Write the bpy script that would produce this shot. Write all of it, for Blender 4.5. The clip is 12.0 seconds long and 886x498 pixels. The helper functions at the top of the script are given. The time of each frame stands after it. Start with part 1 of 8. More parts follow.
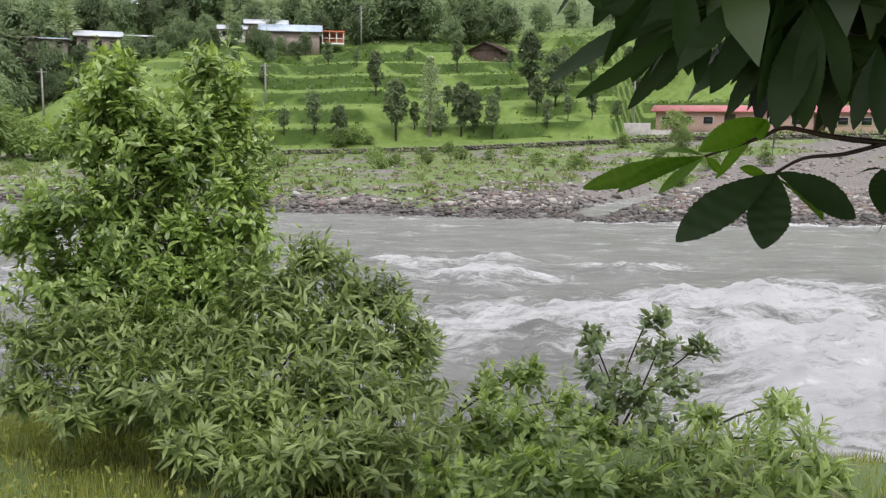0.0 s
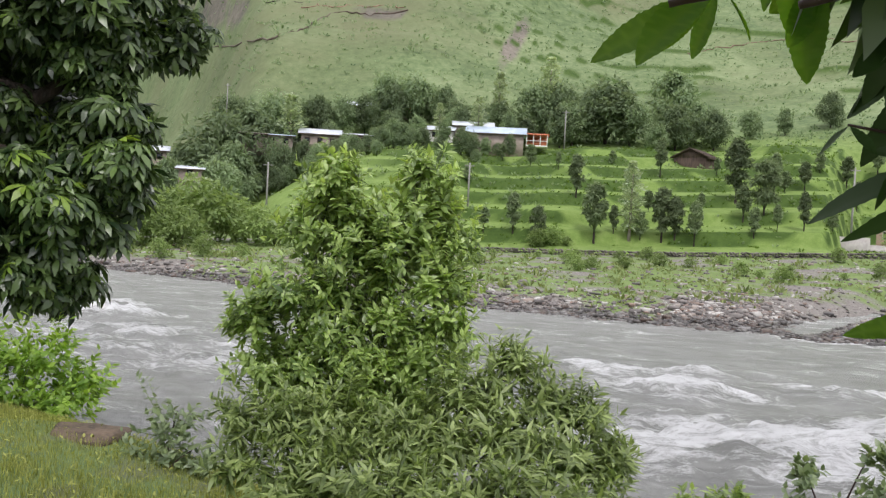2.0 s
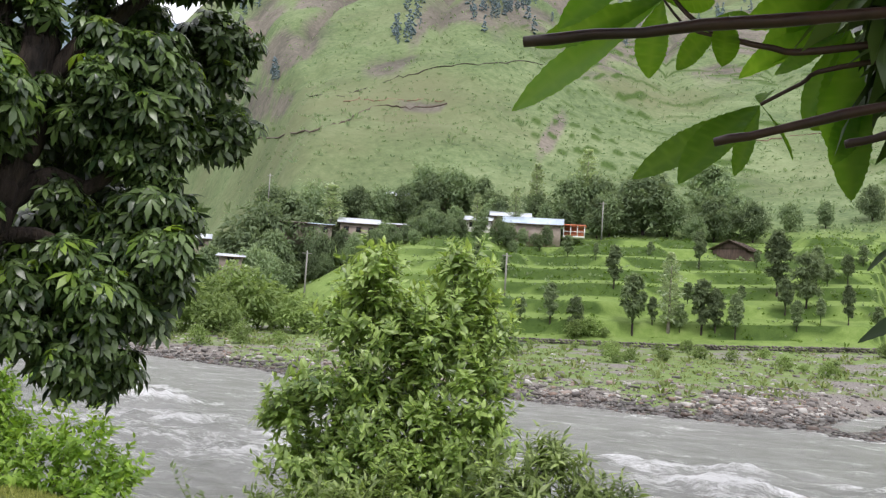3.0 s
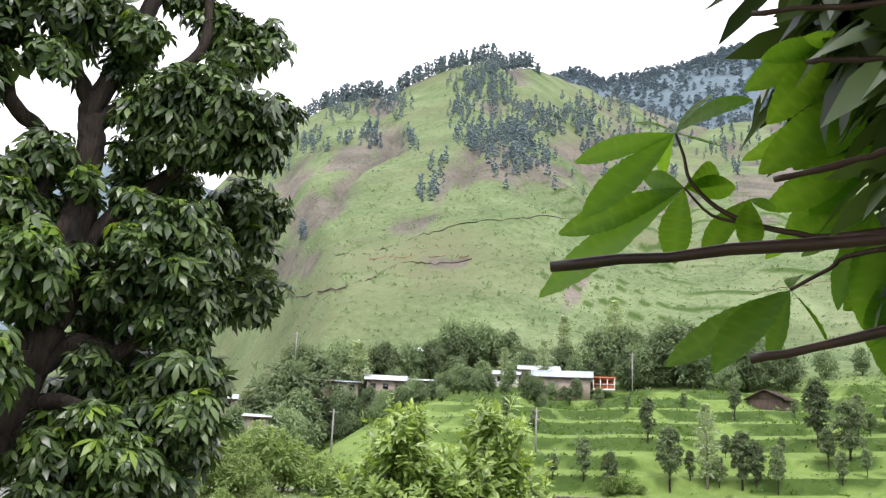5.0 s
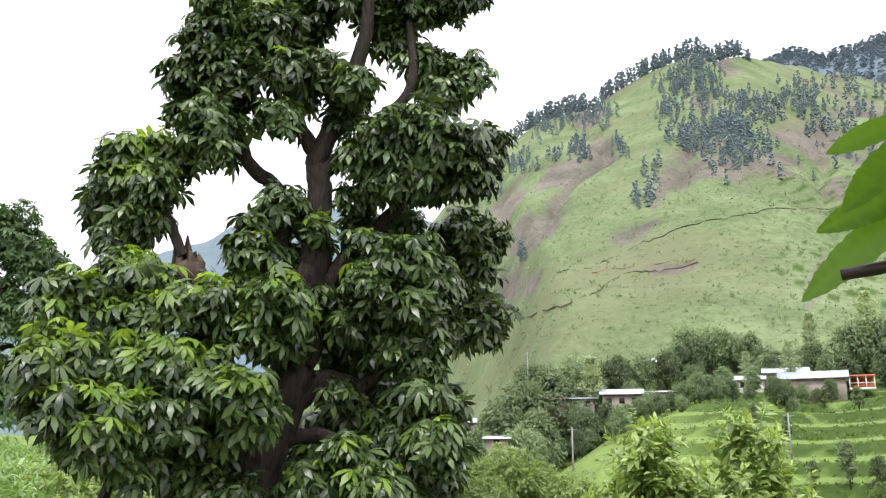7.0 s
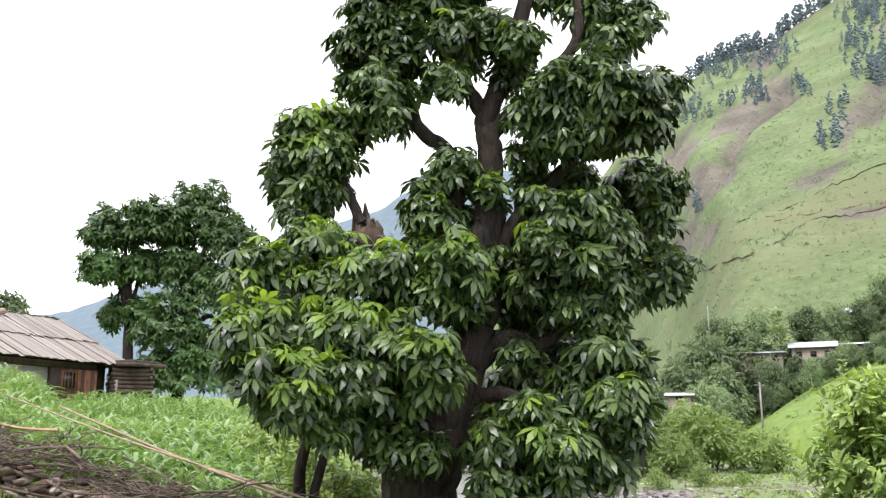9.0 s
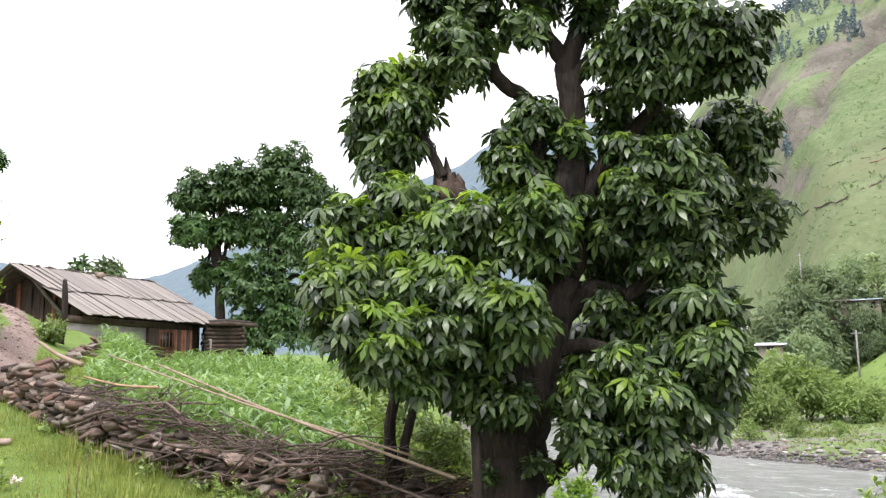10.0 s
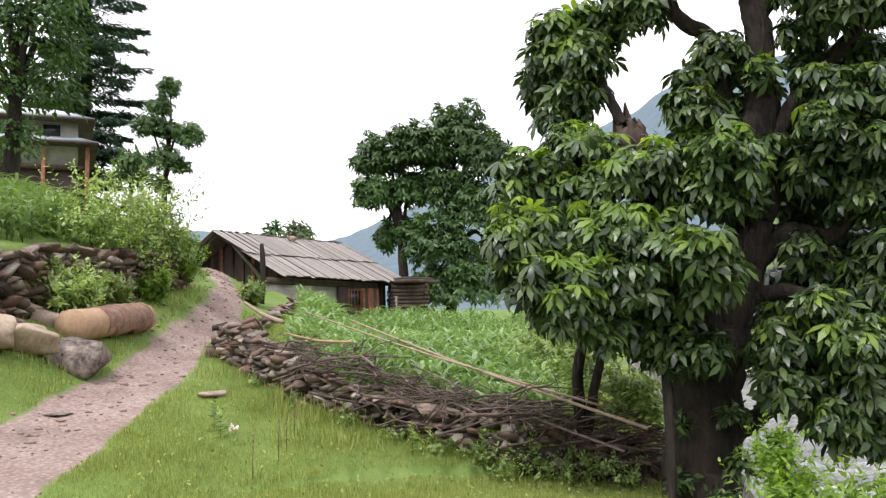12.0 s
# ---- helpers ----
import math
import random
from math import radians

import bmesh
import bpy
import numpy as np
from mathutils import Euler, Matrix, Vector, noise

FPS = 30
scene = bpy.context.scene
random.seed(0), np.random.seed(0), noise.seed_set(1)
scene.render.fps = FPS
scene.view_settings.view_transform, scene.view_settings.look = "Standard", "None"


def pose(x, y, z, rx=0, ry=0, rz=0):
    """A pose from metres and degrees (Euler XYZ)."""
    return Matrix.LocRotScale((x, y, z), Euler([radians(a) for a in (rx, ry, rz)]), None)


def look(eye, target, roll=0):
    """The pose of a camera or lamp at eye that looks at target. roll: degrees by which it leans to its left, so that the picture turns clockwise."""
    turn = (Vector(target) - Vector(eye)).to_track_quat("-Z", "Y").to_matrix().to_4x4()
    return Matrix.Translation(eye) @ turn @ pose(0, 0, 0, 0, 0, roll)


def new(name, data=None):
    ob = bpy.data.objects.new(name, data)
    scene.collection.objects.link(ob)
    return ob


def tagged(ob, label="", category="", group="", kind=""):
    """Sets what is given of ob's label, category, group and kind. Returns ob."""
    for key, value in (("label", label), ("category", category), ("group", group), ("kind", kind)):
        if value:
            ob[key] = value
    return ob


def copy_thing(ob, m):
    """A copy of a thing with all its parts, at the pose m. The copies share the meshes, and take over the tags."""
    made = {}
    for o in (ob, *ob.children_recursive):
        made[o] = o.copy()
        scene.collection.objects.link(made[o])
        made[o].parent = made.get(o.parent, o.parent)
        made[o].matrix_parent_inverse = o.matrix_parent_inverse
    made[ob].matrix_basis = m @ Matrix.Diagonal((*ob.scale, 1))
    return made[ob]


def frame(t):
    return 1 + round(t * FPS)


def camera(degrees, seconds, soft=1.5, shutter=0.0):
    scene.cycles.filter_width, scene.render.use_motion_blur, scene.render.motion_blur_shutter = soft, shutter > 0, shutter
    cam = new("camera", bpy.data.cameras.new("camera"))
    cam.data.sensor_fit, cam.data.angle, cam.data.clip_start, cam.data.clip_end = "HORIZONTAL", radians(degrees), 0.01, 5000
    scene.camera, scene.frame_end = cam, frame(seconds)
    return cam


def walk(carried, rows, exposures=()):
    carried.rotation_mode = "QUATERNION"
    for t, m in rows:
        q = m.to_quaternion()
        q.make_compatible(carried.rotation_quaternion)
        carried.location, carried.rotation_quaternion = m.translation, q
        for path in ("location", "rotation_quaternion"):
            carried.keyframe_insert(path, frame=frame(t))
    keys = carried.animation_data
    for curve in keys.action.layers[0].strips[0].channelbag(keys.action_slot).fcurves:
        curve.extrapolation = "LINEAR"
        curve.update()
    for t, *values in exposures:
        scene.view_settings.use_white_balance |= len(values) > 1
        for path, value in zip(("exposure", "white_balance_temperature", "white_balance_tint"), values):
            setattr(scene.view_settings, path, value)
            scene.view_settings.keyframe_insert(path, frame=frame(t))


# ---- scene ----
cam = camera(53.37, 12.0, soft=1.3)
# seconds, eye x, y, z, yaw to the left, pitch up, roll
ROWS = [
    (0.0, 0.000, 0.000, 1.600, 0.00, -8.14, 0.53),
    (0.5, -0.012, 0.011, 1.603, 5.90, -7.37, 1.87),
    (1.0, -0.024, -0.010, 1.611, 8.88, -5.76, 1.95),
    (1.5, -0.037, -0.021, 1.633, 10.96, -3.62, 2.90),
    (2.0, -0.053, -0.008, 1.629, 12.72, -2.08, 3.05),
    (2.5, -0.061, 0.005, 1.642, 14.46, 0.05, 3.72),
    (3.0, -0.059, -0.012, 1.653, 15.44, 3.57, 3.68),
    (5.0, -0.063, -0.011, 1.691, 17.72, 13.48, 2.74),
    (5.5, -0.062, -0.014, 1.695, 19.30, 14.86, 2.22),
    (6.0, -0.067, -0.015, 1.699, 23.02, 15.50, 1.29),
    (6.5, -0.074, -0.009, 1.703, 26.85, 15.78, 0.54),
    (7.0, -0.086, -0.018, 1.699, 32.35, 14.27, 0.13),
    (9.0, -0.200, 0.024, 1.697, 43.65, 11.69, -0.21),
    (9.5, -0.235, 0.030, 1.684, 45.92, 10.69, -0.19),
    (10.0, -0.291, 0.074, 1.682, 49.03, 8.84, -0.91),
    (10.5, -0.309, 0.095, 1.686, 52.13, 8.16, -0.86),
    (11.0, -0.231, 0.026, 1.653, 54.56, 6.87, -0.14),
    (11.5, -0.300, 0.002, 1.654, 56.54, 6.46, -0.81),
    (12.0, -0.314, -0.010, 1.652, 60.58, 6.15, -1.74),
]
walk(cam, [(t, pose(x, y, z, 90 + p, 0, yaw) @ pose(0, 0, 0, 0, 0, roll)) for t, x, y, z, yaw, p, roll in ROWS],
     exposures=[(0.0, -0.15), (1.5, -0.06), (3.0, 0.02), (5.0, 0.36), (7.0, 0.42), (9.5, 0.52), (10.5, 0.34), (12.0, 0.18)])

# ---- overcast sky and a weak, wide sun ----
SUN_EL, SUN_AZ = 58.0, 150.0
world = bpy.data.worlds.new("overcast_world")
scene.world = world
world.use_nodes = True
wn, wl = world.node_tree.nodes, world.node_tree.links
sky = wn.new("ShaderNodeTexSky")
sky.sky_type, sky.sun_disc = "NISHITA", False
sky.sun_elevation, sky.sun_rotation = radians(SUN_EL), radians(SUN_AZ)
dim = wn.new("ShaderNodeMix")
dim.data_type, dim.blend_type = "RGBA", "MULTIPLY"
dim.inputs[0].default_value = 1.0
dim.inputs[7].default_value = (0.12, 0.12, 0.12, 1)
wl.new(sky.outputs[0], dim.inputs[6])
gen = wn.new("ShaderNodeTexCoord")
cl = wn.new("ShaderNodeTexNoise")
cl.inputs["Scale"].default_value, cl.inputs["Detail"].default_value = 2.2, 5.0
wl.new(gen.outputs["Generated"], cl.inputs["Vector"])
ramp = wn.new("ShaderNodeValToRGB")
ramp.color_ramp.elements[0].position, ramp.color_ramp.elements[0].color = 0.3, (1.10, 1.08, 1.17, 1)
ramp.color_ramp.elements[1].position, ramp.color_ramp.elements[1].color = 0.72, (1.39, 1.35, 1.45, 1)
wl.new(cl.outputs[0], ramp.inputs[0])
cover = wn.new("ShaderNodeMix")
cover.data_type = "RGBA"
cover.inputs[0].default_value = 0.9
wl.new(dim.outputs[2], cover.inputs[6])
wl.new(ramp.outputs[0], cover.inputs[7])
bg = wn["Background"]
wl.new(cover.outputs[2], bg.inputs[0])
bg.inputs[1].default_value = 1.3
sun = new("sun", bpy.data.lights.new("sun", "SUN"))
sun.data.energy, sun.data.angle, sun.data.color = 2.0, radians(14), (1.0, 0.97, 0.94)
_a, _e = radians(SUN_AZ), radians(SUN_EL)
sun.matrix_world = look((0, 0, 0), (-math.sin(_a) * math.cos(_e), -math.cos(_a) * math.cos(_e), -math.sin(_e)))

# ---- materials ----


def material(name):
    m = bpy.data.materials.new(name)
    m.use_nodes = True
    n, l = m.node_tree.nodes, m.node_tree.links
    return m, n, l, n["Principled BSDF"]


def noise_node(n, l, scale, detail=4.0, vec=None, rough=0.6):
    t = n.new("ShaderNodeTexNoise")
    t.inputs["Scale"].default_value, t.inputs["Detail"].default_value = scale, detail
    t.inputs["Roughness"].default_value = rough
    if vec is not None:
        l.new(vec, t.inputs["Vector"])
    return t.outputs["Fac"]


def ramp_node(n, l, fac, stops):
    r = n.new("ShaderNodeValToRGB")
    e = r.color_ramp.elements
    while len(e) < len(stops):
        e.new(0.5)
    for el, (p, c) in zip(e, stops):
        el.position, el.color = p, (*c, 1)
    l.new(fac, r.inputs[0])
    return r.outputs[0]


def mix_node(n, l, fac, a, b, kind="MIX"):
    m = n.new("ShaderNodeMix")
    m.data_type, m.blend_type = "RGBA", kind
    for src, i in ((fac, 0), (a, 6), (b, 7)):
        if isinstance(src, (int, float)):
            m.inputs[i].default_value = src
        elif isinstance(src, tuple):
            m.inputs[i].default_value = (*src, 1)
        else:
            l.new(src, m.inputs[i])
    return m.outputs[2]


def math_node(n, l, op, a, b):
    m = n.new("ShaderNodeMath")
    m.operation = op
    for src, i in ((a, 0), (b, 1)):
        if isinstance(src, (int, float)):
            m.inputs[i].default_value = src
        else:
            l.new(src, m.inputs[i])
    return m.outputs[0]


def bump_node(n, l, p, height, strength=0.5, dist=0.02):
    b = n.new("ShaderNodeBump")
    b.inputs["Strength"].default_value, b.inputs["Distance"].default_value = strength, dist
    l.new(height, b.inputs["Height"])
    l.new(b.outputs[0], p.inputs["Normal"])


def obj_vec(n):
    return n.new("ShaderNodeTexCoord").outputs["Object"]


def solid(name, dark, light, scale=6.0, rough=0.8, bump=0.4, dist=0.01, metal=0.0, fine=40.0, stretch=None, vary=0.0):
    """A two-scale mottled surface between two colours."""
    m, n, l, p = material(name)
    vec = obj_vec(n)
    if stretch:
        mp = n.new("ShaderNodeMapping")
        mp.inputs["Scale"].default_value = stretch
        l.new(vec, mp.inputs[0])
        vec = mp.outputs[0]
    a = noise_node(n, l, scale, 5, vec)
    b = noise_node(n, l, fine, 3, vec)
    f = math_node(n, l, "ADD", math_node(n, l, "MULTIPLY", a, 0.65), math_node(n, l, "MULTIPLY", b, 0.35))
    c = ramp_node(n, l, f, [(0.36, dark), (0.64, light)])
    if vary:
        info = n.new("ShaderNodeObjectInfo")
        hs = n.new("ShaderNodeHueSaturation")
        v = math_node(n, l, "ADD", math_node(n, l, "MULTIPLY", info.outputs["Random"], 2 * vary), 1 - vary)
        l.new(v, hs.inputs["Value"])
        l.new(c, hs.inputs["Color"])
        c = hs.outputs[0]
    l.new(c, p.inputs["Base Color"])
    p.inputs["Roughness"].default_value, p.inputs["Metallic"].default_value = rough, metal
    bump_node(n, l, p, f, bump, dist)
    return m


def leaf_material(name, dark, light, glow=0.4, rough=0.45, spec=0.4, through_tint=(1.25, 1.3, 0.6), each=0.6, own_range=0.5, vein=0.0):
    """Leaf with a glossy face that lets light through; each leaf takes its own tone."""
    m, n, l, p = material(name)
    geo = n.new("ShaderNodeNewGeometry")
    big = noise_node(n, l, 0.9, 2, obj_vec(n))
    f = math_node(n, l, "ADD", math_node(n, l, "MULTIPLY", geo.outputs["Random Per Island"], each), math_node(n, l, "MULTIPLY", big, 1 - each))
    c = ramp_node(n, l, f, [(0.15, dark), (0.85, light)])
    own = n.new("ShaderNodeHueSaturation")
    l.new(math_node(n, l, "ADD", math_node(n, l, "MULTIPLY", n.new("ShaderNodeObjectInfo").outputs["Random"], own_range), 1 - own_range / 2), own.inputs["Value"])
    l.new(c, own.inputs["Color"])
    c = own.outputs[0]
    if vein:
        at = n.new("ShaderNodeAttribute")
        at.attribute_name = "vein"
        c = mix_node(n, l, math_node(n, l, "MULTIPLY", at.outputs["Fac"], vein), c, (0.16, 0.24, 0.07))
    l.new(c, p.inputs["Base Color"])
    p.inputs["Roughness"].default_value = rough
    p.inputs["Specular IOR Level"].default_value = spec
    tr = n.new("ShaderNodeBsdfTranslucent")
    warm = mix_node(n, l, 1.0, c, through_tint, "MULTIPLY")
    l.new(warm, tr.inputs[0])
    mx = n.new("ShaderNodeMixShader")
    mx.inputs[0].default_value = glow
    l.new(p.outputs[0], mx.inputs[1])
    l.new(tr.outputs[0], mx.inputs[2])
    l.new(mx.outputs[0], n["Material Output"].inputs[0])
    return m


M = {}
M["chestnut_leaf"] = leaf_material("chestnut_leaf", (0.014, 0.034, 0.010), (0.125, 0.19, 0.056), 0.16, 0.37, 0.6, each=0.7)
# darker copy of the chestnut leaf, the crown's shade put into its colour
M["shaded_leaf"] = leaf_material("shaded_leaf", (0.018, 0.042, 0.012), (0.05, 0.095, 0.026), 0.12, 0.5, 0.3, each=0.4)
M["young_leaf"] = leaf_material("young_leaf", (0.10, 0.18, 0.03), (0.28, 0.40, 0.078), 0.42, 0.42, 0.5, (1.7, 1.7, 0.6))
M["near_leaf"] = leaf_material("near_leaf", (0.034, 0.08, 0.014), (0.085, 0.17, 0.028), 0.6, 0.45, 0.3, (4.8, 4.3, 1.3), vein=0.16)
M["willow_leaf"] = leaf_material("willow_leaf", (0.055, 0.10, 0.025), (0.52, 0.63, 0.24), 0.34, 0.42, 0.5, (1.5, 1.6, 0.9), each=0.5)
M["shrub_leaf"] = leaf_material("shrub_leaf", (0.06, 0.11, 0.03), (0.46, 0.58, 0.21), 0.36, 0.36, 0.6, (1.6, 1.6, 0.8), each=0.5)
M["bush_leaf"] = leaf_material("bush_leaf", (0.11, 0.17, 0.06), (0.30, 0.38, 0.15), 0.45, 0.6, 0.2, (1.4, 1.4, 0.9), each=0.35)
M["dark_leaf"] = leaf_material("dark_leaf", (0.035, 0.08, 0.026), (0.12, 0.205, 0.065), 0.28, 0.45, 0.4)
# very dark fill; behind wall stones it stands in for shade
M["dark_fill"] = solid("dark_fill", (0.025, 0.02, 0.018), (0.08, 0.065, 0.055), 5.0, 0.95, 0.8, 0.03)
# leaves across the river: lightened, with haze put into the green
M["far_leaf"] = leaf_material("far_leaf", (0.11, 0.16, 0.095), (0.27, 0.335, 0.19), 0.42, 0.8, 0.1, (1.4, 1.4, 1.0), each=0.3, own_range=0.7)
M["round_leaf"] = leaf_material("round_leaf", (0.11, 0.16, 0.08), (0.33, 0.41, 0.21), 0.3, 0.4, 0.5)
M["tall_grass"] = leaf_material("tall_grass", (0.06, 0.115, 0.02), (0.17, 0.26, 0.055), 0.45, 0.8, 0.05, (1.5, 1.5, 0.8))
M["bank_grass"] = leaf_material("bank_grass", (0.11, 0.13, 0.028), (0.41, 0.42, 0.135), 0.35, 0.6, 0.15)
M["tussock"] = leaf_material("tussock", (0.09, 0.125, 0.045), (0.25, 0.28, 0.13), 0.3, 0.7, 0.1)
# terrace trees: greyed and paled, haze carried by the leaf colour
M["terrace_leaf"] = leaf_material("terrace_leaf", (0.11, 0.155, 0.085), (0.28, 0.34, 0.19), 0.4, 0.8, 0.1, (1.3, 1.3, 1.0), each=0.35, own_range=0.6)
M["poplar_leaf"] = leaf_material("poplar_leaf", (0.30, 0.36, 0.27), (0.52, 0.58, 0.46), 0.4, 0.6, 0.3, each=0.4, own_range=0.2)
M["conifer_needle"] = leaf_material("conifer_needle", (0.035, 0.075, 0.055), (0.11, 0.18, 0.115), 0.2, 0.6, 0.2)
# ridge conifers: haze is mixed into this pale blue-grey needle colour
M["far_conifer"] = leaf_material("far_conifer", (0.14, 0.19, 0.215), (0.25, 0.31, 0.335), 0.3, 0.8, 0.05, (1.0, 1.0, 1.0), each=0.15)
M["maize_leaf"] = leaf_material("maize_leaf", (0.15, 0.26, 0.085), (0.36, 0.49, 0.235), 0.35, 0.4, 0.5)
M["grass_blade"] = leaf_material("grass_blade", (0.13, 0.17, 0.04), (0.43, 0.46, 0.155), 0.35, 0.6, 0.2)
M["bark"] = solid("bark", (0.007, 0.005, 0.004), (0.055, 0.038, 0.029), 4.5, 0.9, 1.0, 0.12, fine=22, stretch=(1, 1, 0.22))
M["twig"] = solid("twig", (0.016, 0.007, 0.006), (0.065, 0.028, 0.022), 12.0, 0.5, 0.5, 0.003, fine=90)
M["green_stem"] = solid("green_stem", (0.06, 0.09, 0.03), (0.13, 0.15, 0.06), 10.0, 0.6, 0.3, 0.003)
M["pale_bark"] = solid("pale_bark", (0.14, 0.12, 0.10), (0.30, 0.27, 0.22), 4.0, 0.9, 0.6, 0.02)
M["dry_stick"] = solid("dry_stick", (0.055, 0.038, 0.033), (0.17, 0.12, 0.10), 8.0, 0.85, 0.5, 0.005, vary=0.35)
M["pale_pole"] = solid("pale_pole", (0.24, 0.17, 0.12), (0.42, 0.32, 0.23), 6.0, 0.8, 0.4, 0.005)
M["wall_stone"] = solid("wall_stone", (0.07, 0.053, 0.046), (0.26, 0.205, 0.175), 5.0, 0.9, 0.8, 0.02, vary=0.6)


def stone_material(name):
    """Field stones: each takes its own tone between grey, brown and rust."""
    m, n, l, p = material(name)
    vec = obj_vec(n)
    own = n.new("ShaderNodeObjectInfo").outputs["Random"]
    c = ramp_node(n, l, own, [(0.0, (0.05, 0.038, 0.034)), (0.3, (0.13, 0.096, 0.08)), (0.5, (0.21, 0.125, 0.098)), (0.75, (0.20, 0.16, 0.135)), (0.93, (0.28, 0.235, 0.2)), (1.0, (0.42, 0.375, 0.33))])
    a, b = noise_node(n, l, 2.2, 5, vec), noise_node(n, l, 14.0, 5, vec, 0.75)
    g = math_node(n, l, "ADD", math_node(n, l, "MULTIPLY", a, 0.5), math_node(n, l, "MULTIPLY", b, 0.5))
    c = mix_node(n, l, 0.75, c, mix_node(n, l, 1.0, c, ramp_node(n, l, g, [(0.35, (0.35, 0.33, 0.32)), (0.65, (1.4, 1.35, 1.3))]), "MULTIPLY"))
    lichen = ramp_node(n, l, noise_node(n, l, 4.0, 4, vec), [(0.62, (0, 0, 0)), (0.72, (1, 1, 1))])
    c = mix_node(n, l, math_node(n, l, "MULTIPLY", lichen, 0.35), c, (0.30, 0.30, 0.25))
    l.new(c, p.inputs["Base Color"])
    p.inputs["Roughness"].default_value = 0.92
    bump_node(n, l, p, g, 0.6, 0.012)
    return m


M["wall_stone"] = stone_material("wall_stone")
M["pale_stone"] = solid("pale_stone", (0.20, 0.145, 0.115), (0.44, 0.335, 0.27), 4.0, 0.9, 0.7, 0.02, vary=0.2)
M["sandstone"] = solid("sandstone", (0.26, 0.19, 0.135), (0.52, 0.41, 0.31), 3.0, 0.95, 0.7, 0.02, fine=18)
M["boulder"] = solid("boulder", (0.03, 0.022, 0.02), (0.36, 0.29, 0.25), 4.0, 0.95, 0.9, 0.03, fine=14)
M["flood_stone"] = solid("flood_stone", (0.05, 0.045, 0.04), (0.24, 0.215, 0.19), 0.8, 0.9, 0.6, 0.03, fine=5)
M["split_wood"] = solid("split_wood", (0.03, 0.02, 0.014), (0.15, 0.105, 0.08), 5.0, 0.9, 1.0, 0.03, fine=26, stretch=(1, 1, 0.15))
M["brown_rock"] = solid("brown_rock", (0.045, 0.035, 0.024), (0.155, 0.112, 0.078), 6.0, 0.95, 0.9, 0.03, fine=22)
M["river_stone"] = solid("river_stone", (0.12, 0.105, 0.10), (0.5, 0.46, 0.42), 0.35, 0.8, 0.5, 0.02, fine=3)
M["old_plank"] = solid("old_plank", (0.20, 0.17, 0.15), (0.40, 0.36, 0.33), 3.0, 0.9, 0.6, 0.006, fine=30, stretch=(6, 6, 0.6), vary=0.22)
M["dark_wood"] = solid("dark_wood", (0.035, 0.025, 0.02), (0.11, 0.075, 0.055), 4.0, 0.9, 0.6, 0.01, stretch=(1, 1, 0.2), vary=0.2)
M["red_wood"] = solid("red_wood", (0.14, 0.055, 0.03), (0.30, 0.13, 0.07), 4.0, 0.8, 0.5, 0.006, vary=0.2)
M["mud_plaster"] = solid("mud_plaster", (0.30, 0.28, 0.27), (0.46, 0.43, 0.41), 2.0, 0.95, 0.4, 0.01)
M["log_bark"] = solid("log_bark", (0.16, 0.085, 0.06), (0.38, 0.23, 0.17), 5.0, 0.9, 0.9, 0.03, fine=25)
M["fresh_wood"] = solid("fresh_wood", (0.36, 0.215, 0.125), (0.52, 0.35, 0.225), 4.0, 0.8, 0.3, 0.005, fine=30)
M["tin_roof"] = solid("tin_roof", (0.50, 0.54, 0.60), (0.72, 0.75, 0.80), 0.5, 0.4, 0.2, 0.01, metal=0.2)
M["blue_tin"] = solid("blue_tin", (0.36, 0.46, 0.58), (0.58, 0.66, 0.76), 0.6, 0.4, 0.2, 0.01, metal=0.2)
M["house_wall"] = solid("house_wall", (0.22, 0.18, 0.15), (0.36, 0.30, 0.26), 1.0, 0.9, 0.3, 0.02)
M["white_wall"] = solid("white_wall", (0.55, 0.52, 0.5), (0.72, 0.7, 0.68), 0.7, 0.9, 0.2, 0.01)
M["orange_paint"] = solid("orange_paint", (0.5, 0.13, 0.06), (0.66, 0.22, 0.11), 1.0, 0.6, 0.2, 0.01)
M["pink_wall"] = solid("pink_wall", (0.50, 0.34, 0.27), (0.64, 0.46, 0.37), 0.6, 0.9, 0.2, 0.01)
M["red_roof"] = solid("red_roof", (0.40, 0.12, 0.13), (0.55, 0.22, 0.22), 0.8, 0.5, 0.2, 0.01)
M["dark_glass"] = solid("dark_glass", (0.01, 0.012, 0.014), (0.03, 0.035, 0.04), 2.0, 0.15, 0.05, 0.002)
M["white_paint"] = solid("white_paint", (0.68, 0.66, 0.63), (0.82, 0.8, 0.78), 1.5, 0.6, 0.1, 0.004)
M["pole_grey"] = solid("pole_grey", (0.2, 0.19, 0.18), (0.34, 0.33, 0.31), 2.0, 0.8, 0.3, 0.01)
M["petal"] = solid("petal", (0.7, 0.5, 0.5), (0.85, 0.75, 0.75), 10.0, 0.6, 0.1, 0.002)
M["dry_weed"] = leaf_material("dry_weed", (0.20, 0.11, 0.05), (0.36, 0.22, 0.10), 0.3, 0.7, 0.2)


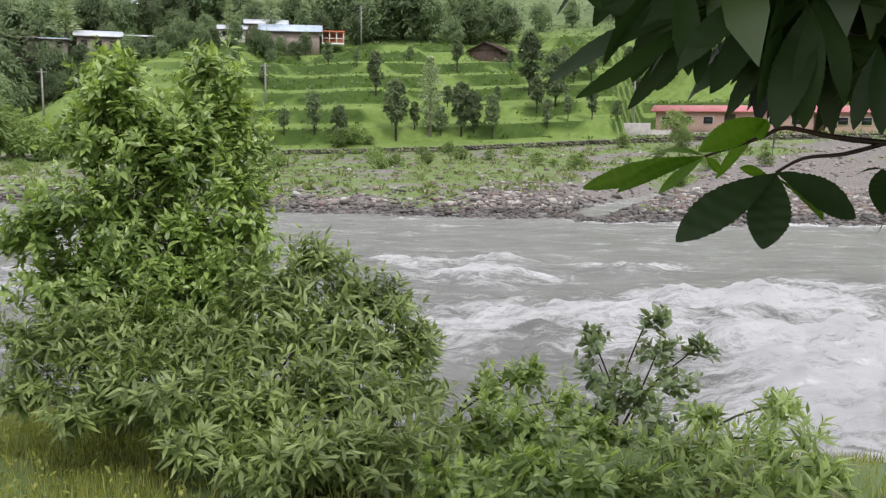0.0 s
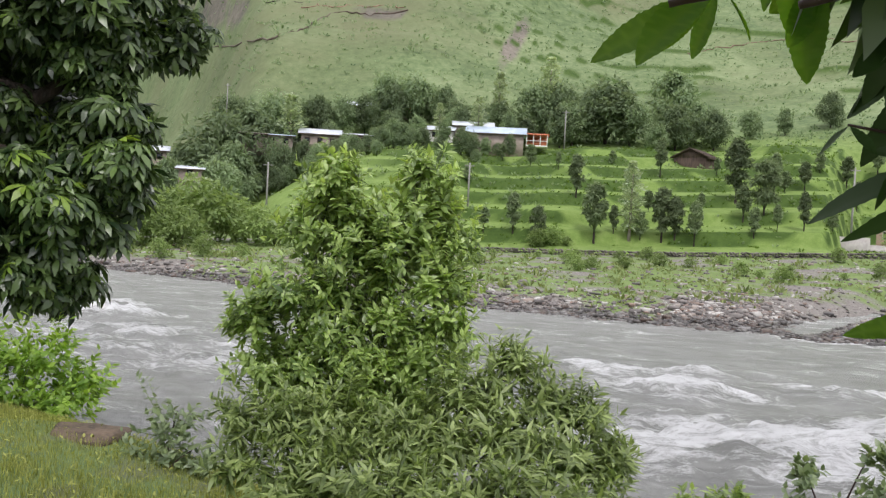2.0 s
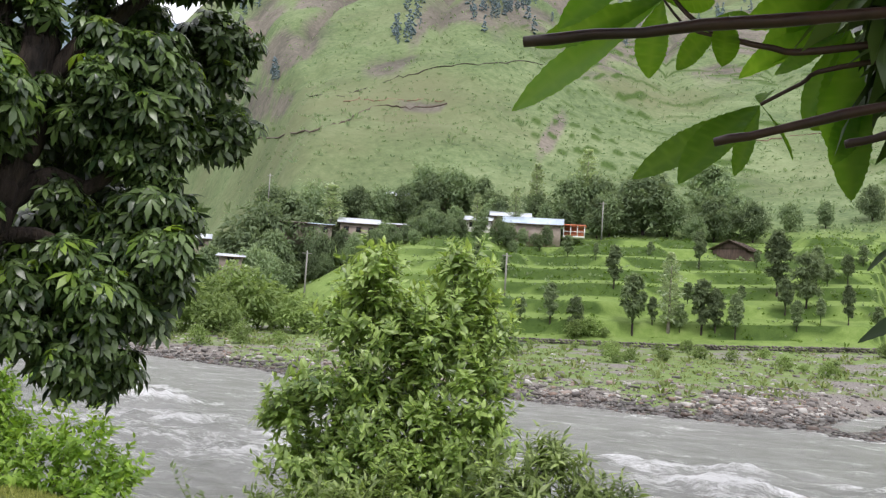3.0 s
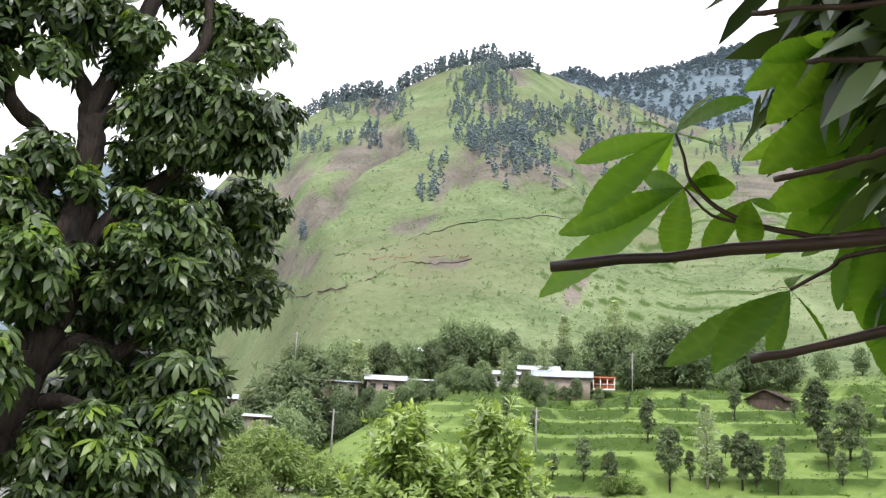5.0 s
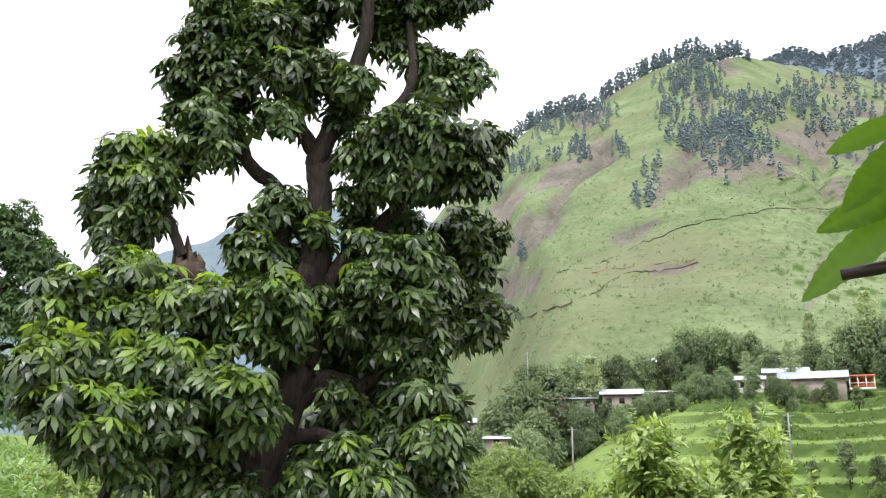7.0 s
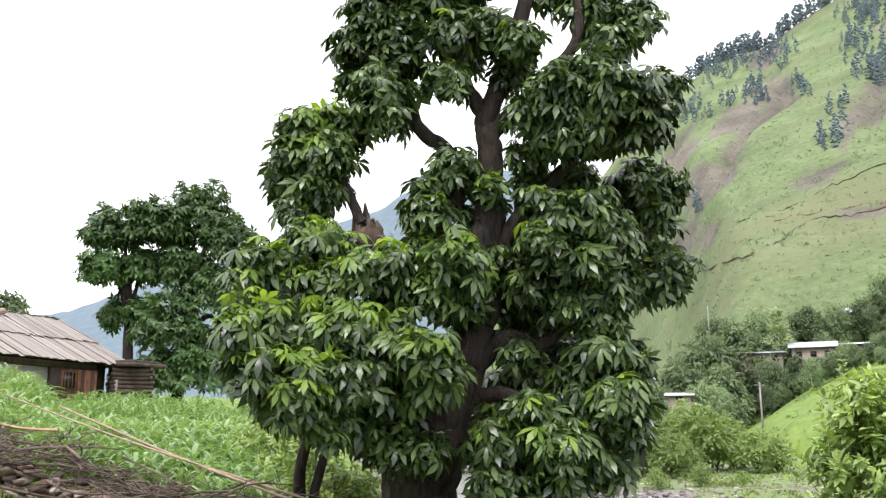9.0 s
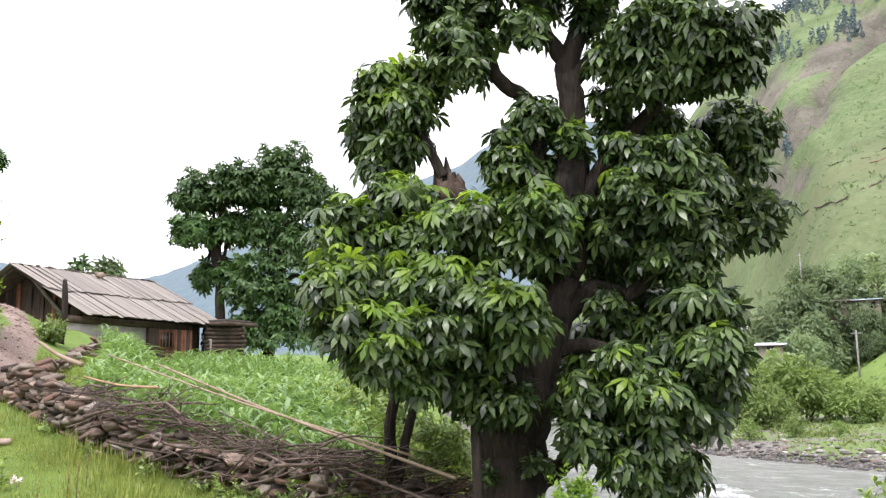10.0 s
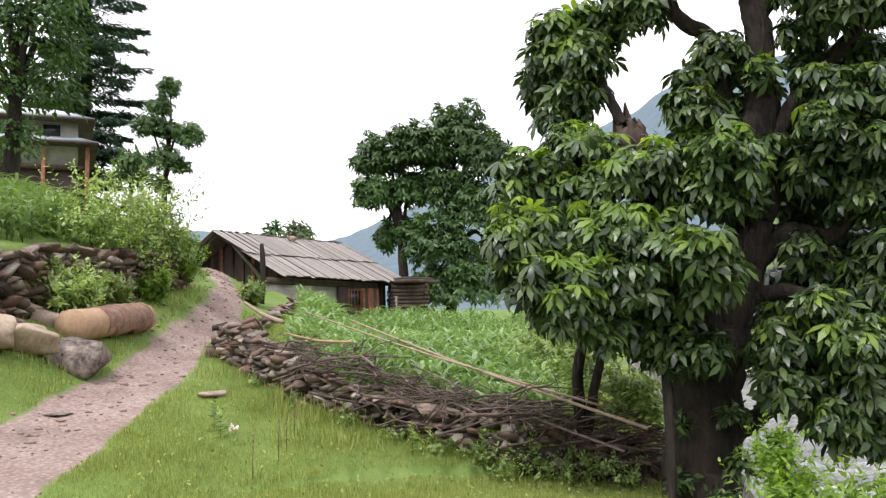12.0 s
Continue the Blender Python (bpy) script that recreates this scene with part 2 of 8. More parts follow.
def ground_material():
    """Grass, trodden path, river gravel and bare hillside, chosen by the masks laid on the sheet."""
    m, n, l, p = material("ground_cover")
    vec = obj_vec(n)
    at = n.new("ShaderNodeAttribute")
    at.attribute_name = "zone"
    sep = n.new("ShaderNodeSeparateColor")
    l.new(at.outputs["Color"], sep.inputs[0])
    at2 = n.new("ShaderNodeAttribute")
    at2.attribute_name = "zone2"
    sep2 = n.new("ShaderNodeSeparateColor")
    l.new(at2.outputs["Color"], sep2.inputs[0])
    big = noise_node(n, l, 0.07, 5, vec)
    mid = noise_node(n, l, 0.8, 5, vec)
    fine = noise_node(n, l, 9.0, 5, vec, 0.75)
    g = math_node(n, l, "ADD", math_node(n, l, "MULTIPLY", mid, 0.55), math_node(n, l, "MULTIPLY", fine, 0.45))
    grass = ramp_node(n, l, g, [(0.3, (0.08, 0.125, 0.03)), (0.5, (0.175, 0.25, 0.066)), (0.7, (0.27, 0.34, 0.12))])
    grass = mix_node(n, l, math_node(n, l, "MULTIPLY", big, 0.5), grass, (0.10, 0.17, 0.035))
    # far meadows: paler, haze put into the colour, with a fine speckle of tussocks
    g2 = math_node(n, l, "ADD", math_node(n, l, "MULTIPLY", noise_node(n, l, 0.035, 6, vec), 0.5), math_node(n, l, "MULTIPLY", noise_node(n, l, 0.45, 4, vec, 0.8), 0.5))
    meadow = ramp_node(n, l, g2, [(0.36, (0.068, 0.105, 0.045)), (0.5, (0.14, 0.188, 0.085)), (0.64, (0.215, 0.258, 0.135))])
    pv = n.new("ShaderNodeTexVoronoi")
    pv.inputs["Scale"].default_value = 14.0
    l.new(vec, pv.inputs["Vector"])
    dirt = ramp_node(n, l, g, [(0.3, (0.20, 0.145, 0.125)), (0.5, (0.36, 0.27, 0.24)), (0.72, (0.50, 0.41, 0.365))])
    dirt = mix_node(n, l, 0.5, dirt, mix_node(n, l, 1.0, dirt, ramp_node(n, l, pv.outputs["Distance"], [(0.1, (1.25, 1.2, 1.2)), (0.6, (0.5, 0.48, 0.46))]), "MULTIPLY"))
    gravel = ramp_node(n, l, fine, [(0.3, (0.08, 0.07, 0.065)), (0.5, (0.19, 0.175, 0.16)), (0.7, (0.38, 0.355, 0.33))])
    broad = noise_node(n, l, 0.011, 5, vec, 0.65)
    meadow = mix_node(n, l, ramp_node(n, l, broad, [(0.46, (0, 0, 0)), (0.66, (0.75, 0.75, 0.75))]), meadow, (0.15, 0.155, 0.085))
    bare = ramp_node(n, l, g2, [(0.36, (0.075, 0.072, 0.058)), (0.5, (0.145, 0.132, 0.108)), (0.64, (0.235, 0.205, 0.17))])
    grass = mix_node(n, l, sep2.outputs[0], grass, meadow)
    edge = math_node(n, l, "MULTIPLY", math_node(n, l, "SUBTRACT", mid, 0.5), 0.9)

    def mask(out):
        c = math_node(n, l, "ADD", out, math_node(n, l, "MULTIPLY", edge, math_node(n, l, "MULTIPLY", out, 1.0)))
        r = n.new("ShaderNodeMapRange")
        r.inputs[1].default_value, r.inputs[2].default_value = 0.3, 0.7
        l.new(c, r.inputs[0])
        return r.outputs[0]

    col = mix_node(n, l, mask(sep.outputs[0]), grass, dirt)
    col = mix_node(n, l, mask(sep.outputs[1]), col, gravel)
    col = mix_node(n, l, mask(sep.outputs[2]), col, bare)
    # far ranges: haze put into the ground colour as blue-grey
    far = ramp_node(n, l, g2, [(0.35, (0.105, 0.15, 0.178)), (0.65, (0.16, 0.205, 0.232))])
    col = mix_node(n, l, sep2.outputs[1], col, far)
    tall = ramp_node(n, l, g, [(0.3, (0.03, 0.06, 0.014)), (0.7, (0.085, 0.135, 0.03))])
    col = mix_node(n, l, mask(sep2.outputs[2]), col, tall)
    l.new(col, p.inputs["Base Color"])
    p.inputs["Roughness"].default_value = 0.95
    p.inputs["Specular IOR Level"].default_value = 0.15
    bump_node(n, l, p, g, 0.6, 0.08)
    return m


def water_material():
    m, n, l, p = material("glacial_water")
    vec = obj_vec(n)
    at = n.new("ShaderNodeAttribute")
    at.attribute_name = "foam"
    mp = n.new("ShaderNodeMapping")
    mp.inputs["Scale"].default_value = (0.45, 1.3, 1.0)
    mp.inputs["Rotation"].default_value = (0, 0, radians(-12))
    l.new(vec, mp.inputs[0])
    warp = n.new("ShaderNodeTexNoise")
    warp.inputs["Scale"].default_value, warp.inputs["Detail"].default_value = 0.5, 3
    l.new(mp.outputs[0], warp.inputs["Vector"])
    moved = n.new("ShaderNodeVectorMath")
    moved.operation = "MULTIPLY_ADD"
    moved.inputs[1].default_value = (2.2, 2.2, 2.2)
    l.new(warp.outputs["Color"], moved.inputs[0])
    l.new(mp.outputs[0], moved.inputs[2])
    a = noise_node(n, l, 0.9, 7, moved.outputs[0], 0.68)
    b = noise_node(n, l, 6.5, 8, moved.outputs[0], 0.78)
    ridg = math_node(n, l, "ADD", math_node(n, l, "MULTIPLY", a, 0.5), math_node(n, l, "MULTIPLY", b, 0.5))
    f = math_node(n, l, "ADD", math_node(n, l, "MULTIPLY", math_node(n, l, "SUBTRACT", ridg, 0.585), 2.3), math_node(n, l, "MULTIPLY", at.outputs["Fac"], 0.5))
    r = n.new("ShaderNodeMapRange")
    r.inputs[1].default_value, r.inputs[2].default_value = 0.0, 0.26
    l.new(f, r.inputs[0])
    silt = ramp_node(n, l, a, [(0.3, (0.29, 0.296, 0.278)), (0.7, (0.46, 0.466, 0.445))])
    col = mix_node(n, l, r.outputs[0], silt, (0.84, 0.85, 0.85))
    l.new(col, p.inputs["Base Color"])
    rr = n.new("ShaderNodeMapRange")
    rr.inputs[3].default_value, rr.inputs[4].default_value = 0.22, 0.8
    l.new(r.outputs[0], rr.inputs[0])
    l.new(rr.outputs[0], p.inputs["Roughness"])
    p.inputs["IOR"].default_value = 1.33
    bump_node(n, l, p, ridg, 1.0, 0.45)
    return m


M["ground"] = ground_material()
M["water"] = water_material()

# ---- mesh helpers ----
EYE = np.array((0.0, 0.0, 1.6))


def P(az, el, r, origin=EYE):
    """The point at bearing az (degrees left of +y) and height angle el, r metres off on the level."""
    a = radians(az)
    return np.array((origin[0] - math.sin(a) * r, origin[1] + math.cos(a) * r, origin[2] + math.tan(radians(el)) * r))


def mesh_data(name, verts, faces, mat, smooth=False):
    """A mesh from arrays; faces of three or four corners."""
    verts, faces = np.asarray(verts, float), np.asarray(faces, int)
    me = bpy.data.meshes.new(name)
    k = faces.shape[1]
    me.vertices.add(len(verts))
    me.vertices.foreach_set("co", verts.astype(np.float32).ravel())
    me.loops.add(faces.size)
    me.loops.foreach_set("vertex_index", faces.astype(np.int32).ravel())
    me.polygons.add(len(faces))
    me.polygons.foreach_set("loop_start", np.arange(0, faces.size, k, dtype=np.int32))
    me.polygons.foreach_set("loop_total", np.full(len(faces), k, np.int32))
    if smooth:
        me.polygons.foreach_set("use_smooth", np.ones(len(faces), bool))
    me.update(calc_edges=True)
    me.validate()
    if mat:
        me.materials.append(M[mat])
    return me


def thing(name, at, label, category, group="", kind=""):
    ob = new(name)
    ob.location = Vector([float(v) for v in at])
    ob.empty_display_size = 0.2
    return tagged(ob, label, category, group, kind)


def part(name, geo, mat, parent, label="", smooth=False, local=False):
    """One mesh under a thing (or under a part); world coordinates unless local."""
    v, f = geo
    top = parent
    while top.parent:
        top = top.parent
    base = np.zeros(3) if local else np.array(top.location)
    ob = new(name, mesh_data(name, np.asarray(v, float) - base, f, mat, smooth))
    ob.parent = parent
    return tagged(ob, label)


def piece(name, me, parent, loc, rot=(0, 0, 0), scale=(1, 1, 1)):
    """A part that shares a mesh, placed in its thing's own coordinates."""
    ob = new(name, me)
    ob.parent = parent
    ob.location, ob.rotation_euler, ob.scale = [float(v) for v in loc], rot, scale
    return ob


def join(*geos):
    vs, fs, k = [], [], 0
    for v, f in geos:
        f = np.asarray(f, int)
        if f.shape[1] == 4:
            f = np.concatenate([f[:, [0, 1, 2]], f[:, [0, 2, 3]]])
        vs.append(np.asarray(v, float))
        fs.append(f + k)
        k += len(v)
    return np.concatenate(vs), np.concatenate(fs)


def box(center, size, yaw=0.0, taper=1.0, bevel=0.0):
    """A box; bevel cuts its upright edges."""
    sx, sy, sz = [s / 2 for s in size]
    b = min(bevel, sx * 0.6, sy * 0.6)
    if b > 0:
        ring = [(-sx + b, -sy), (sx - b, -sy), (sx, -sy + b), (sx, sy - b), (sx - b, sy), (-sx + b, sy), (-sx, sy - b), (-sx, -sy + b)]
    else:
        ring = [(-sx, -sy), (sx, -sy), (sx, sy), (-sx, sy)]
    k = len(ring)
    v = [(x, y, -sz) for x, y in ring] + [(x * taper, y * taper, sz) for x, y in ring]
    f = [(i, (i + 1) % k, k + (i + 1) % k) for i in range(k)] + [(i, k + (i + 1) % k, k + i) for i in range(k)]
    f += [(0, i + 1, i) for i in range(1, k - 1)] + [(k, k + i, k + i + 1) for i in range(1, k - 1)]
    v = np.array(v, float)
    c, s = math.cos(radians(yaw)), math.sin(radians(yaw))
    v = np.stack([v[:, 0] * c - v[:, 1] * s, v[:, 0] * s + v[:, 1] * c, v[:, 2]], 1) + np.asarray(center, float)
    return v, np.array(f)


def tube(pts, radii, sides=8, rough=0.0, seed=0):
    """A tapered, closed limb along a line of points."""
    rng = np.random.default_rng(seed)
    pts = np.asarray(pts, float)
    radii = np.broadcast_to(np.asarray(radii, float), (len(pts),))
    v, f = [], []
    d = np.gradient(pts, axis=0)
    d /= np.linalg.norm(d, axis=1)[:, None] + 1e-9
    ref = np.array((0.31, 0.17, 0.93)) if abs(d[0][2]) < 0.9 else np.array((1.0, 0.1, 0.0))
    for i, (p, r) in enumerate(zip(pts, radii)):
        s = np.cross(d[i], ref)
        s /= np.linalg.norm(s)
        u = np.cross(s, d[i])
        for j in range(sides):
            a = 2 * math.pi * j / sides
            rr = r * (1 + rough * rng.uniform(-1, 1))
            v.append(p + rr * (math.cos(a) * s + math.sin(a) * u))
    n = len(pts)
    for i in range(n - 1):
        for j in range(sides):
            a, b = i * sides + j, i * sides + (j + 1) % sides
            f += [(a, b, b + sides), (a, b + sides, a + sides)]
    v += [pts[0], pts[-1]]
    k = n * sides
    for j in range(sides):
        f.append((k, (j + 1) % sides, j))
        f.append((k + 1, (n - 1) * sides + j, (n - 1) * sides + (j + 1) % sides))
    return np.array(v), np.array(f)


def gnarled(pts, radii, sides=26, depth=0.12, seed=0):
    """An old limb: furrowed along its length, with burrs."""
    v, f = tube(pts, radii, sides)
    pts, radii = np.asarray(pts, float), np.asarray(radii, float)
    n = len(pts)
    i, a = np.divmod(np.arange(n * sides), sides)
    th = a / sides * 2 * np.pi
    k = 0.5 * np.sin(9 * th + 0.5 * np.sin(i * 0.6 + seed)) + 0.4 * np.sin(14 * th + i * 0.22 + seed * 2) + 0.5 * np.sin(3 * th + i * 0.5 + seed) * np.sin(i * 0.8 + seed * 3) + 0.35 * np.sin(5 * th - i * 1.1)
    body = v[:n * sides]
    v[:n * sides] = pts[i] + (body - pts[i]) * (1 + depth * k)[:, None]
    return v, f


def bend(pts, n=6):
    """More points along a line, smoothed."""
    pts = np.asarray(pts, float)
    t = np.linspace(0, len(pts) - 1, n * (len(pts) - 1) + 1)
    out = []
    for s in t:
        i = min(int(s), len(pts) - 2)
        u = s - i
        p0, p1, p2, p3 = pts[max(i - 1, 0)], pts[i], pts[i + 1], pts[min(i + 2, len(pts) - 1)]
        out.append(0.5 * (2 * p1 + (p2 - p0) * u + (2 * p0 - 5 * p1 + 4 * p2 - p3) * u * u + (3 * p1 - p0 - 3 * p2 + p3) * u ** 3))
    return np.array(out)


def leaf_shape(width=0.4, rows=3, droop=0.25, fold=0.12, point=0.6, serrate=0.0):
    """A blade one unit long along y, folded along its midrib and drooping."""
    v, f = [(0, 0, 0)], []
    for i in range(1, rows + 1):
        t = i / (rows + 1)
        w = width * 0.5 * (math.sin(math.pi * t ** point) ** 0.8) * (1 + (serrate if i % 2 else -serrate))
        z = -droop * t * t
        v += [(-w, t, z + fold * w), (0, t, z), (w, t, z + fold * w)]
    v.append((0, 1, -droop))
    tip = len(v) - 1
    f += [(0, 2, 1), (0, 3, 2)]
    for i in range(rows - 1):
        a = 1 + 3 * i
        f += [(a, a + 1, a + 4), (a, a + 4, a + 3), (a + 1, a + 2, a + 5), (a + 1, a + 5, a + 4)]
    a = 1 + 3 * (rows - 1)
    f += [(a, a + 1, tip), (a + 1, a + 2, tip)]
    return np.array(v, float), np.array(f)


def palmate(n=7, width=0.36, spread=150, droop=0.35, rows=1, point=1.35):
    """A fan of leaflets from one stalk."""
    geos = []
    for i in range(n):
        a = radians(-spread + 2 * spread * i / (n - 1))
        k = 1.0 - 0.4 * abs(i - (n - 1) / 2) / ((n - 1) / 2)
        v, f = leaf_shape(width, rows, droop, point=point)
        v = v * k
        c, s = math.cos(a), math.sin(a)
        geos.append((np.stack([v[:, 0] * c + v[:, 1] * s, -v[:, 0] * s + v[:, 1] * c, v[:, 2]], 1), f))
    return join(*geos)


def scatter(template, pos, fwd, up, size):
    """Many copies of a template joined into one mesh."""
    tv, tf = template
    pos, fwd, up = np.asarray(pos, float), np.asarray(fwd, float), np.asarray(up, float)
    size = np.broadcast_to(np.asarray(size, float), (len(pos),))
    fwd = fwd / (np.linalg.norm(fwd, axis=1)[:, None] + 1e-9)
    side = np.cross(fwd, up)
    side /= np.linalg.norm(side, axis=1)[:, None] + 1e-9
    nrm = np.cross(side, fwd)
    v = pos[:, None] + size[:, None, None] * (tv[None, :, :1] * side[:, None] + tv[None, :, 1:2] * fwd[:, None] + tv[None, :, 2:] * nrm[:, None])
    f = tf[None] + (np.arange(len(pos)) * len(tv))[:, None, None]
    return v.reshape(-1, 3), f.reshape(-1, 3)


def sphere_dirs(rng, n):
    d = rng.normal(size=(n, 3))
    return d / np.linalg.norm(d, axis=1)[:, None]


def clump(rng, centre, radius, n, template, size, shell=0.55, droop=0.5, top=0.0):
    """Leaves through a rounded mass, thickest near its surface, tips outwards and down."""
    d = sphere_dirs(rng, n)
    d[:, 2] = np.where(d[:, 2] < -0.6 + top, -d[:, 2] * 0.5, d[:, 2])
    rad = np.asarray(radius, float) * np.ones(3)
    k = shell + (1 - shell) * rng.random(n) ** 0.6
    lump = 1 + 0.16 * np.sin(d[:, 0] * 5 + centre[0] * 3) * np.sin(d[:, 1] * 6 + centre[1] * 2) + 0.12 * np.sin(d[:, 2] * 7 + centre[2] * 5)
    pos = np.asarray(centre) + d * rad * (k * lump)[:, None]
    fwd = d * (1, 1, 0.6) + rng.normal(size=(n, 3)) * 0.45 - (0, 0, droop)
    up = d * 0.7 + (0, 0, 0.7) + rng.normal(size=(n, 3)) * 0.3
    return scatter(template, pos, fwd, up, size * rng.uniform(0.7, 1.25, n))


def chunk(seed, squash=0.6, points=15):
    """An angular broken stone about one unit across."""
    rng = random.Random(seed)
    bm = bmesh.new()
    for _ in range(points):
        p = Vector((rng.uniform(-1, 1), rng.uniform(-1, 1), rng.uniform(-1, 1)))
        p /= max(abs(p.x), abs(p.y), abs(p.z)) ** 0.8
        bm.verts.new((p.x * 0.5, p.y * 0.5, p.z * 0.5 * squash))
    out = bmesh.ops.convex_hull(bm, input=bm.verts)
    bmesh.ops.delete(bm, geom=[v for v in bm.verts if not v.link_faces], context="VERTS")
    bmesh.ops.triangulate(bm, faces=bm.faces)
    bm.verts.index_update()
    v = np.array([v.co[:] for v in bm.verts])
    f = np.array([[q.index for q in p.verts] for p in bm.faces])
    bm.free()
    return v, f


def slab(seed, squash=0.7):
    """A roughly squared, broken wall stone about one unit across."""
    rng = random.Random(seed)
    bm = bmesh.new()
    for sx in (-1, 1):
        for sy in (-1, 1):
            for sz in (-1, 1):
                bm.verts.new((0.5 * sx * rng.uniform(0.4, 1.05), 0.5 * sy * rng.uniform(0.4, 1.05), 0.5 * squash * sz * rng.uniform(0.4, 1.05)))
    for _ in range(3):
        bm.verts.new((rng.uniform(-0.5, 0.5), rng.uniform(-0.5, 0.5), rng.choice((-0.5, 0.5)) * squash * rng.uniform(0.8, 1.05)))
    bmesh.ops.convex_hull(bm, input=bm.verts)
    bmesh.ops.delete(bm, geom=[v for v in bm.verts if not v.link_faces], context="VERTS")
    bmesh.ops.triangulate(bm, faces=bm.faces)
    bm.verts.index_update()
    v = np.array([v.co[:] for v in bm.verts])
    f = np.array([[q.index for q in p.verts] for p in bm.faces])
    bm.free()
    return v, f


def crag(seed, squash=0.7):
    """A boulder: angular, then worn and pitted."""
    rng = random.Random(seed)
    bm = bmesh.new()
    v, f = chunk(seed, squash, 26)
    vs = [bm.verts.new(p) for p in v]
    for t in f:
        bm.faces.new([vs[i] for i in t])
    bmesh.ops.subdivide_edges(bm, edges=bm.edges, cuts=3, use_grid_fill=True)
    bmesh.ops.smooth_vert(bm, verts=bm.verts, factor=0.5, use_axis_x=True, use_axis_y=True, use_axis_z=True)
    off = Vector((rng.uniform(0, 50), rng.uniform(0, 50), rng.uniform(0, 50)))
    for q in bm.verts:
        q.co *= 1 + 0.10 * noise.noise(q.co * 4 + off) + 0.05 * noise.noise(q.co * 11 + off)
    bmesh.ops.triangulate(bm, faces=bm.faces)
    bm.verts.index_update()
    v = np.array([q.co[:] for q in bm.verts])
    f = np.array([[q.index for q in p.verts] for p in bm.faces])
    bm.free()
    return v, f


def rock(seed, squash=0.6, cuts=1, rough=0.28):
    """A lumpy stone about one unit across."""
    bm = bmesh.new()
    bmesh.ops.create_icosphere(bm, subdivisions=cuts, radius=0.5)
    rng = random.Random(seed)
    off = Vector((rng.uniform(0, 50), rng.uniform(0, 50), rng.uniform(0, 50)))
    for v in bm.verts:
        v.co *= 1 + rough * 2 * noise.noise(v.co * 2.2 + off) + rng.uniform(-0.07, 0.07)
        v.co.z *= squash
        for a in range(3):
            v.co[a] = max(-0.42 if a < 2 else -0.4 * squash, min(0.44 if a < 2 else 0.4 * squash, v.co[a]))
    v = np.array([v.co[:] for v in bm.verts])
    f = np.array([[q.index for q in p.verts] for p in bm.faces])
    bm.free()
    return v, f


_tab = np.random.default_rng(7).random((256, 256))


def value_noise(x, y):
    xi, yi = np.floor(x).astype(int), np.floor(y).astype(int)
    u, v = x - xi, y - yi
    u, v = u * u * (3 - 2 * u), v * v * (3 - 2 * v)
    g = lambda a, b: _tab[(xi + a) % 256, (yi + b) % 256]  # noqa: E731
    return (g(0, 0) * (1 - u) + g(1, 0) * u) * (1 - v) + (g(0, 1) * (1 - u) + g(1, 1) * u) * v - 0.5


def fbm(x, y, octaves=4):
    s = 0
    for i in range(octaves):
        s = s + value_noise(x * 2 ** i + 17 * i, y * 2 ** i + 31 * i) / 2 ** i
    return s


def smooth(a, b, x):
    t = np.clip((x - a) / (b - a), 0, 1)
    return t * t * (3 - 2 * t)


# ---- the land: near bank, river bed, gravel bar, terraces, mountain, far ranges ----
WATER = -3.6
NEAR_X, NEAR_Y = (-300, -120, -45, -25, -14, -9, -4.5, -3, 0, 6, 40), (290, 104, 43, 21, 13, 10, 7.4, 6.6, 6.2, 5.0, 2.0)
FAR_X, FAR_Y = (-300, -120, -62, -42, -26, -8, 13, 60, 200), (330, 150, 78, 60, 54.5, 51, 47.5, 46, 52)
WALL_X, WALL_Y = (-300, -90, -60, -40, -20, 60, 200), (400, 165, 112, 90, 93, 97, 120)
WALL_ZX, WALL_ZZ = (-60, -40, -18, 0, 25, 40, 90), (-1.8, -2.0, -1.9, -1.4, -0.1, 0.3, 1.2)
RIDGE_AZ = (-180, -70, -35, -10, 1.8, 5.4, 9.2, 12.3, 15, 18, 21, 23, 26, 28, 30.5, 34, 40, 46, 52, 60, 180)
RIDGE_EL = (3, 10, 21.0, 21.2, 21.5, 23.0, 24.3, 25.4, 25.9, 25.0, 23.8, 23.1, 22.3, 21.0, 19.2, 15, 9, 4.5, 1.5, 1.0, 1)
# bare slips on the mountain: bearing, height angle, half width, half height
SLIPS = [(17.6, 12.7, 1.5, 0.25), (24.2, 18.7, 1.6, 1.2), (26.3, 15.3, 1.4, 1.5), (20.2, 15.4, 1.8, 1.3), (15.0, 19.0, 2.6, 1.4), (11.1, 18.8, 2.4, 1.6), (27.2, 11.9, 1.4, 1.0), (5, 17, 3, 1.8), (-3, 17, 3, 2), (22.0, 22.3, 1.2, 0.8), (18.0, 17.0, 0.6, 1.8), (9.0, 11.0, 0.6, 1.6)]
BLUE_AZ, BLUE_EL = (-180, -40, -20, -4.8, -3.1, -0.2, 2.4, 5.0, 6.9, 9.2, 13, 20, 30, 40, 44, 48, 63, 67, 72, 78, 95, 180), (5, 12, 22.9, 25.0, 25.0, 24.4, 23.9, 23.8, 23.6, 24.1, 22.6, 18, 15, 16.2, 15.9, 14.0, 8.6, 6.9, 6.3, 7.3, 7, 5)
SLOPE_U, SLOPE_Z = (-200, 0, 11, 13, 19, 36, 60, 100, 300, 3000), (0, 0, 0, 0.28, 1.4, 4.1, 5.2, 7.0, 16, 120)
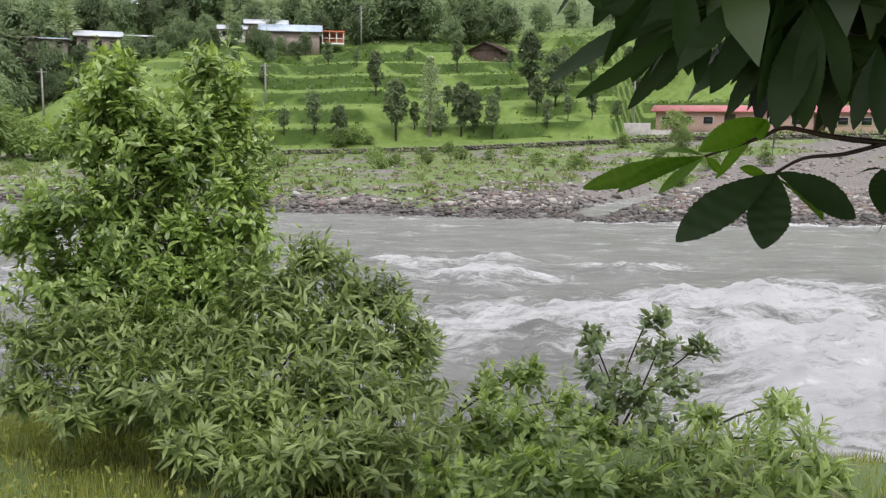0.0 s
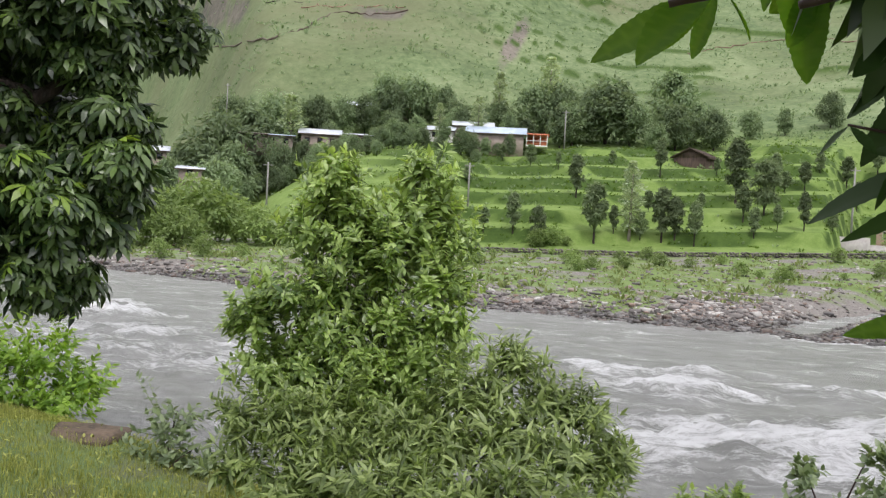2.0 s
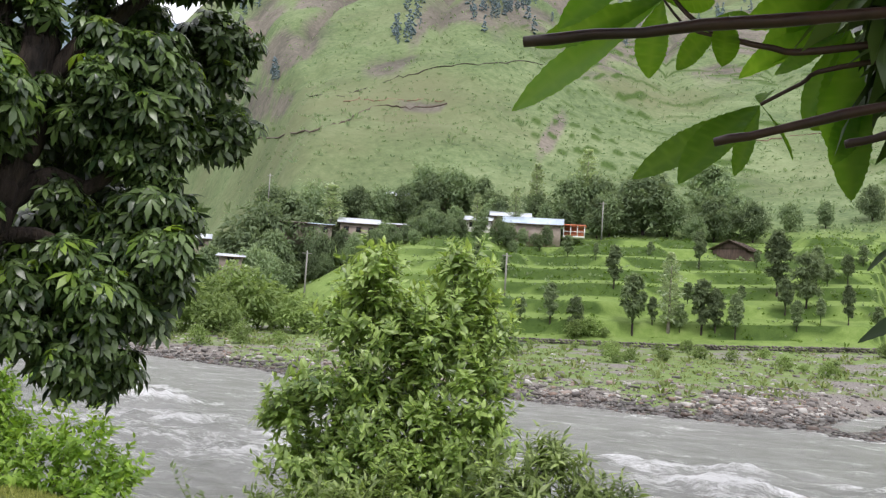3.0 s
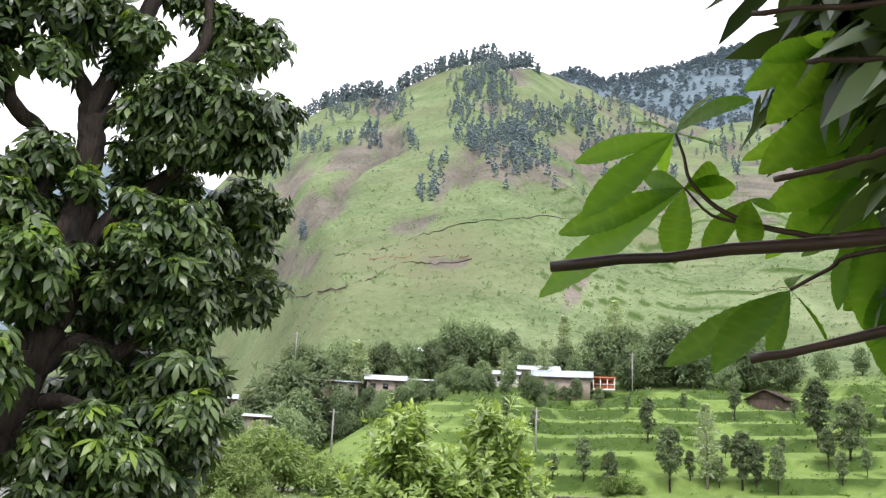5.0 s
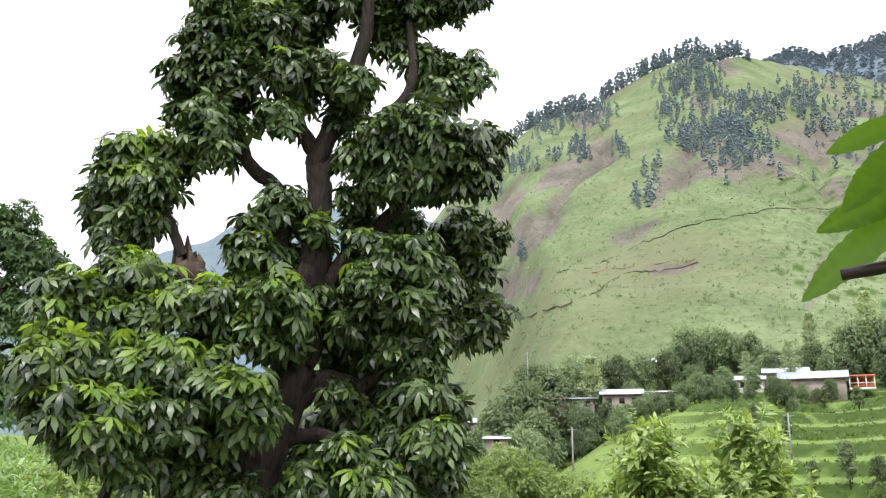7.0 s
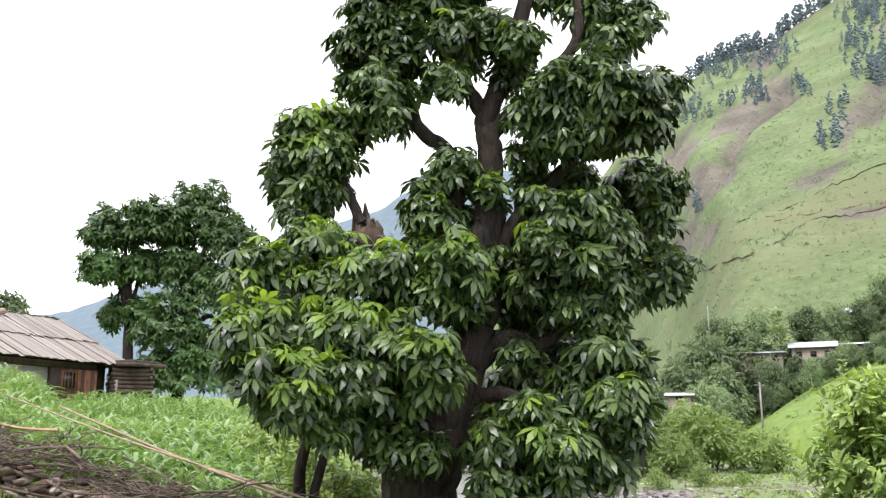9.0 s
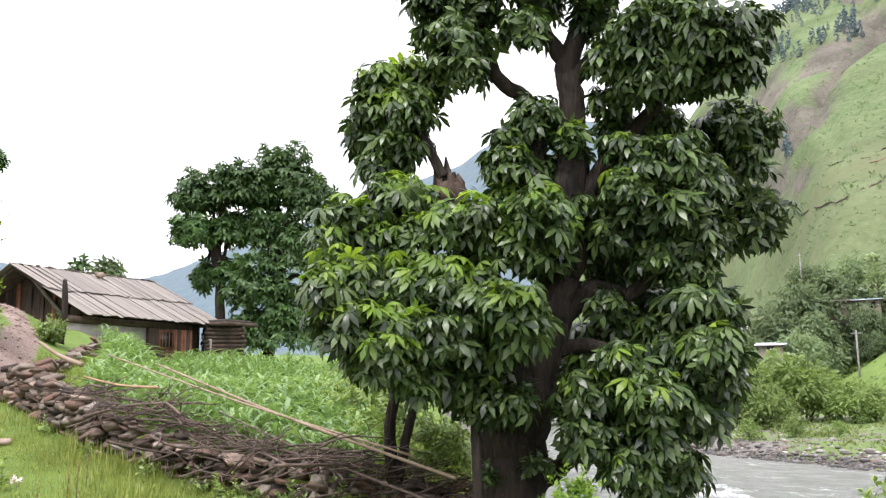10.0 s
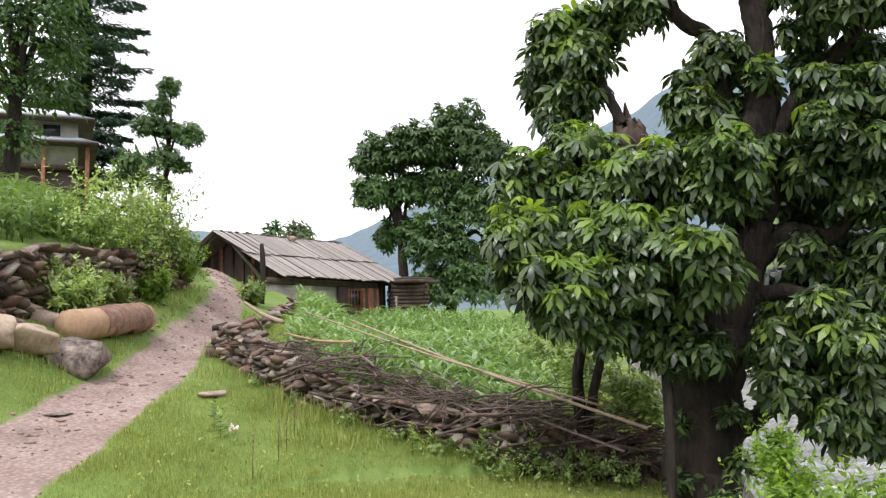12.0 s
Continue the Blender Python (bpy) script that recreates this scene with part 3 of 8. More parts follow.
# the trodden path and the upper retaining wall, in plan
PATH_X, PATH_Y = (-70, -45, -36, -29, -25, -21, -17, -14, -12, -8, 0, 15), (4, 8.8, 9.2, 7.9, 6.45, 4.55, 2.75, 1.1, 0.0, -2.0, -4.5, -6.0)
UPPER_X, UPPER_Y = (-60, -34, -27.5, -24, -21, -16, -8, 20), (12.0, 8.5, 6.4, 4.3, 2.3, -1.0, -6.5, -14)


def land(x, y):
    """Height of the ground and its cover masks at plan points."""
    x, y = np.asarray(x, float), np.asarray(y, float)
    r, az = np.hypot(x, y), np.degrees(np.arctan2(-x, y))
    yn, yf, yw = np.interp(x, NEAR_X, NEAR_Y), np.interp(x, FAR_X, FAR_Y), np.interp(x, WALL_X, WALL_Y)
    # near bank
    zn = np.interp(-x, SLOPE_U, SLOPE_Z) + 0.10 * fbm(x / 2.5, y / 2.5) + 0.02 * fbm(x * 1.7, y * 1.7)
    zn = zn - np.where(x > -11, 0.055 * np.clip(y - 2, 0, 9), 0.0) * smooth(-17, -9, x)
    up = np.interp(x, UPPER_X, UPPER_Y) - y
    zn = zn + np.where(x < 12, 1, 0) * (0.9 * smooth(-2.6, -0.3, up) * smooth(-6, -14, x) + 1.4 * smooth(0.15, 0.5, up) * smooth(-8, -14, x) + 0.14 * np.clip(up - 0.5, 0, 40) * smooth(-6, -14, x))
    zn = zn - 1.5 * smooth(0.8, 4.2, y - np.interp(x, PATH_X, PATH_Y) - 1.6) * smooth(-17, -25, x)
    d = yn - y
    zn = zn - 0.45 * np.exp(-np.clip(d, 0, 9) / 0.9) + 0.08 * np.exp(-((x + 4.3) ** 2 + (y - 6.2) ** 2) / 0.9)
    z = zn + (-4.6 - zn) * smooth(0, 3.2, -d + 0.25 * fbm(x / 1.3, y / 1.3))
    # far bar
    zw = np.interp(x, WALL_ZX, WALL_ZZ)
    b = (y - yf) / np.maximum(yw - yf, 1)
    zb = -4.6 + 1.0 * smooth(-5, 0, y - yf) + 0.75 * smooth(0, 5, y - yf) + (zw + 2.85) * np.clip(b, 0, 1) ** np.interp(x, (0, 10), (0.9, 1.7)) + 0.12 * fbm(x / 3, y / 3)
    # shallow side channel across the bar
    off = y - yf + 1.6 * fbm(x / 6, y / 6, 3)
    ch = np.exp(-(np.abs(off - 3 - 1.9 * (x - 8)) / 4.2) ** 2) + 0.9 * np.exp(-(np.abs(off - 15.5 - 0.1 * (x - 23)) / 1.6) ** 2) * smooth(15, 19, x)
    zb = zb - 1.25 * np.clip(ch, 0, 1.1) * smooth(5, 10, x) * smooth(0, 4, y - yf) * smooth(34, 22, y - yf)
    far = smooth(-6, -1, y - yf)
    z = z * (1 - far) + zb * far
    # terraces behind the long wall
    e = y - yw
    s = np.clip((e - 27 * smooth(-10.5, -12.8, az)) / 57, 0, 3)
    rise = 15.6 * (1 - 0.8 * smooth(24, 42, az))
    wob = 2.3 * fbm(x / 21, y / 60 + 3, 3) + 0.25 * np.sin(x / 11)
    k = s * 7 + (wob + 0.5 * fbm(x / 9, y / 30 + 7, 2)) * smooth(0.02, 0.15, s)
    step = np.floor(k) + 0.42 * (k - np.floor(k)) + 0.58 * smooth(0.66, 0.94, k - np.floor(k))
    flat = smooth(24, 12, az)
    zt = zw + rise / 7 * (step * flat + k * (1 - flat)) + 0.35 * smooth(0.1, 0.8, e)
    z = np.where(e > 0, np.minimum(zt, 400), z)
    # mountain
    R = np.interp(az, (-180, 3, 10, 13, 60, 180), (900, 900, 700, 620, 600, 600))
    top = 1.6 + R * np.tan(np.radians(np.interp(az, RIDGE_AZ, RIDGE_EL)))
    r0 = 158.0
    q = np.clip((r - r0) / (R - r0), 0, 1) * (1 - smooth(24, 29, az) * (1 - smooth(0, 90, e)))
    base = zw + rise * np.clip(57 / 57, 0, 1) + 1.0
    hill = base + (top - base) * q ** 1.13 + (7 * fbm(x / 70, y / 70) + 2.2 * fbm(x / 14, y / 14)) * smooth(0, 0.08, q) * (1 - smooth(0.9, 1.0, q) * 0.5)
    gul = np.abs(np.sin(np.radians(az) * 24 + 2.2 * fbm(x / 140, y / 140)))
    hill = hill - 9 * (1 - gul) ** 3 * smooth(0.15, 0.5, q)
    tw = q * 46 + 1.2 * fbm(x / 60, y / 60)
    hill = hill + 1.2 * (smooth(0.6, 1.0, tw - np.floor(tw)) - (tw - np.floor(tw))) * smooth(0.55, 0.1, q)
    past = smooth(0, 250, r - R)
    hill = hill - past * 0.55 * np.maximum(top - 5, 0)
    on = smooth(r0 - 12, r0 + 6, r) * (e > 0)
    z = z * (1 - on) + np.maximum(hill, z * 0.0 + zw) * on
    # far ranges
    be = np.interp(az, BLUE_AZ, BLUE_EL) + 0.5 * fbm(az / 5, az * 0 + 9, 4) + 0.25 * fbm(az / 1.2, az * 0 + 5, 2)
    fr = smooth(1100, 2600, r)
    z = z * (1 - fr) + (1.6 + 2600 * np.tan(np.radians(be))) * fr * np.where(r > 2600, np.clip(1 - (r - 2600) / 4000, 0.5, 1), 1)
    # masks
    ypath = np.interp(x, PATH_X, PATH_Y)
    wide = np.interp(x, (-30, -25, -21, -17, -12), (0.46, 0.46, 0.54, 0.82, 1.2))
    path = smooth(wide + 0.25, wide - 0.25, np.abs(y - ypath - 0.15 * smooth(-15, -19, x) + 0.25 * fbm(x / 1.5, y / 1.5))) * smooth(0.5, 2.0, d) * (e < 0)
    bank = smooth(0.6, -0.4, d) * (y < (yn + yf) / 2)
    patchy = fbm(x / 4.5, y / 2.2, 3)
    bar = smooth(-6, -2, y - yf) * (e < 0) * np.clip(1.2 - 1.05 * smooth(-6, 5, y - yf - np.interp(x, (-30, 0, 4, 17, 40), (2.5, 4, 7, 21, 46))) + 1.5 * patchy, 0, 1)
    gravel = np.clip(bank * 0.9 + bar, 0, 1)
    bare = np.clip(1.6 * fbm(x / 60, y / 60, 4) + 1.0 * (1 - gul) - 0.15, 0, 1) * smooth(0.28, 0.5, q) * (e > 0)
    el = np.degrees(np.arctan2(z - 1.6, r))
    grain = 0.75 + 1.5 * fbm(x / 22, y / 22, 4)
    for ca, ce, wa, we in SLIPS:
        bare = np.maximum(bare, (e > 0) * np.clip(1.5 * np.exp(-((az - ca + 0.45 * (el - ce)) / wa) ** 2 - ((el - ce) / we) ** 2) * grain, 0, 1) * (r > 165))
    near = smooth(-10, -8, x) * (d > -1) * (r < 30)
    meadow = np.maximum(np.maximum(smooth(150, 185, r) * (e > 0), 0.45 * far * (e < 0)), 0.8 * near)
    lip = smooth(2.0, 0.2, d) * smooth(-0.8, 0, d) * smooth(-12, -9, x) * np.clip(0.5 + 1.6 * fbm(x / 0.9, y / 0.9, 3), 0, 0.8)
    bare = np.maximum(bare, np.maximum(lip, near * np.clip(0.2 + 1.3 * fbm(x / 0.7 + 5, y / 0.7, 3), 0, 0.55)))
    tread = fbm(x / 7, y / 3, 3)
    riser = np.clip(smooth(0.55, 0.75, k - np.floor(k)) * (0.85 + 2.4 * tread) + 0.9 * np.clip(fbm(x / 15 + 9, y / 6, 4) - 0.08, 0, 1), 0, 0.9) * (e > 1) * (r < 165) * flat
    riser = riser + smooth(0.70, 0.8, tw - np.floor(tw)) * np.clip(0.75 + 2.2 * fbm(x / 30, y / 30, 3), 0, 1) * smooth(0.6, 0.35, q) * (r >= 165) * (e > 0) * smooth(20, 6, az)
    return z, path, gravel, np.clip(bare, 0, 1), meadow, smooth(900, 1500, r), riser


def height(x, y):
    return float(land(np.array([x]), np.array([y]))[0][0])


def on_ground(az, r):
    p = P(az, 0, r)
    p[2] = height(p[0], p[1])
    return p


def build_ground():
    fine = np.arange(-36, 96.01, 0.36)
    az = np.concatenate([fine, np.arange(98, 324, 3.0)])
    rad = np.concatenate([[0.02, 0.25, 0.5, 0.8], np.arange(1.1, 24, 0.2), np.arange(24, 44, 0.45), np.arange(44, 64, 0.35), np.arange(64, 92, 0.7), np.arange(92, 160, 0.42), np.arange(160, 960, 5.5), np.arange(960, 1500, 40), np.arange(1500, 4400, 150)])
    A, R = np.meshgrid(np.radians(az), rad, indexing="ij")
    X, Y = -np.sin(A) * R, np.cos(A) * R
    z, path, gravel, bare, meadow, blue, riser = land(X, Y)
    na, nr = X.shape
    v = np.stack([X, Y, z], -1).reshape(-1, 3)
    i, j = np.meshgrid(np.arange(na), np.arange(nr - 1), indexing="ij")
    i2 = (i + 1) % na
    f = np.stack([i * nr + j, i * nr + j + 1, i2 * nr + j + 1, i2 * nr + j], -1).reshape(-1, 4)[:, ::-1]
    c = len(v)
    v = np.concatenate([v, [(0, 0, float(land(np.zeros(1), np.zeros(1))[0][0]))]])
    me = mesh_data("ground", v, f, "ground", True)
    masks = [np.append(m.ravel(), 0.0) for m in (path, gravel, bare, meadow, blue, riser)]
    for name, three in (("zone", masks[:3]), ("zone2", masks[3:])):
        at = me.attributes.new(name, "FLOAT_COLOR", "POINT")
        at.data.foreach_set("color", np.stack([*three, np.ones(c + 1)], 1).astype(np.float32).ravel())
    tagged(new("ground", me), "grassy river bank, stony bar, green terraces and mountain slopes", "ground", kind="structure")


build_ground()

# white water: centre x, y, half length, half width, strength
RAPIDS = [(8.1, 23.8, 4.5, 2.6, 1.0), (9.0, 18.5, 5.0, 4.5, 1.15), (7.5, 14.5, 4.0, 3.5, 1.05), (1.2, 28.7, 3.0, 2.0, 0.7), (-0.9, 32.0, 2.6, 1.0, 0.7),
          (1.6, 21.5, 3.5, 3.0, 0.8), (6.4, 31.2, 3.0, 1.2, 0.45), (-23.8, 35.3, 2.6, 1.0, 1.25), (-27.0, 38.3, 3.2, 0.9, 1.15), (1.9, 32.3, 1.4, 0.6, 0.7), (5.0, 20.0, 3.5, 3.0, 0.85),
          (-25.6, 36.6, 2.0, 0.8, 0.6), (-14, 27, 7, 4, 0.42), (-5, 22, 5, 4, 0.5), (-20, 31, 5, 3, 0.45), (13, 27, 4, 2, 0.6)]


def build_river():
    az = np.arange(-44, 63, 0.3)
    rad = 7.0 * (45.0 ** np.linspace(0, 1, 300))
    A, R = np.meshgrid(np.radians(az), rad, indexing="ij")
    X, Y = -np.sin(A) * R, np.cos(A) * R
    foam = np.zeros_like(X)
    z = np.full_like(X, WATER)
    for cx, cy, a, b, s in RAPIDS:
        g = np.exp(-(((X - cx) * 0.98 + (Y - cy) * 0.2) / a) ** 2 - ((-(X - cx) * 0.2 + (Y - cy) * 0.98) / b) ** 2)
        foam = np.maximum(foam, s * g)
        z += 0.32 * s * g
    chop = fbm(X / 2.2 + 2, Y / 0.9, 4) + 0.6 * np.abs(fbm(X / 1.1, Y / 0.55 + 7, 3)) + 0.45 * fbm(X / 0.8 + 5, Y / 0.5 + 3, 3)
    z += chop * (0.15 + 0.55 * foam) * np.clip(40 / R, 0.25, 1)
    foam = np.clip(foam + 0.25 * np.clip(chop, 0, 1) * (foam > 0.1), 0.1, 1)
    yf = np.interp(X, FAR_X, FAR_Y)
    foam = np.maximum(foam, 0.75 * smooth(2.0, 0.3, np.abs(Y - yf + 0.4)) * smooth(4, 10, X))
    keep = (Y > np.interp(X, NEAR_X, NEAR_Y) - 1) & (Y < yf + np.where(X > 4, 34, 6))
    na, nr = X.shape
    i, j = np.meshgrid(np.arange(na - 1), np.arange(nr - 1), indexing="ij")
    f = np.stack([i * nr + j, i * nr + j + 1, (i + 1) * nr + j + 1, (i + 1) * nr + j], -1).reshape(-1, 4)[:, ::-1]
    f = f[keep.ravel()[f].any(1)]
    used, inv = np.unique(f, return_inverse=True)
    me = mesh_data("river_water", np.stack([X, Y, z], -1).reshape(-1, 3)[used], inv.reshape(f.shape), "water", True)
    at = me.attributes.new("foam", "FLOAT", "POINT")
    at.data.foreach_set("value", foam.ravel()[used].astype(np.float32))
    tagged(new("water", me), "grey silty mountain river with white rapids", "river", kind="structure")


build_river()


# ---- foreground plants on the bank ----
LEAF_SIMPLE = leaf_shape(0.42, 1, 0.25)
LEAF_NARROW = leaf_shape(0.24, 2, 0.3)
LEAF_OVAL = leaf_shape(0.5, 2, 0.2)
PALM = palmate(6, 0.43, 118, 0.75, 2)


def spray(rng, base, tip, n, template, size, reach=0.5):
    """Leaves set along a shoot, spreading from it, smaller towards its tip."""
    base, tip = np.asarray(base), np.asarray(tip)
    t = np.linspace(0.12, 1.0, n) + rng.uniform(-0.03, 0.03, n)
    axis = (tip - base) / np.linalg.norm(tip - base)
    pos = base + (tip - base) * t[:, None] + rng.normal(size=(n, 3)) * 0.008
    out = sphere_dirs(rng, n)
    out = out - (out @ axis)[:, None] * axis
    out /= np.linalg.norm(out, axis=1)[:, None] + 1e-9
    fwd = axis * (0.35 + 0.9 * t[:, None] ** 2) + out * 0.95 - np.array((0, 0, 0.25)) * reach
    up = axis * 0.8 + np.array((0, 0, 0.7)) + rng.normal(size=(n, 3)) * 0.3
    return scatter(template, pos, fwd, up, size * rng.uniform(0.75, 1.15, n) * (1.1 - 0.45 * t ** 3))


def shrub(name, base, masses, template, size, mat, stem_mat, label, seed, shoots=60, per=14, loose=1.0, group=""):
    """A many-stemmed shrub: stems from the ground into leafy masses, and from them long upright leafy shoots.
    masses: centre x, y, z, radius."""
    rng = np.random.default_rng(seed)
    ob = thing(name, base, label, "shrub", group)
    crowns = []
    for i, (c, rad) in enumerate(masses):
        c = np.asarray(c, float)
        b = np.asarray(base) + rng.uniform(-0.15, 0.15, 3) * (1, 1, 0)
        mid = (b + c) / 2 + rng.uniform(-0.08, 0.08, 3)
        part("stem", tube(bend([b - (0, 0, 0.1), mid, c + (0, 0, rad * 0.4)], 4), np.linspace(0.011, 0.004, 9), 6, 0.1, seed + i), stem_mat, ob, smooth=True)
        for s in range(int(shoots * min(1.7, max(0.45, (rad / 0.2) ** 1.5)))):
            d = sphere_dirs(rng, 1)[0]
            a = c + d * rad * rng.uniform(0.1, 0.95) * (1, 1, 0.9) - (0, 0, rad * 0.3)
            way = d * (0.75, 0.75, 0.25) + (0, 0, 0.75) + rng.normal(size=3) * 0.3
            e = a + way / np.linalg.norm(way) * rad * rng.uniform(0.45, 1.0) * loose
            if s % 6 == 4 and d[2] > 0.0:
                e = a + (e - a) * 1.6
            crowns.append(spray(rng, a, e, per, template, size))
            if s % 2 == 0:
                crowns.append(tube([a, (a + e) / 2, e], (0.004, 0.003, 0.0015), 3))
    part("crown", join(*crowns), mat, ob)
    return ob


def at_mass(az, el, r, deg):
    return P(az, el, r), radians(deg) * r


g = on_ground(21, 5.6)
shrub("tall_shrub", g, [at_mass(20.3, 2.9, 5.7, 1.7), at_mass(19.9, 0.8, 5.7, 2.3), at_mass(21.7, -0.8, 5.7, 2.0), at_mass(18.7, -1.3, 5.7, 2.4), at_mass(14.5, 3.1, 5.8, 1.5), at_mass(14.3, 1.0, 5.8, 2.0), at_mass(13.5, -1.2, 5.8, 2.1), at_mass(16.5, -1.6, 5.7, 2.2), at_mass(16.2, -3.4, 5.7, 2.3), at_mass(12.8, -4.1, 5.7, 2.0), at_mass(25.1, -6.6, 5.6, 1.7), at_mass(22.9, -5.3, 5.6, 2.3), at_mass(19.6, -4.7, 5.7, 2.7), at_mass(16.3, -6.2, 5.7, 2.7), at_mass(12.5, -7.0, 5.6, 2.1), at_mass(20.7, -8.1, 5.6, 2.9), at_mass(17.5, -9.3, 5.6, 2.9), at_mass(23.8, -9.3, 5.6, 2.3), at_mass(14.0, -9.4, 5.6, 2.4), at_mass(22.2, -11.1, 5.5, 2.6), at_mass(18.9, -11.3, 5.5, 2.8), at_mass(15.5, -11.8, 5.5, 2.6)],
      leaf_shape(0.42, 2, 0.25), 0.08, "shrub_leaf", "green_stem", "tall leafy green shrub growing on the grassy river bank", 11, 46, 16, 1.05)
g = on_ground(14, 5.0)
shrub("willow_shrub", g, [at_mass(8.3, -9.2, 5.3, 1.8), at_mass(11.2, -11.3, 5.2, 2.6), at_mass(5.9, -11.2, 5.3, 1.8), at_mass(3.5, -11.6, 5.3, 1.4), at_mass(8.3, -13.9, 5.1, 3.0), at_mass(4.4, -14.3, 5.1, 2.6), at_mass(1.4, -14.5, 5.1, 1.5), at_mass(12.7, -14.1, 5.1, 2.6), at_mass(15.9, -14.3, 5.1, 2.3), at_mass(19.3, -13.7, 5.1, 2.6), at_mass(22.6, -13.5, 5.1, 2.6), at_mass(25.4, -13.2, 5.3, 1.7), at_mass(25.7, -15.8, 5.0, 1.4), at_mass(22.4, -16.3, 4.7, 2.6), at_mass(18.9, -17.0, 4.6, 2.6), at_mass(14.9, -17.3, 4.5, 3.0), at_mass(10.6, -17.6, 4.5, 3.0), at_mass(6.1, -17.7, 4.5, 3.0), at_mass(1.8, -17.4, 4.7, 1.9), at_mass(8.4, -21.3, 4.0, 3.0), at_mass(3.9, -21.4, 4.0, 2.6), at_mass(12.1, -21.8, 3.9, 2.6), at_mass(0.2, -20.4, 4.2, 1.9), at_mass(16.4, -20.1, 4.2, 1.8)],
      LEAF_NARROW, 0.1, "willow_leaf", "green_stem", "dense willow shrub with narrow pale-backed leaves on the bank", 12, 50, 16, 1.15)
g = on_ground(1, 5.2)
shrub("low_shrub", g, [at_mass(-3.7, -17.1, 5.0, 1.6), at_mass(-5.6, -16.2, 5.1, 1.2), at_mass(-2.3, -19.7, 4.4, 2.1), at_mass(-5.7, -19.6, 4.4, 2.3), at_mass(-8.6, -18.0, 4.9, 1.4), at_mass(-3.1, -22.8, 3.7, 2.3), at_mass(-6.9, -22.6, 3.7, 2.3), at_mass(-10.3, -22.4, 3.7, 2.0), at_mass(-10.6, -19.6, 4.4, 1.2), at_mass(0.0, -23.2, 3.6, 1.8)],
      leaf_shape(0.4, 2, 0.2), 0.075, "shrub_leaf", "green_stem", "low bright green shrub at the foot of the willow", 13, 44, 14)
g = on_ground(-11, 6.2)
shrub("round_leaf_shrub", g, [at_mass(-9.8, -13.7, 6.2, 0.9), at_mass(-10.4, -15.8, 6.0, 1.4), at_mass(-12.0, -17.8, 5.7, 1.6), at_mass(-10.3, -18.3, 5.6, 1.2), at_mass(-13.5, -12.2, 6.3, 0.8), at_mass(-14.3, -14.1, 6.1, 1.2), at_mass(-15.1, -16.2, 5.9, 1.4), at_mass(-13.2, -17.0, 5.7, 1.5), at_mass(-16.6, -14.0, 6.2, 0.7), at_mass(-12.1, -20.2, 5.2, 1.8), at_mass(-14.5, -19.0, 5.3, 1.5)],
      leaf_shape(0.62, 2, 0.1), 0.075, "round_leaf", "twig", "thin young shrub with round grey-green leaves over the rapids", 14, 26, 10, 1.1)
g = on_ground(-15, 5.0)
shrub("willow_shoots", g, [at_mass(-15.0, -20.3, 4.2, 1.8), at_mass(-17.8, -20.4, 4.2, 1.8), at_mass(-20.5, -18.7, 4.5, 1.4), at_mass(-22.5, -19.4, 4.2, 1.8), at_mass(-19.3, -21.7, 3.8, 1.8), at_mass(-15.8, -22.4, 3.7, 1.8), at_mass(-23.0, -21.5, 3.7, 1.8), at_mass(-24.9, -20.5, 3.9, 1.2), at_mass(-12.9, -22.5, 3.7, 1.5), at_mass(-17.3, -18.2, 4.7, 0.9), at_mass(-21.7, -17.0, 4.7, 0.8)],
      LEAF_NARROW, 0.10, "willow_leaf", "green_stem", "thin willow shoots with reddish tips beside the rapids", 15, 30, 12, 1.2)
g = on_ground(30.3, 7.0)
shrub("bank_shrub", g, [at_mass(29.5, -13.2, 7.0, 1.7), at_mass(30.4, -15.2, 7.0, 1.8), at_mass(28.5, -15.5, 6.9, 1.5)],
      leaf_shape(0.5, 2, 0.2), 0.085, "round_leaf", "twig", "small dark leafy shrub on the edge of the bank", 16, 22, 9, 1.2)
g = on_ground(38.5, 9.8)
shrub("tree_foot_shrub", g, [at_mass(37.5, -9.2, 10.0, 2.2), at_mass(39.5, -11.0, 9.8, 2.6), at_mass(36.5, -12.0, 9.7, 2.0), at_mass(41.5, -9.5, 10.2, 2.4), at_mass(34.8, -10.8, 10.0, 1.4), at_mass(41.9, -6.6, 10.8, 1.5), at_mass(41.2, -8.4, 10.5, 1.6)],
      leaf_shape(0.45, 2, 0.2), 0.11, "young_leaf", "green_stem", "bright leafy shrub under the big chestnut tree", 17, 40, 10)
g = on_ground(51.5, 13.8)
shrub("hedge_shrub", g, [at_mass(54.2, 0.8, 14.8, 1.6), at_mass(52.6, -1.0, 14.4, 1.7), at_mass(51.0, -2.4, 14.0, 1.6), at_mass(49.4, -2.8, 13.7, 1.3), at_mass(53.2, -3.2, 14.2, 1.5), at_mass(55.5, 0.0, 15.2, 1.8), at_mass(53.5, -1.5, 14.6, 1.6), at_mass(50.0, -3.8, 14.0, 1.5), at_mass(52.0, -4.4, 13.8, 1.4), at_mass(48.8, -4.2, 13.6, 1.3)],
      leaf_shape(0.45, 2, 0.2), 0.12, "shrub_leaf", "green_stem", "loose green shrub between the field and the bank", 18, 30, 9)

# ---- the big pollarded chestnut ----
TR = 12.3
MID = np.array((-0.235, 0.03, 1.684))
HIGH = np.array((-0.074, -0.009, 1.703))
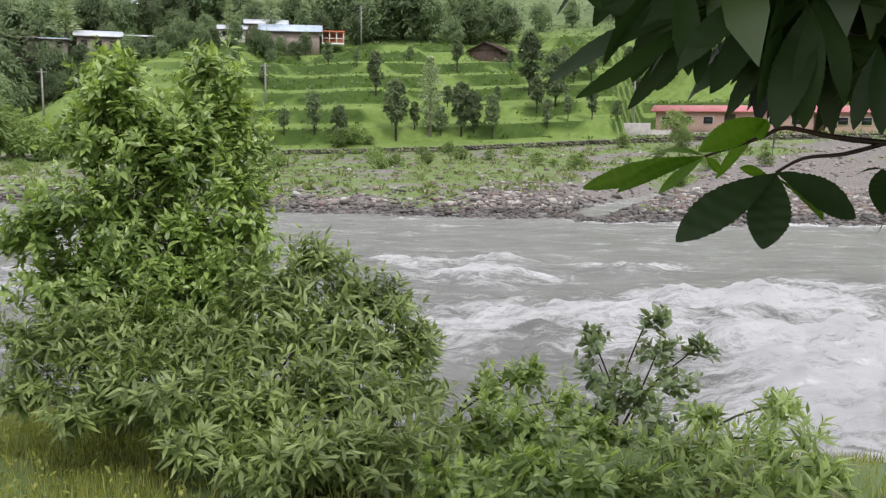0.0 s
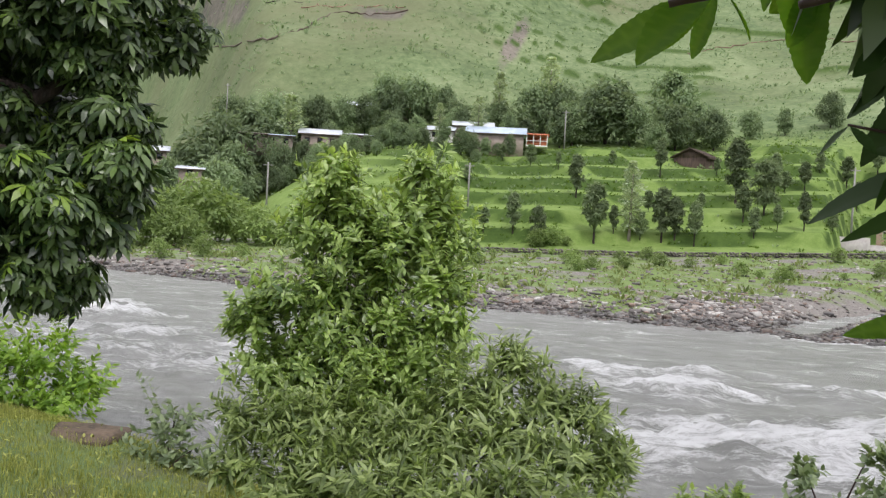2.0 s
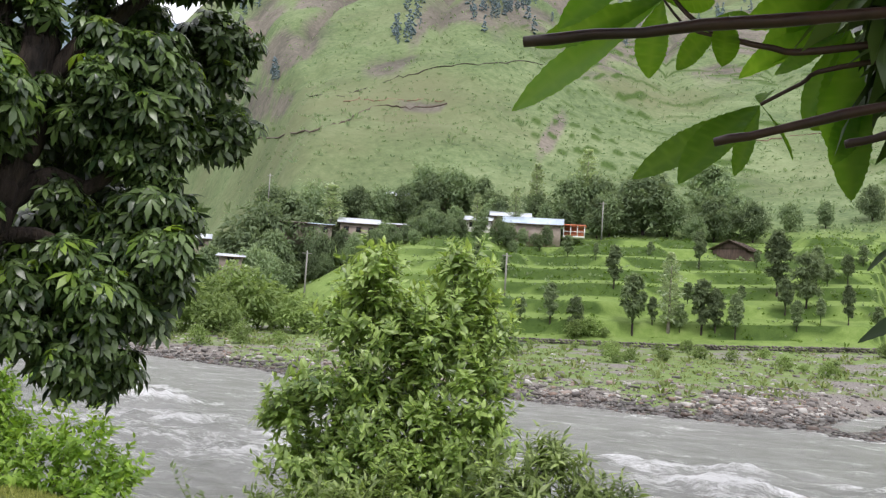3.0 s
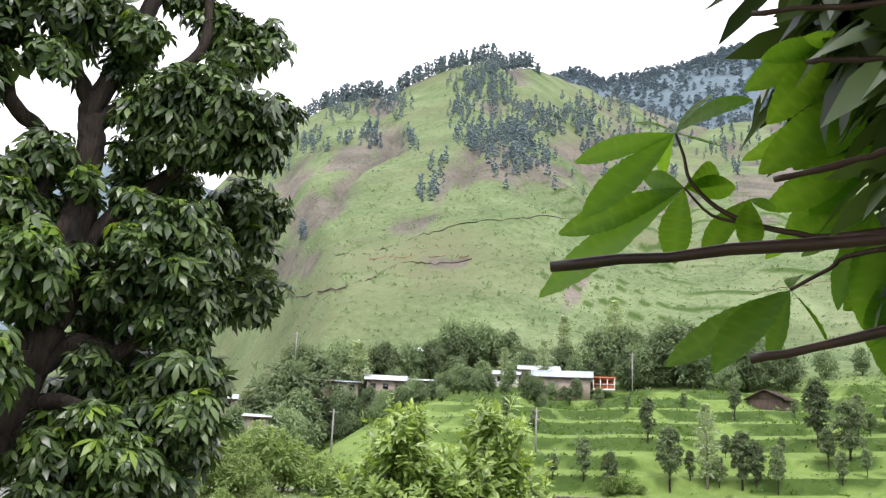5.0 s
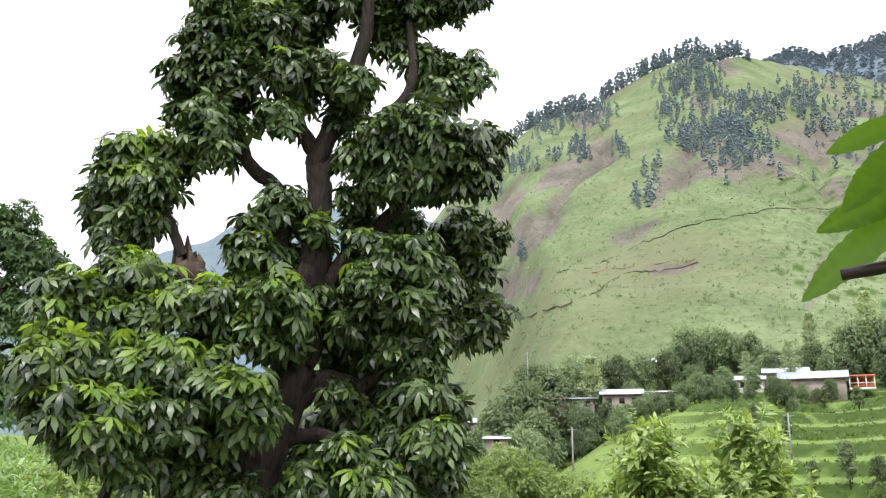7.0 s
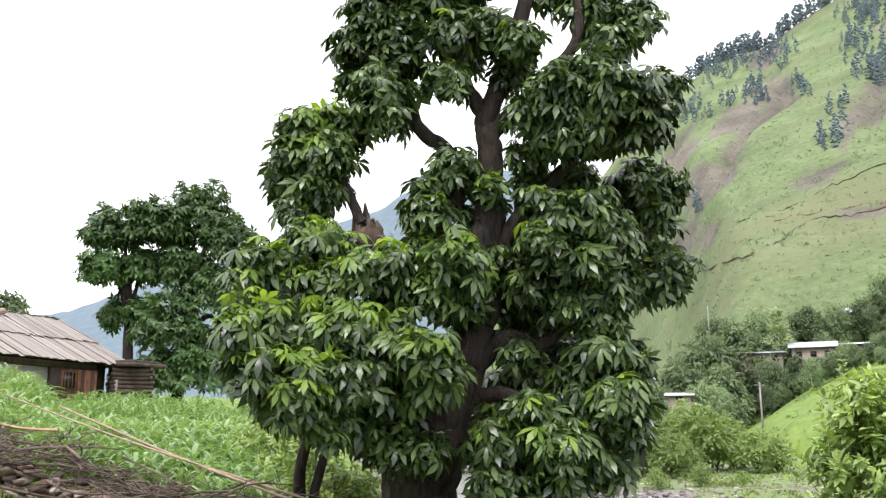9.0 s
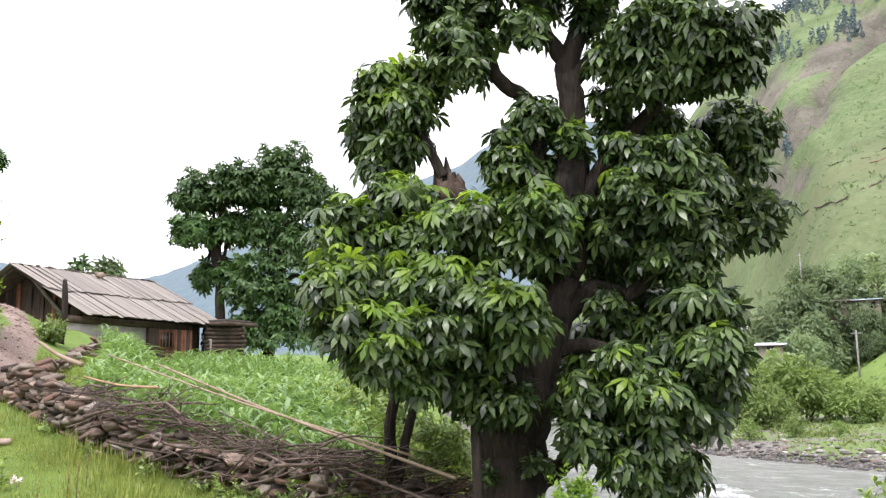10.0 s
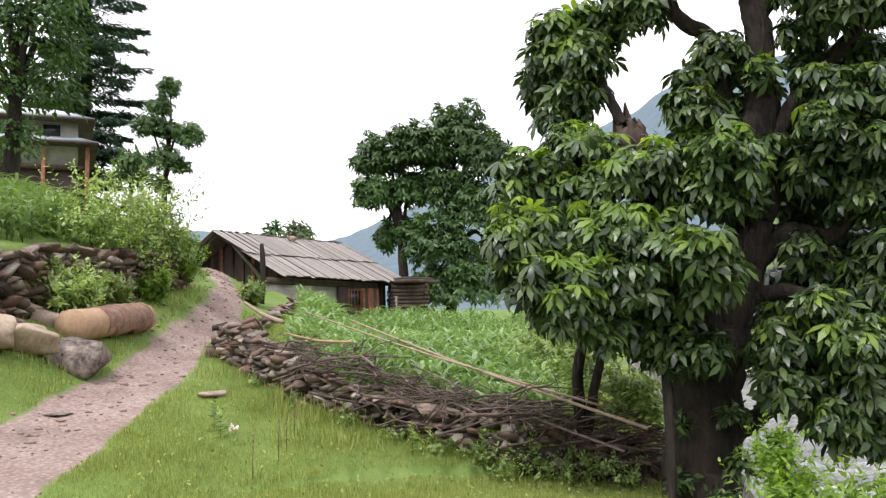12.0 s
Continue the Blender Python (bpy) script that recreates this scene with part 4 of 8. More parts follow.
# leafy heads of the crown, limb by limb: bearing, height angle, radius in degrees
PUFF = [(48.5, 26.6, 2.3), (49.6, 24.4, 2.0), (47.3, 24.0, 2.0), (48.2, 21.5, 2.1), (49.5, 22.2, 1.5), (46.6, 25.9, 1.4), (47.5, 19.7, 1.2), (48.4, 29.2, 1.5)]
CENTRE = [(44.6, 27.8, 2.0), (42.3, 28.5, 2.0), (43.5, 25.2, 1.7), (41.1, 25.5, 1.7), (43.6, 22.4, 1.4), (46.1, 28.6, 1.3), (43.6, 30.0, 2.0), (40.5, 30.1, 1.7)]
SUMMIT = [(37.3, 29.4, 2.0), (34.9, 29.9, 2.0), (32.5, 30.0, 2.0), (30.7, 30.8, 1.7), (36.0, 27.4, 1.6), (30.9, 25.5, 1.9), (32.7, 24.2, 1.6), (34.3, 26.4, 1.2), (45.0, 33.4, 2.8), (41.0, 34.5, 3.4), (36.4, 34.4, 3.4), (38.8, 38.0, 3.0)]
EAST = [(36.4, 21.3, 2.2), (34.1, 21.8, 2.3), (31.7, 20.8, 2.2), (29.8, 20.9, 1.7), (35.5, 18.8, 1.9), (33.2, 19.0, 1.7), (30.5, 19.0, 1.5), (38.2, 20.1, 1.4)]
SHADED = [(30.0, 15.2, 2.0), (31.6, 15.7, 1.5), (30.4, 13.0, 1.5), (30.3, 9.2, 1.8), (29.1, 10.3, 1.3), (31.7, 9.5, 1.3), (35.0, 16.0, 1.2), (37.5, 14.7, 1.0)]
INNER = [(45.1, 13.8, 1.4), (43.3, 13.3, 1.3), (44.8, 15.6, 1.1), (43.1, 17.0, 1.5), (41.0, 15.6, 1.0), (38.6, 9.6, 1.1), (40.2, 11.0, 0.9), (38.3, 17.5, 1.3), (37.8, 14.6, 1.1), (39.4, 22.6, 1.3), (38.6, 24.8, 1.4)]
BROKEN = [(52.9, 19.4, 1.7), (51.0, 19.8, 1.7), (49.5, 19.4, 1.2), (53.3, 17.6, 1.8), (51.4, 17.6, 2.0), (54.0, 16.1, 1.4), (52.1, 15.4, 1.7), (53.2, 14.3, 1.2), (51.0, 15.8, 1.2)]
STUB = [(52.4, 12.1, 1.9), (50.6, 11.4, 1.7), (54.2, 10.6, 1.6), (55.7, 11.0, 1.4), (51.3, 9.6, 1.6), (53.1, 9.4, 1.5), (56.2, 9.5, 1.2)]
PAD = [(46.8, 10.7, 1.8), (44.6, 11.1, 2.0), (42.7, 11.1, 1.8), (41.6, 9.6, 1.4), (46.8, 8.9, 1.6), (44.2, 8.9, 1.7), (42.2, 8.1, 1.3), (49.1, 10.4, 1.4)]
FRONT = [(53.8, 6.3, 2.0), (51.2, 6.3, 2.0), (49.0, 6.3, 2.0), (46.8, 5.6, 1.9), (44.6, 4.9, 1.7), (55.6, 7.0, 1.8), (56.6, 6.3, 1.4), (55.2, 4.1, 1.8), (52.3, 3.8, 2.0), (53.0, 2.0, 1.6)]
UNDER = [(49.0, 3.4, 2.1), (46.1, 3.1, 1.8), (43.9, 3.4, 1.4), (48.3, 0.4, 1.8), (46.5, -1.0, 1.4), (44.7, -1.0, 1.2), (54.0, 1.6, 1.2), (50.8, 1.6, 1.7), (56.2, 4.5, 1.3), (51.1, 0.2, 1.1)]
SIDE = [(35.6, 13.8, 1.9), (33.8, 14.0, 1.9), (32.0, 12.5, 1.5), (37.1, 12.4, 1.3), (35.7, 10.9, 1.8), (33.9, 10.8, 1.9), (32.5, 9.3, 1.8), (35.1, 8.3, 1.6), (37.9, 9.5, 1.2), (33.5, 7.2, 1.6)]
LOW = [(33.4, 5.1, 1.9), (31.7, 4.3, 1.5), (34.6, 3.3, 1.9), (32.5, 2.2, 1.8), (34.3, 1.2, 1.6), (32.3, 0.1, 1.5), (31.5, 1.5, 1.2)]
HANGING = [(40.4, -0.9, 1.7), (38.2, -0.2, 1.9), (36.1, -0.9, 1.9), (34.4, -1.9, 1.8), (38.3, -2.8, 1.9), (36.2, -3.6, 1.8), (40.1, -3.3, 1.4), (33.1, -2.3, 1.2), (38.2, 1.6, 1.1), (36.4, -6.0, 1.5), (34.6, -5.4, 1.5), (37.8, -5.0, 1.3)]
BEHIND = [(38.6, 11.3, 1.2), (39.4, 8.4, 1.5), (38.0, 7.0, 1.1), (36.7, 8.4, 1.5), (39.6, 3.0, 1.5), (36.6, 1.6, 1.6), (37.9, 3.4, 1.0), (35.9, 5.1, 1.5), (37.5, 10.6, 1.2), (40.4, 14.7, 1.0), (34.4, 16.2, 1.2), (36.6, 15.6, 1.2), (38.6, 5.2, 1.2), (37.4, 4.1, 1.2), (39.7, 5.7, 1.0), (40.5, 1.2, 1.1), (38.1, 4.8, 1.0)]
# limb's heads, depth against the trunk, seen from, share of fresh leaves on top
HEADS = [(PUFF, 0.0, HIGH, 0.0), (CENTRE, 0.0, HIGH, 0.1), (SUMMIT, 0.3, HIGH, 0.0), (EAST, -0.5, HIGH, 0.05), (SHADED, 0.9, HIGH, 0.1), (INNER, -0.2, HIGH, 0.2), (BROKEN, 0.2, MID, 0.55), (STUB, -0.5, MID, 0.6), (PAD, -0.9, MID, 0.6), (FRONT, -1.5, MID, 0.6),
         (UNDER, -1.1, MID, 0.1), (SIDE, -0.4, MID, 0.15), (LOW, -0.2, MID, 0.15), (HANGING, -0.6, MID, 0.15), (BEHIND, 0.5, MID, 0.1)]
PALM_OUTER = palmate(6, 0.38, 120, 0.62, 2, 1.5)


def head(rng, centre, rad, n, size, fresh):
    """Rosettes of palmate leaves over a rounded head: flat and outward on top, hanging at the sides.
    Gives the older leaves and the fresh ones at the top apart."""
    d = sphere_dirs(rng, n)
    d[:, 2] = np.where(d[:, 2] < -0.8, -d[:, 2] * 0.6, d[:, 2])
    k = 0.4 + 0.6 * rng.random(n) ** 0.5
    lump = 1 + 0.2 * np.sin(d[:, 0] * 5 + centre[0] * 3) * np.sin(d[:, 1] * 6 + centre[1] * 2) + 0.15 * np.sin(d[:, 2] * 7 + centre[2] * 5)
    pos = centre + d * (rad, rad, rad * 0.92) * (k * lump)[:, None]
    fwd = d * (1, 1, 0.45) + rng.normal(size=(n, 3)) * (0.5, 0.5, 0.3) - (0, 0, 0.5)
    up = d * 0.75 + (0, 0, 0.7) + rng.normal(size=(n, 3)) * 0.4
    s = size * rng.uniform(0.6, 1.25, n)
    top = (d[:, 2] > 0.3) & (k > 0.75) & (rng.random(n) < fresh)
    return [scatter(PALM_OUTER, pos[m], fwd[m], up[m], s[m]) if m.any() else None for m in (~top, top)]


def limb(name, spots, r0, r1, ob, seed, mat="bark", r=TR, sides=12):
    pts = bend([P(a, e, r + (q[0] if q else 0), MID) for a, e, *q in spots], 5)
    rng = np.random.default_rng(seed)
    pts[1:-1] += rng.normal(size=pts[1:-1].shape) * r0 * 0.05
    pts = bend(pts, 3)
    return part(name, gnarled(pts, np.linspace(r0, r1, len(pts)), max(sides, 10) * 2, 0.10, seed), mat, ob, smooth=True)


def big_chestnut():
    rng = np.random.default_rng(21)
    g = on_ground(45.6, TR)
    ob = thing("chestnut_tree", g, "old pollarded chestnut with dense dark green clumps", "tree")
    base = [(45.6, -14.0), (45.2, -6.0)]
    limb("trunk", [(45.4, -13.5), (45.3, -8.0), (44.6, -2.5), (43.3, 2.0), (42.0, 5.5), (40.9, 9.5), (40.5, 14.0)], 0.54, 0.20, ob, 1, sides=18)
    for a, w in ((46.9, 0.30), (43.9, 0.28), (45.4, 0.34)):
        limb("root_flare", [(a, -15.0, -0.35), (a * 0.5 + 22.6, -10.5, -0.3), (45.2, -6.0, -0.1)], w, 0.22, ob, 20)
    limb("limb", [(40.7, 11.5), (40.3, 17.5), (40.5, 20.1), (38.8, 24.2), (37.4, 29.0), (38.0, 35.0)], 0.21, 0.07, ob, 2)
    limb("limb", [(41.6, 8.5), (42.6, 13.0), (43.0, 17.6), (45.3, 19.8), (46.4, 23.0), (46.8, 26.0)], 0.15, 0.06, ob, 3)
    stub = limb("broken_stem", [(44.6, -1.0), (46.0, 5.0), (47.4, 9.4), (48.2, 11.6), (48.6, 12.8)], 0.28, 0.20, ob, 4, "split_wood", sides=14)
    for i in range(15):
        s = rng.uniform(-0.2, 0.2)
        b0 = P(48.4, 11.6, TR, MID) + (s, rng.uniform(-0.2, 0.2), 0)
        h = 0.2 + 0.35 * rng.random() + (0.5 * rng.random() if s < -0.1 else 0)
        part("splinter", tube([b0, b0 + (0, 0.02, h * 0.7), b0 + (-0.02, 0, h)], (0.085, 0.06, 0.012), 6, 0.35, i), "split_wood", stub)
    limb("limb", [(49.0, 13.4), (50.3, 16.2), (51.2, 18.6)], 0.08, 0.04, ob, 5)
    limb("limb", [(41.0, 10.0), (37.8, 14.6), (35.1, 17.0), (32.4, 19.9)], 0.15, 0.05, ob, 6)
    limb("limb", [(42.9, 3.0), (39.5, 5.8), (37.0, 5.6), (35.1, 7.6)], 0.17, 0.06, ob, 7)
    limb("limb", [(44.5, 1.0), (40.5, 2.4), (36.5, 1.6), (34.0, 3.0)], 0.13, 0.05, ob, 8)
    limb("limb", [(44.9, -7.0), (42.6, -5.6), (41.0, -4.4), (38.6, -2.2), (36.0, -0.6)], 0.16, 0.06, ob, 9)
    limb("limb", [(45.4, 3.0, -0.3), (48.0, 4.0, -0.8), (51.0, 5.0, -1.0), (53.0, 6.0, -1.0)], 0.13, 0.05, ob, 10)
    limb("limb", [(40.4, 19.0), (37.0, 22.0), (34.2, 25.0), (34.4, 29.0)], 0.12, 0.05, ob, 14)
    limb("limb", [(40.8, 20.5), (42.5, 23.5), (43.6, 28.0), (45.0, 31.0)], 0.12, 0.05, ob, 15)
    for heads, depth, origin, fresh in HEADS:
        # smaller heads fill in behind the listed ones
        back = [((a + q) / 2, (e + u) / 2 - 0.3, (w + v) * 0.42) for (a, e, w), (q, u, v) in zip(heads, heads[1:] + heads[:1]) if math.hypot(a - q, e - u) < 5.5]
        for i, (a, e, w) in enumerate(heads + back):
            rad = radians(w) * TR * (1.0 if i < len(heads) else 0.9)
            c = P(a, e, TR + depth + (rng.uniform(-0.45, 0.35) if i < len(heads) else 0.5), origin)
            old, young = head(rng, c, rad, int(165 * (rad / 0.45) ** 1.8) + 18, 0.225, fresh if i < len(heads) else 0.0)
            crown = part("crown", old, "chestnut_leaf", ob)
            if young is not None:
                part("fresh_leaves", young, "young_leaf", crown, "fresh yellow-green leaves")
    # suckers and ivy round the foot of the trunk
    for a, e, w in ((43.4, -5.0, 1.0), (43.0, -8.0, 1.1), (46.8, -9.0, 0.8), (45.2, -11.0, 1.1), (46.6, -5.6, 0.7), (44.2, -10.0, 1.0), (47.4, -11.0, 0.9)):
        rad = radians(w) * TR
        part("sucker_shoot", clump(rng, P(a, e, TR - 0.55, MID), rad, 130, LEAF_OVAL, 0.12, 0.1, 0.4), "chestnut_leaf", ob)
    return ob


big_chestnut()

# two thin stems and a post in the shade beside the chestnut
g = on_ground(52.2, 13.4)
ob = thing("young_tree", g, "young forked tree with thin dark stems beside the chestnut", "tree")
limb("trunk", [(52.4, -6.0), (52.6, -2.6), (51.8, 1.0), (51.2, 4.0)], 0.10, 0.05, ob, 31, r=13.2, sides=8)
limb("trunk", [(52.2, -6.0), (51.4, -2.6), (50.6, 0.2), (49.8, 4.0)], 0.08, 0.04, ob, 32, r=13.2, sides=8)
rng = np.random.default_rng(33)
part("crown", join(*[clump(rng, P(a, e, 13.1), radians(w) * 13.1, 110, PALM, 0.17) for a, e, w in [(52.4, 2.2, 2.0), (50.4, 2.4, 2.0), (49.0, 4.0, 1.8), (51.6, 4.6, 2.0)]]), "chestnut_leaf", ob)
g = on_ground(47.9, 11.4)
ob = thing("old_post", g, "dark weathered wooden post leaning beside the stone wall", "post")
part("shaft", tube(bend([g - (0, 0, 0.2), g + (0.02, 0, 0.8), P(47.9, -1.0, 11.4)], 3), 0.055, 8, 0.12, 3), "bark", ob, smooth=True)

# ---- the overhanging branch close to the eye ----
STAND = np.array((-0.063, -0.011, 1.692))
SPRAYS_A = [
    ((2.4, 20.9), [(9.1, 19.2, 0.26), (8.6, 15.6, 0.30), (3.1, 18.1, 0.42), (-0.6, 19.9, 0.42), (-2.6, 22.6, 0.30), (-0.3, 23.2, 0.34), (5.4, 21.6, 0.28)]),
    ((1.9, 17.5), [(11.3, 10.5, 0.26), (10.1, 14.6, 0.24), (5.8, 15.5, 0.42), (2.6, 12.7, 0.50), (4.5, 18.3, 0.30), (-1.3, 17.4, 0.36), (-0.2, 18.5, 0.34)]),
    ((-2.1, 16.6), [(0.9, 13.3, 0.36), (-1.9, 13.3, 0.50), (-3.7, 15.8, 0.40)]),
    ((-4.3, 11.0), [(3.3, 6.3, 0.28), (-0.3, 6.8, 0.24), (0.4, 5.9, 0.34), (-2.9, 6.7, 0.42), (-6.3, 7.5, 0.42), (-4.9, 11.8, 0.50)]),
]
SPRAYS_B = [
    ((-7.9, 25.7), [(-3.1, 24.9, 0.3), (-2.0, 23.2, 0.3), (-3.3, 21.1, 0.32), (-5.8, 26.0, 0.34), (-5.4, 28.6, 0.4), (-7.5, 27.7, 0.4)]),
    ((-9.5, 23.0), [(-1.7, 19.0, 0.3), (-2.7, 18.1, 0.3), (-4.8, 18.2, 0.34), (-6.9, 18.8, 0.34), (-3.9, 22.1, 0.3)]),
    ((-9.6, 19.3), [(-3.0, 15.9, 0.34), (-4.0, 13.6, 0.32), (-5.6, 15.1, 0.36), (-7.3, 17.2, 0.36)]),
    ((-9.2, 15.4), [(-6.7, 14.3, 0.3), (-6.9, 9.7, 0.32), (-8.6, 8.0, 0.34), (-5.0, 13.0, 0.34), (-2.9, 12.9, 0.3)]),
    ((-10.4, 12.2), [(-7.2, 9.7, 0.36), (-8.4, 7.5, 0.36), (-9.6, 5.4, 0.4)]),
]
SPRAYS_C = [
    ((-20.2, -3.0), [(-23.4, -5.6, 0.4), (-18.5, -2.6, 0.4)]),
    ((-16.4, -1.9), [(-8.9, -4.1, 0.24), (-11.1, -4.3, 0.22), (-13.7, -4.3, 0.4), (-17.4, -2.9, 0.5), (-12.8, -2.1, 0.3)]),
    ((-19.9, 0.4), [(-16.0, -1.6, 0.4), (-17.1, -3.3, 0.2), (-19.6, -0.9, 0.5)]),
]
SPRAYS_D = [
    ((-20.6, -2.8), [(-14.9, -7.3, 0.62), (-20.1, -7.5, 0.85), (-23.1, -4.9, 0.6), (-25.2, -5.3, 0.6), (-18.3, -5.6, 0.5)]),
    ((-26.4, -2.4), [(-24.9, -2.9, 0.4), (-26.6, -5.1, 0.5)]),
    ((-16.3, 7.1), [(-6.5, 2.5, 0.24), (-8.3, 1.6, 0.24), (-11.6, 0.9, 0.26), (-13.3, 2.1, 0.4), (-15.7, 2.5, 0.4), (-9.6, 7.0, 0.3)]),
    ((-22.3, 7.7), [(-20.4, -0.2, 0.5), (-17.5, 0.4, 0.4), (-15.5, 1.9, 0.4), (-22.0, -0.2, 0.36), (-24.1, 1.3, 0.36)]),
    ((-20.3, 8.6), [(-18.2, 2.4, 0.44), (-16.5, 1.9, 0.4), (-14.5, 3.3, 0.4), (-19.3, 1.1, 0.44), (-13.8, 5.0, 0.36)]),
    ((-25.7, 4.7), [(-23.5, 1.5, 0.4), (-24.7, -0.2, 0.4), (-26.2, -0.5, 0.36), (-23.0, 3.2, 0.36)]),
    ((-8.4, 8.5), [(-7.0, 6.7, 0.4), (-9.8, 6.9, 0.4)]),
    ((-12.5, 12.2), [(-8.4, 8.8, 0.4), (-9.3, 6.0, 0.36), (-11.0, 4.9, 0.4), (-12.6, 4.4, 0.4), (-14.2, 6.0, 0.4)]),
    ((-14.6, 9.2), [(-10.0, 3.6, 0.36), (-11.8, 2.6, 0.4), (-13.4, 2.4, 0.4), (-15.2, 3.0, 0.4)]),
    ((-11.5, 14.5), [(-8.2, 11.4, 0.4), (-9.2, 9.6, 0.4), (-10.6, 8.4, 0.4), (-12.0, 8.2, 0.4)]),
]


def leaflet_geo(a, b, width, rng):
    """One serrated, ribbed leaflet from its stalk to its tip."""
    a, b = np.asarray(a), np.asarray(b)
    axis = b - a
    n = np.linalg.norm(axis)
    rows = 33
    v, f = [(0, 0, 0)], []
    droop = rng.uniform(-0.02, 0.10)
    for i in range(1, rows + 1):
        t = i / (rows + 1)
        w = 0.5 * width * math.sin(math.pi * t ** 1.25) ** 0.75 * (1.03 if i % 2 else 0.955)
        rib = 0.012 * math.sin(i * 1.25) * width
        z = -droop * (2 * t - 1) ** 2 + droop
        v += [(-w, t, z + 0.16 * w + rib), (-w * 0.5, t, z + 0.11 * w + rib), (0, t, z), (w * 0.5, t, z + 0.11 * w - rib), (w, t, z + 0.16 * w - rib)]
    v.append((0, 1, 0))
    f += [(0, 2, 1), (0, 3, 2), (0, 4, 3), (0, 5, 4)]
    for i in range(rows - 1):
        k = 1 + 5 * i
        for q in range(4):
            f += [(k + q, k + q + 1, k + q + 6), (k + q, k + q + 6, k + q + 5)]
    k = 1 + 5 * (rows - 1)
    f += [(k + q, k + q + 1, len(v) - 1) for q in range(4)]
    to_eye = EYE - (a + b) / 2
    up = np.array((0, 0, 1.0)) * rng.uniform(0.2, 0.9) + to_eye / np.linalg.norm(to_eye) * rng.uniform(0.5, 1.0) + rng.normal(size=3) * 0.35
    return scatter((np.array(v, float), np.array(f)), [a], [axis], [up], [n])


def veins(me):
    """Midrib and slanting side veins, as a mask on the leaflet's vertices."""
    k = np.arange(len(me.vertices)) - 1
    row, col = np.divmod(k, 5)
    mask = np.where((col == 2) | ((row + 2 * np.abs(col - 2)) % 5 == 0), 1.0, 0.0)
    at = me.attributes.new("vein", "FLOAT", "POINT")
    at.data.foreach_set("value", mask.astype(np.float32))


